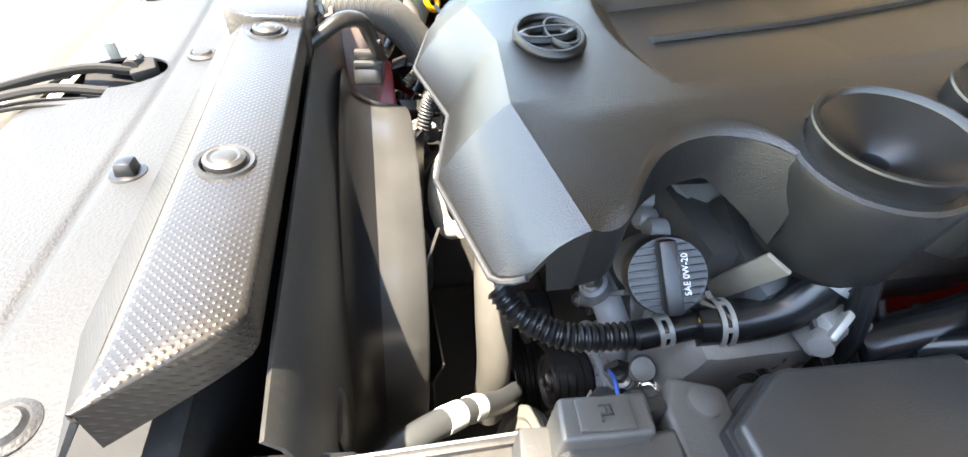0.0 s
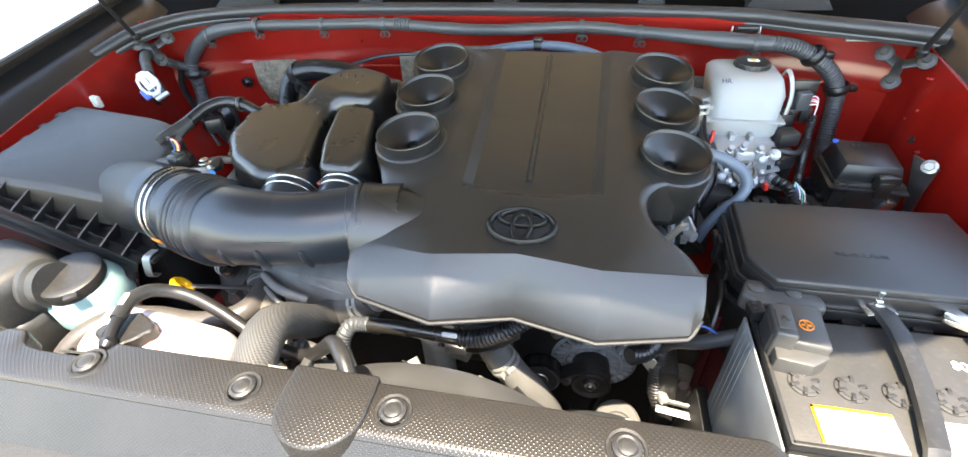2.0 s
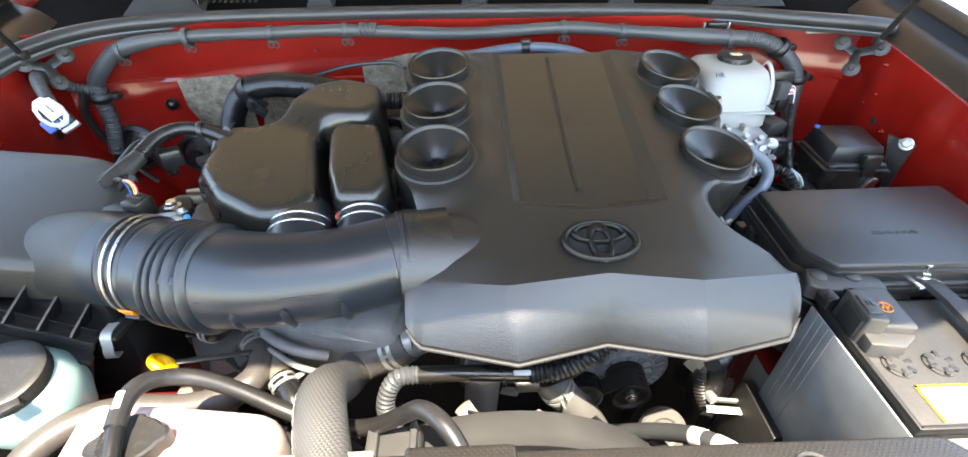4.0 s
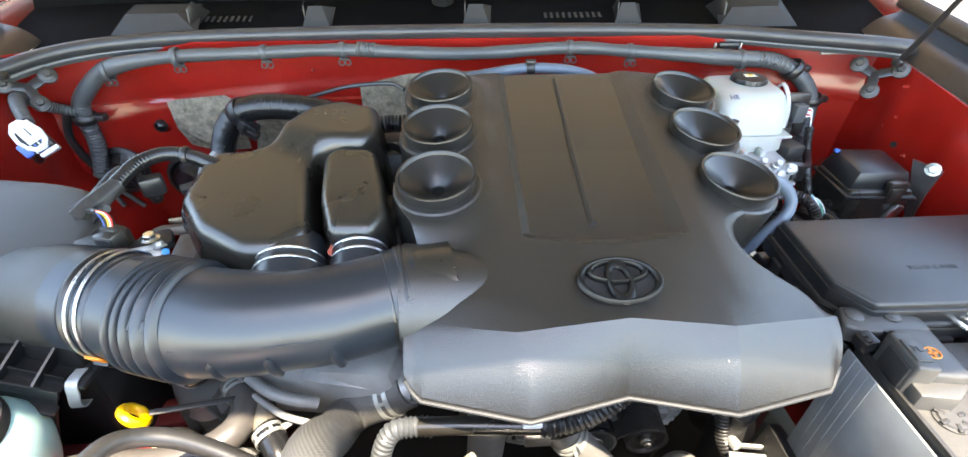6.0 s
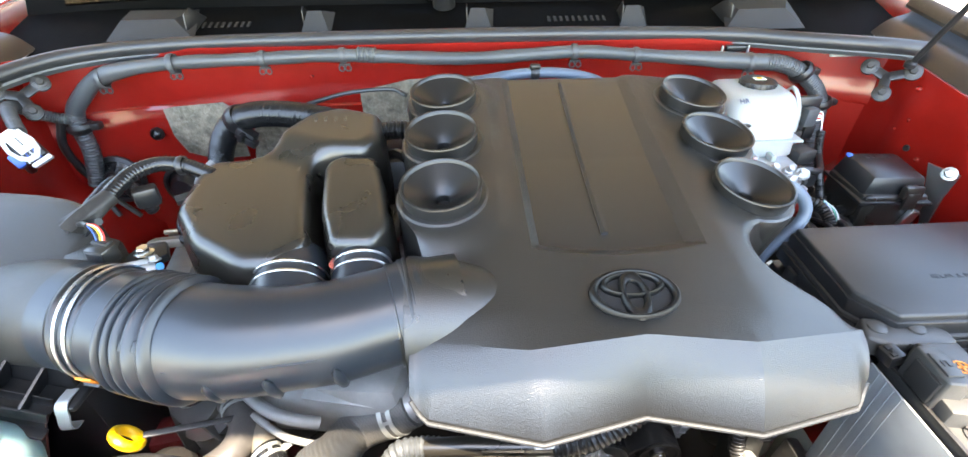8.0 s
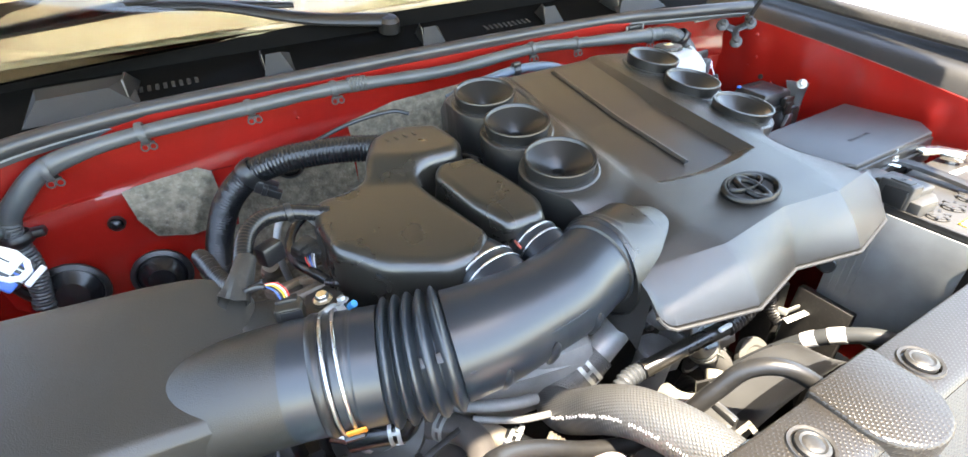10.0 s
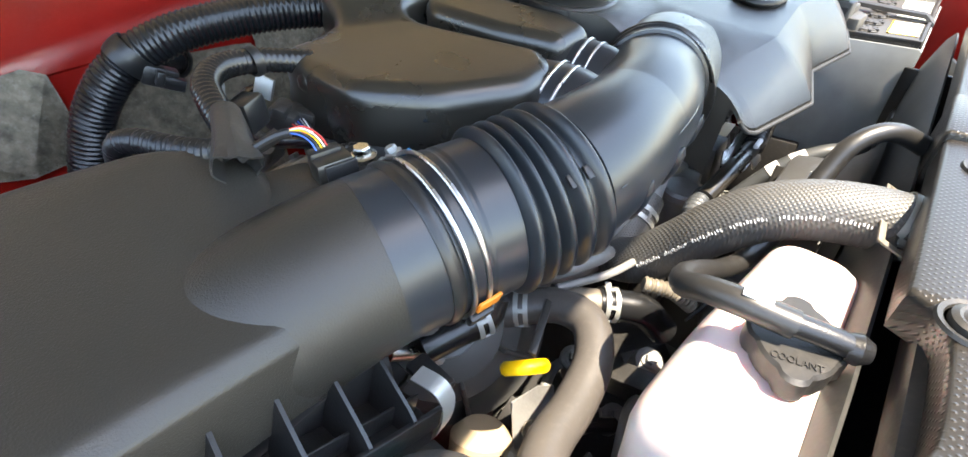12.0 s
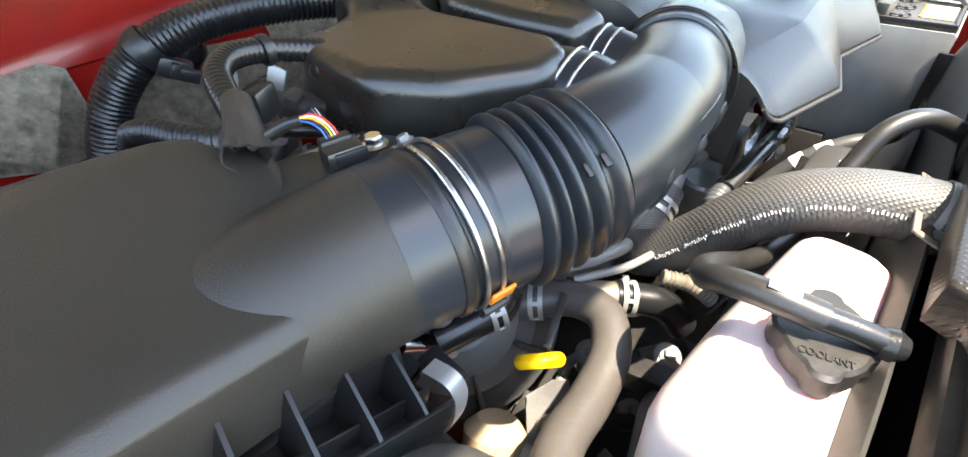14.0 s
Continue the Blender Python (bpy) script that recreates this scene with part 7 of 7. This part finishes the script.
part("label", box((-0.4755, 0.094, 0.9955), (0.007, 0.017, 0.0012), 0.0004, rot=(8, 0, 8)), WHITEP, oh, "small white label")
part("label", box((-0.222, 0.104, 0.9375), (0.017, 0.008, 0.0012), 0.0004, rot=(0, -48, 10)), WHITEP, oh, "small white label")

wb = thing("washer_reservoir", (-0.65, 0.16, 0.70), "pale green washer bottle with a large black cap and grey neck", "washer bottle")
part("tank", lathe([(0.030, -0.14), (0.046, -0.10), (0.056, -0.065), (0.054, -0.03), (0.046, -0.012), (0.042, -0.004)], (-0.673, 0.172, 0.932), 36, (0.05, -0.12, 1)), CYAN, wb)
part("cap", lathe([(0.044, -0.014), (0.0455, 0.0), (0.044, 0.007), (0.040, 0.009), (0.030, 0.0085), (0.0005, 0.010)], (-0.673, 0.169, 0.932), 40, (0.05, -0.12, 1)), BLACKD, wb, "black snap cap")
part("cap_tab", box((-0.640, 0.134, 0.930), (0.018, 0.014, 0.008), 0.002, rot=(0, 0, 45)), BLACKD, wb)
hb = thing("filler_housing", (-0.74, 0.14, 0.85), "dusty grey plastic filler housing beside the washer bottle", "housing")
part("body", box((-0.765, 0.150, 0.925), (0.115, 0.105, 0.095), 0.024, 4, rot=(0, 4, -12)), HOUSING, hb)
part("neck", lathe([(0.034, -0.02), (0.034, 0.0), (0.040, 0.004), (0.040, 0.012), (0.034, 0.016), (0.034, 0.03)], (-0.712, 0.150, 0.928), 32, (1, 0.05, 0.1)), HOUSING, hb, "ribbed round neck")
part("lower_body", box((-0.775, 0.165, 0.84), (0.14, 0.13, 0.12), 0.02, 3, rot=(0, 4, -12)), HOUSING, hb, "dusty lower half")
hl = thing("lamp_housing", (-0.86, 0.14, 0.60), "black plastic back of the headlamp housing", "lamp housing")
part("shell", box((-0.87, 0.12, 0.74), (0.22, 0.34, 0.22), 0.03, 3, rot=(0, 6, -8)), BLACKD, hl)
part("access_cap", lathe([(0.055, 0), (0.056, 0.012), (0.050, 0.018), (0.0005, 0.020)], (-0.85, 0.24, 0.80), 28, (0.1, 0.75, 0.6)), BLACK, hl, "round black access cap")
bk = thing("lamp_bracket", (-0.80, 0.02, 0.90), "grey steel lamp bracket with bolt holes at the front corner", "bracket")
part("plate", thick(grid([[(-0.97, 0.09, 0.965), (-0.86, 0.06, 0.965), (-0.74, 0.045, 0.95)], [(-0.97, 0.02, 0.96), (-0.86, -0.005, 0.962), (-0.70, -0.02, 0.955)], [(-0.95, -0.10, 0.945), (-0.84, -0.09, 0.948), (-0.70, -0.06, 0.948)]]), 0.004), SHEET, bk)
for x, y in ((-0.86, 0.03), (-0.80, -0.02), (-0.92, 0.05)):
    part("bolt", bolt((x, y, 0.968), (0, 0, 1), 0.009, 0.007), BLACKD, bk)

rh = thing("radiator_hose", (-0.28, 0.13, 0.85), "thick woven-pattern black radiator hose with white printing", "radiator hose")
RH = [(-0.280, 0.020, 0.951), (-0.285, 0.045, 0.956), (-0.297, 0.085, 0.955), (-0.307, 0.122, 0.942), (-0.313, 0.155, 0.913), (-0.315, 0.185, 0.876), (-0.318, 0.215, 0.842), (-0.314, 0.242, 0.825), (-0.296, 0.255, 0.827), (-0.265, 0.256, 0.842), (-0.235, 0.258, 0.860)]
part("hose", tube(RH, 0.0258, 28, 0.004), WOVEN, rh)
part("outlet", tube([(-0.245, 0.258, 0.855), (-0.19, 0.27, 0.875)], 0.023, 20), ALU, rh, "cast metal water outlet")
clamp(rh, (-0.258, 0.2565, 0.846), (0.85, 0, 0.45), 0.0264, 0.009)
clamp(rh, (-0.282, 0.032, 0.954), (-0.1, 1, 0.2), 0.0262, 0.008)
part("bracket", moved(join(box((0, 0.013, 0), (0.10, 0.005, 0.002), 0.0005), box((0, -0.013, 0), (0.10, 0.005, 0.002), 0.0005), *[box((x, 0, 0), (0.007, 0.026, 0.002), 0.0005) for x in (-0.047, -0.014, 0.019, 0.047)]), pose(-0.290, 0.036, 0.962, 24, 4, 3)), BRASS, rh, "pale steel hose bracket with slots")
marks = spline(RH, 0.0026)
for i, p_ in enumerate(marks):
    if 14 < i < 92 and i % 13 not in (11, 12):
        ahead_ = (marks[i + 1] - marks[i - 1]).normalized()
        side_ = Vector((-1, 0, 0.28))
        side_ = (side_ - ahead_ * side_.dot(ahead_)).normalized()
        turn_ = Matrix((ahead_.cross(side_), ahead_, side_)).transposed().to_4x4()
        part("print_mark", moved(box((0.0006 * (i % 3 - 1), 0, 0.0259), (0.0034 - 0.001 * (i % 2), 0.0007 + 0.0004 * (i % 3), 0.0004), 0.0), Matrix.Translation(p_) @ turn_), WHITEP, rh)

lh = thing("lower_hose", (-0.45, 0.22, 0.80), "smooth grey-black heater hose bending down with steel clamps", "hose")
part("hose", tube([(-0.470, 0.290, 0.838), (-0.452, 0.272, 0.842), (-0.435, 0.245, 0.847), (-0.437, 0.212, 0.849), (-0.468, 0.188, 0.846), (-0.515, 0.178, 0.846), (-0.565, 0.172, 0.856), (-0.610, 0.150, 0.868), (-0.640, 0.118, 0.866), (-0.66, 0.085, 0.845), (-0.67, 0.05, 0.80)], 0.0175, 20), HOSEG, lh)
clamp(lh, (-0.455, 0.2755, 0.8415), (0.5, -0.8, 0.1), 0.0182, 0.007)
part("stub", tube([(-0.50, 0.315, 0.835), (-0.466, 0.285, 0.839)], 0.0155, 16), ALU, lh, "cast stub")
lh2 = thing("bypass_hose", (-0.40, 0.24, 0.82), "short black hose with steel clamps below the intake hose", "hose")
part("hose", tube([(-0.405, 0.220, 0.842), (-0.390, 0.203, 0.838), (-0.375, 0.183, 0.830), (-0.36, 0.165, 0.80)], 0.0160, 16), RUBBER, lh2)
part("stub", tube([(-0.432, 0.262, 0.836), (-0.418, 0.243, 0.842), (-0.402, 0.217, 0.842)], 0.0140, 16), BRASS, lh2, "beige metal stub")
part("pipe", tube([(-0.435, 0.275, 0.868), (-0.405, 0.252, 0.872), (-0.375, 0.240, 0.870), (-0.345, 0.243, 0.855)], 0.0075, 12), ALUD, lh2, "dull metal pipe")
part("pipe", tube([(-0.425, 0.255, 0.858), (-0.38, 0.225, 0.860), (-0.335, 0.215, 0.852)], 0.0042, 12), ALUD, lh2, "dull metal pipe")
part("pipe", tube([(-0.36, 0.195, 0.850), (-0.345, 0.170, 0.842), (-0.335, 0.15, 0.825)], ribbed(0.0085, 0.0018, 0.005), 12, 0.0014), BRASS, lh2, "ribbed metal pipe")
clamp(lh2, (-0.398, 0.2115, 0.8405), (0.6, -0.75, -0.15), 0.0166, 0.007)
part("hose", tube([(-0.56, 0.305, 0.862), (-0.53, 0.292, 0.867), (-0.505, 0.281, 0.871), (-0.492, 0.282, 0.885)], 0.0165, 16), RUBBER, lh2)
clamp(lh2, (-0.510, 0.283, 0.8705), (0.9, -0.4, 0.1), 0.0172, 0.007)
ds = thing("dipstick", (-0.536, 0.213, 0.80), "yellow oil dipstick loop on its grey tube", "dipstick")
DQ = Matrix.Translation((-0.536, 0.213, 0.888)) @ Vector((0.58, 0.57, 0.57)).to_track_quat("Z", "Y").to_matrix().to_4x4()
part("handle", moved(ring((0, 0, 0), (0, 0, 1), 0.0145, 0.0052, 32, 0.0058), DQ), YELLOW, ds, "yellow plastic loop")
part("blade", box((-0.470, 0.240, 0.868), (0.12, 0.007, 0.003), 0.001, rot=(20, 18, 24)), BLACKD, ds, "flat grey steel tube")
ts = thing("transmission_pipe", (-0.55, 0.25, 0.68), "beige duct and dark red frame rail below the filter box", "duct")
part("duct", tube([(-0.545, 0.254, 0.772), (-0.555, 0.249, 0.755), (-0.575, 0.24, 0.715), (-0.58, 0.24, 0.66)], lambda s_, t_: 0.030 * min(1.0, 0.35 + s_ / 0.018) ** 0.5, 22, 0.003), DUCT, ts)
part("rail", box((-0.60, 0.32, 0.66), (0.30, 0.05, 0.16), 0.01, rot=(0, 0, 10)), REDDARK, ts, "dark red rail")
part("rail", box((-0.66, 0.235, 0.70), (0.22, 0.03, 0.16), 0.008, rot=(0, 6, 4)), REDDARK, ts, "dark red rail")
part("elbow", tube([(-0.580, 0.328, 0.856), (-0.558, 0.318, 0.843), (-0.541, 0.310, 0.827), (-0.530, 0.303, 0.80), (-0.528, 0.30, 0.77)], 0.0085, 14), STEEL, ts, "grey metal elbow")
part("elbow_sleeve", tube([(-0.553, 0.3155, 0.8385), (-0.537, 0.3075, 0.820)], 0.0105, 14), ALU, ts, "swaged sleeve")
part("shield", thick(grid([[(-0.525, 0.235, 0.80), (-0.50, 0.222, 0.81), (-0.485, 0.215, 0.80)], [(-0.535, 0.225, 0.765), (-0.51, 0.212, 0.77), (-0.495, 0.205, 0.765)], [(-0.545, 0.215, 0.72), (-0.52, 0.205, 0.72), (-0.505, 0.20, 0.72)]]), 0.002), ALU, ts, "bent heat shield")
part("shield_bolt", bolt((-0.522, 0.215, 0.773), (-0.3, -0.8, 0.5), 0.006, 0.006), BRASS, ts, "dull brass-coloured bolt")
# castings below the intake hose
ec = thing("engine_side_castings", (-0.38, 0.40, 0.70), "dusty cast housings and brackets beside the engine", "engine casting")
part("case", box((-0.33, 0.36, 0.84), (0.22, 0.20, 0.10), 0.02, rot=(0, -8, -12)), ALUD, ec)
part("case", box((-0.48, 0.43, 0.90), (0.20, 0.14, 0.10), 0.02, rot=(0, 6, 10)), ALUD, ec)
part("bell", lathe([(0.012, 0.062), (0.028, 0.062), (0.030, 0.055), (0.055, 0.052), (0.057, 0.045), (0.075, 0.040), (0.078, 0.030), (0.10, 0.010), (0.108, 0.008), (0.108, -0.05), (0.11, -0.10)], (-0.50, 0.345, 0.815), 40, (-0.45, -0.6, 0.65)), SHROUD, ec, "domed grey casting")
for k in range(7):
    part("bell_rib", moved(box((0.075, 0, 0.028), (0.06, 0.005, 0.03), 0.002, rot=(0, 38, 0)), Matrix.Translation((-0.50, 0.345, 0.815)) @ Vector((-0.45, -0.6, 0.65)).to_track_quat("Z", "Y").to_matrix().to_4x4() @ pose(0, 0, 0, 0, 0, 20 + 51 * k)), HOUSING, ec)
part("undertray", box((-0.40, 0.16, 0.53), (0.50, 0.30, 0.02), 0.004), BLACKD, ec, "dirty black tray below the hoses")
part("plate", box((-0.31, 0.285, 0.885), (0.10, 0.07, 0.006), 0.002, rot=(18, 5, -8)), ALUD, ec)
part("bracket", prism([(-0.566, 0.352), (-0.540, 0.338), (-0.516, 0.366), (-0.530, 0.392), (-0.556, 0.386)], 1.010, 1.020, 0.003, 2), BLACK, ec, "black bolted bracket")
part("bolt", join(lathe([(0.0105, 0), (0.010, 0.002), (0.008, 0.003)], (-0.540, 0.364, 1.020), 20), bolt((-0.540, 0.364, 1.022), (0, 0, 1), 0.0072, 0.008)), CHROME, ec, "bright flanged bolt")
part("strap", tube([(-0.566, 0.336, 1.022), (-0.552, 0.338, 1.024), (-0.540, 0.344, 1.023), (-0.530, 0.352, 1.019)], 0.0034, 8, 0.003, flat=0.5), PALE, ec, "pale strap")
tq = Matrix.Translation((-0.545, 0.475, 0.968)) @ pose(0, 0, 0, -26, 4, 14)
tan_ = part("tan_plate", moved(join(box((0.020, 0, 0), (0.050, 0.135, 0.012), 0.003), box((-0.022, 0.040, 0), (0.040, 0.055, 0.012), 0.003), box((-0.022, -0.052, 0), (0.040, 0.030, 0.012), 0.003)), tq), BRASS, ec, "dusty beige cast plate with a square opening")
part("bar", moved(box((-0.020, 0.006, 0.007), (0.046, 0.008, 0.007), 0.002, rot=(0, 0, 12)), tq), TANCAST, tan_, "pale cast bar")
part("bar", moved(box((-0.004, -0.014, 0.007), (0.007, 0.040, 0.007), 0.002, rot=(0, 0, 8)), tq), TANCAST, tan_, "pale cast bar")
for u_, v_ in ((0.018, -0.046), (0.030, 0.030), (-0.028, 0.050)):
    part("bolt", bolt(tq @ Vector((u_, v_, 0.006)), tq.to_3x3() @ Vector((0, 0, 1)), 0.0058, 0.006), ZINCD, tan_)
part("plug", join(box((-0.535, 0.478, 1.020), (0.030, 0.026, 0.020), 0.004, rot=(20, 0, 35)), box((-0.541, 0.470, 1.030), (0.018, 0.012, 0.010), 0.002, rot=(20, 0, 35)), box((-0.524, 0.466, 1.018), (0.012, 0.018, 0.014), 0.003, rot=(20, 0, 35))), BLACKD, ec, "black plug")
for i in range(6):
    part("wire", tube([(-0.540 + i * 0.0030, 0.464, 1.020), (-0.540 + i * 0.0022, 0.452, 1.018), (-0.537 + i * 0.001, 0.440, 1.010), (-0.532, 0.425, 0.998)], 0.0007, 6, 0.004), (REDW, GREYP, BLUEW, GREYP, WHITEP, BLACK)[i], ec)
part("hose", tube([(-0.485, 0.605, 1.000), (-0.520, 0.582, 1.008), (-0.545, 0.550, 1.004), (-0.553, 0.510, 0.998), (-0.548, 0.470, 1.004), (-0.536, 0.438, 1.008), (-0.520, 0.415, 0.998)], 0.0066, 12), RUBBER, ec, "thin looping hose")
part("pale_pipe", tube([(-0.566, 0.555, 0.93), (-0.568, 0.548, 0.985), (-0.560, 0.552, 1.015), (-0.545, 0.575, 1.030)], 0.0050, 10), ALUD, ec, "dull metal pipe")
part("tab", box((-0.510, 0.560, 1.018), (0.004, 0.020, 0.022), 0.001, rot=(20, 15, 30)), PALE, ec, "bright steel tab")
part("small_loom", tube([(-0.528, 0.418, 1.004), (-0.516, 0.404, 1.006), (-0.504, 0.400, 0.995)], ribbed(0.0048, 0.0010, 0.0036), 10, 0.0009), BLACK, ec)
part("blue_cap", lathe([(0.0042, 0), (0.0042, 0.010), (0.0004, 0.011)], (-0.517, 0.346, 1.014), 12, (0.5, -0.5, 0.7)), mat("bright_blue_plastic", (0.02, 0.30, 0.65), 0.4, bump=0), ec, "bright blue cap")
random.seed(11)
for i in range(16):
    x, y, z = random.uniform(-0.60, -0.30), random.uniform(0.30, 0.62), random.uniform(0.86, 0.92)
    part("boss", join(lathe([(0.014, 0), (0.012, 0.018), (0.0004, 0.02)], (x, y, z), 14, (random.uniform(-0.4, 0.4), -0.5, 0.8)), box((x + 0.01, y, z - 0.005), (0.05, 0.012, 0.02), 0.004, rot=(0, 0, random.uniform(-60, 60)))), ALUD if i % 3 else BRASS, ec)
lm = thing("front_harness", (-0.1, 0.19, 0.86), "black loom with pale bracket crossing behind the fan", "wiring")
part("pipe", tube([(-0.215, 0.195, 0.874), (-0.17, 0.190, 0.882), (-0.11, 0.188, 0.881), (-0.075, 0.187, 0.88)], 0.0105, 14), GLOSSY, lm)
part("loom", tube([(-0.08, 0.187, 0.88), (-0.045, 0.188, 0.886), (-0.01, 0.192, 0.905), (0.02, 0.20, 0.93)], ribbed(0.0135, 0.0026, 0.006), 14, 0.0013), BLACK, lm, "corrugated loom")
part("shield", thick(grid([[(-0.112, 0.185, 0.858), (-0.085, 0.184, 0.852), (-0.056, 0.186, 0.850), (-0.02, 0.190, 0.866), (0.005, 0.196, 0.884)], [(-0.110, 0.212, 0.860), (-0.085, 0.212, 0.854), (-0.056, 0.214, 0.852), (-0.02, 0.216, 0.868), (0.005, 0.220, 0.886)], [(-0.110, 0.214, 0.880), (-0.085, 0.214, 0.872), (-0.056, 0.216, 0.866), (-0.02, 0.218, 0.880), (0.005, 0.222, 0.895)]]), 0.002), STEEL, lm, "pale folded steel shield")
part("shield_tab", box((-0.083, 0.1775, 0.868), (0.030, 0.003, 0.016), 0.001, rot=(-20, 0, 0)), STEEL, lm)
part("white_clip", box((-0.09, 0.18, 0.893), (0.022, 0.006, 0.006), 0.002), WHITEP, lm)
part("white_loom", tube([(-0.255, 0.17, 0.79), (-0.262, 0.18, 0.835), (-0.248, 0.195, 0.865), (-0.222, 0.198, 0.87), (-0.20, 0.198, 0.868)], ribbed(0.0125, 0.0025, 0.0058), 14, 0.0013), HARN, lm, "pale corrugated loom")
part("water_neck", lathe([(0.026, -0.10), (0.026, 0.012), (0.028, 0.014), (0.028, 0.022), (0.024, 0.026), (0.0004, 0.027)], (-0.135, 0.245, 0.800), 32, (0.05, -0.1, 1)), ALU, lm, "blue-grey cast water neck")
part("block", box((-0.088, 0.255, 0.790), (0.030, 0.04, 0.07), 0.004, rot=(0, 20, 0)), ALUD, lm, "grey cast bracket")
part("block", box((-0.050, 0.275, 0.770), (0.055, 0.03, 0.05), 0.006, rot=(0, -25, 0)), BLACKD, lm, "black cast bracket")
part("block", box((-0.06, 0.245, 0.835), (0.05, 0.04, 0.06), 0.006), HARN, lm, "grey connector block")
bh2 = thing("water_hose", (0.0, 0.225, 0.66), "thick pale dusty rubber hose running down behind the fan", "hose")
part("hose", tube([(-0.052, 0.250, 0.800), (-0.036, 0.243, 0.778), (-0.006, 0.237, 0.735), (0.030, 0.237, 0.680), (0.058, 0.242, 0.60), (0.065, 0.245, 0.48)], 0.0245, 20), PALEHOSE, bh2)
clamp(bh2, (-0.028, 0.241, 0.766), (0.5, -0.1, -0.75), 0.0252, 0.009, turn=150)
part("inlet", tube([(-0.10, 0.30, 0.845), (-0.050, 0.249, 0.797)], 0.022, 16), ALU, bh2)
part("white_pipe", tube([(-0.165, 0.195, 0.80), (-0.15, 0.183, 0.785), (-0.12, 0.176, 0.765), (-0.09, 0.178, 0.752), (-0.065, 0.186, 0.752), (-0.05, 0.20, 0.765)], 0.0125, 14), CREAM, bh2, "cream plastic pipe")

# rear of the engine between cover and filter side
rm = thing("rear_manifold", (-0.30, 0.62, 0.75), "black castings and hoses between resonators and bulkhead", "engine casting")
part("casting", box((-0.315, 0.50, 0.90), (0.15, 0.34, 0.12), 0.03, taper=(0.8, 0.9)), BLACKD, rm)
part("casting", box((-0.30, 0.66, 0.93), (0.18, 0.14, 0.16), 0.03, taper=(0.8, 0.8)), BLACKD, rm)
part("loom", tube([(-0.33, 0.655, 1.03), (-0.285, 0.66, 1.035), (-0.235, 0.66, 1.03), (-0.20, 0.655, 1.01)], ribbed(0.016, 0.0026, 0.006), 16, 0.0015), BLACK, rm, "corrugated black loom")
part("hose", tube([(-0.285, 0.60, 1.02), (-0.265, 0.575, 1.035), (-0.245, 0.55, 1.03), (-0.24, 0.52, 1.0)], 0.008, 12), RUBBER, rm)
part("plug", box((-0.268, 0.47, 0.985), (0.024, 0.05, 0.026), 0.005, rot=(0, 0, 15)), BLACK, rm)
part("tape", tube([(-0.262, 0.50, 0.985), (-0.255, 0.46, 1.0), (-0.262, 0.42, 0.99), (-0.258, 0.39, 0.96)], 0.009, 10), BLACKD, rm)
part("bracket", box((-0.262, 0.44, 0.965), (0.03, 0.06, 0.004), 0.001, rot=(0, 10, 10)), ALU, rm, "small steel bracket")
part("bolt", bolt((-0.262, 0.445, 0.968), (0, 0, 1), 0.006, 0.007), STEEL, rm)
random.seed(44)
dc = thing("dark_bracketry", (-0.42, 0.17, 0.55), "dark brackets, bolts and small pipes below the hoses", "brackets")
for i in range(26):
    x, y, z = random.uniform(-0.56, -0.31), random.uniform(0.14, 0.26), random.uniform(0.66, 0.77)
    turn = (random.uniform(-30, 30), random.uniform(-30, 30), random.uniform(0, 180))
    if i % 3 == 0:
        part("bracket", join(box((x, y, z), (0.07, 0.03, 0.004), 0.001, rot=turn), box((x, y, z - 0.02), (0.05, 0.004, 0.04), 0.001, rot=turn)), BLACKD, dc)
    elif i % 3 == 1:
        part("pipe", tube([(x - 0.06, y, z), (x, y + 0.015, z + 0.02), (x + 0.05, y - 0.01, z - 0.01)], random.uniform(0.004, 0.009), 10), BLACKD if i % 2 else ALUD, dc)
    else:
        part("bolt", join(lathe([(0.016, -0.03), (0.016, -0.002), (0.013, 0)], (x, y, z), 14, (random.uniform(-0.5, 0.2), -0.3, 0.8)), bolt((x, y, z), (-0.2, -0.3, 0.8), 0.007, 0.008)), ALUD, dc)
ia = thing("idler_cover", (0.169, 0.25, 0.57), "pale dusty round cover before the drive belt", "cover")
part("disc", lathe([(0.040, -0.012), (0.041, 0.0), (0.038, 0.004), (0.026, 0.005), (0.022, 0.002), (0.0005, 0.002)], (0.169, 0.250, 0.612), 32, (0, -0.8, 0.6)), PALEHOSE, ia)
part("bolt", bolt((0.169, 0.2495, 0.614), (0, -0.8, 0.6), 0.008, 0.008), BLACKD, ia)
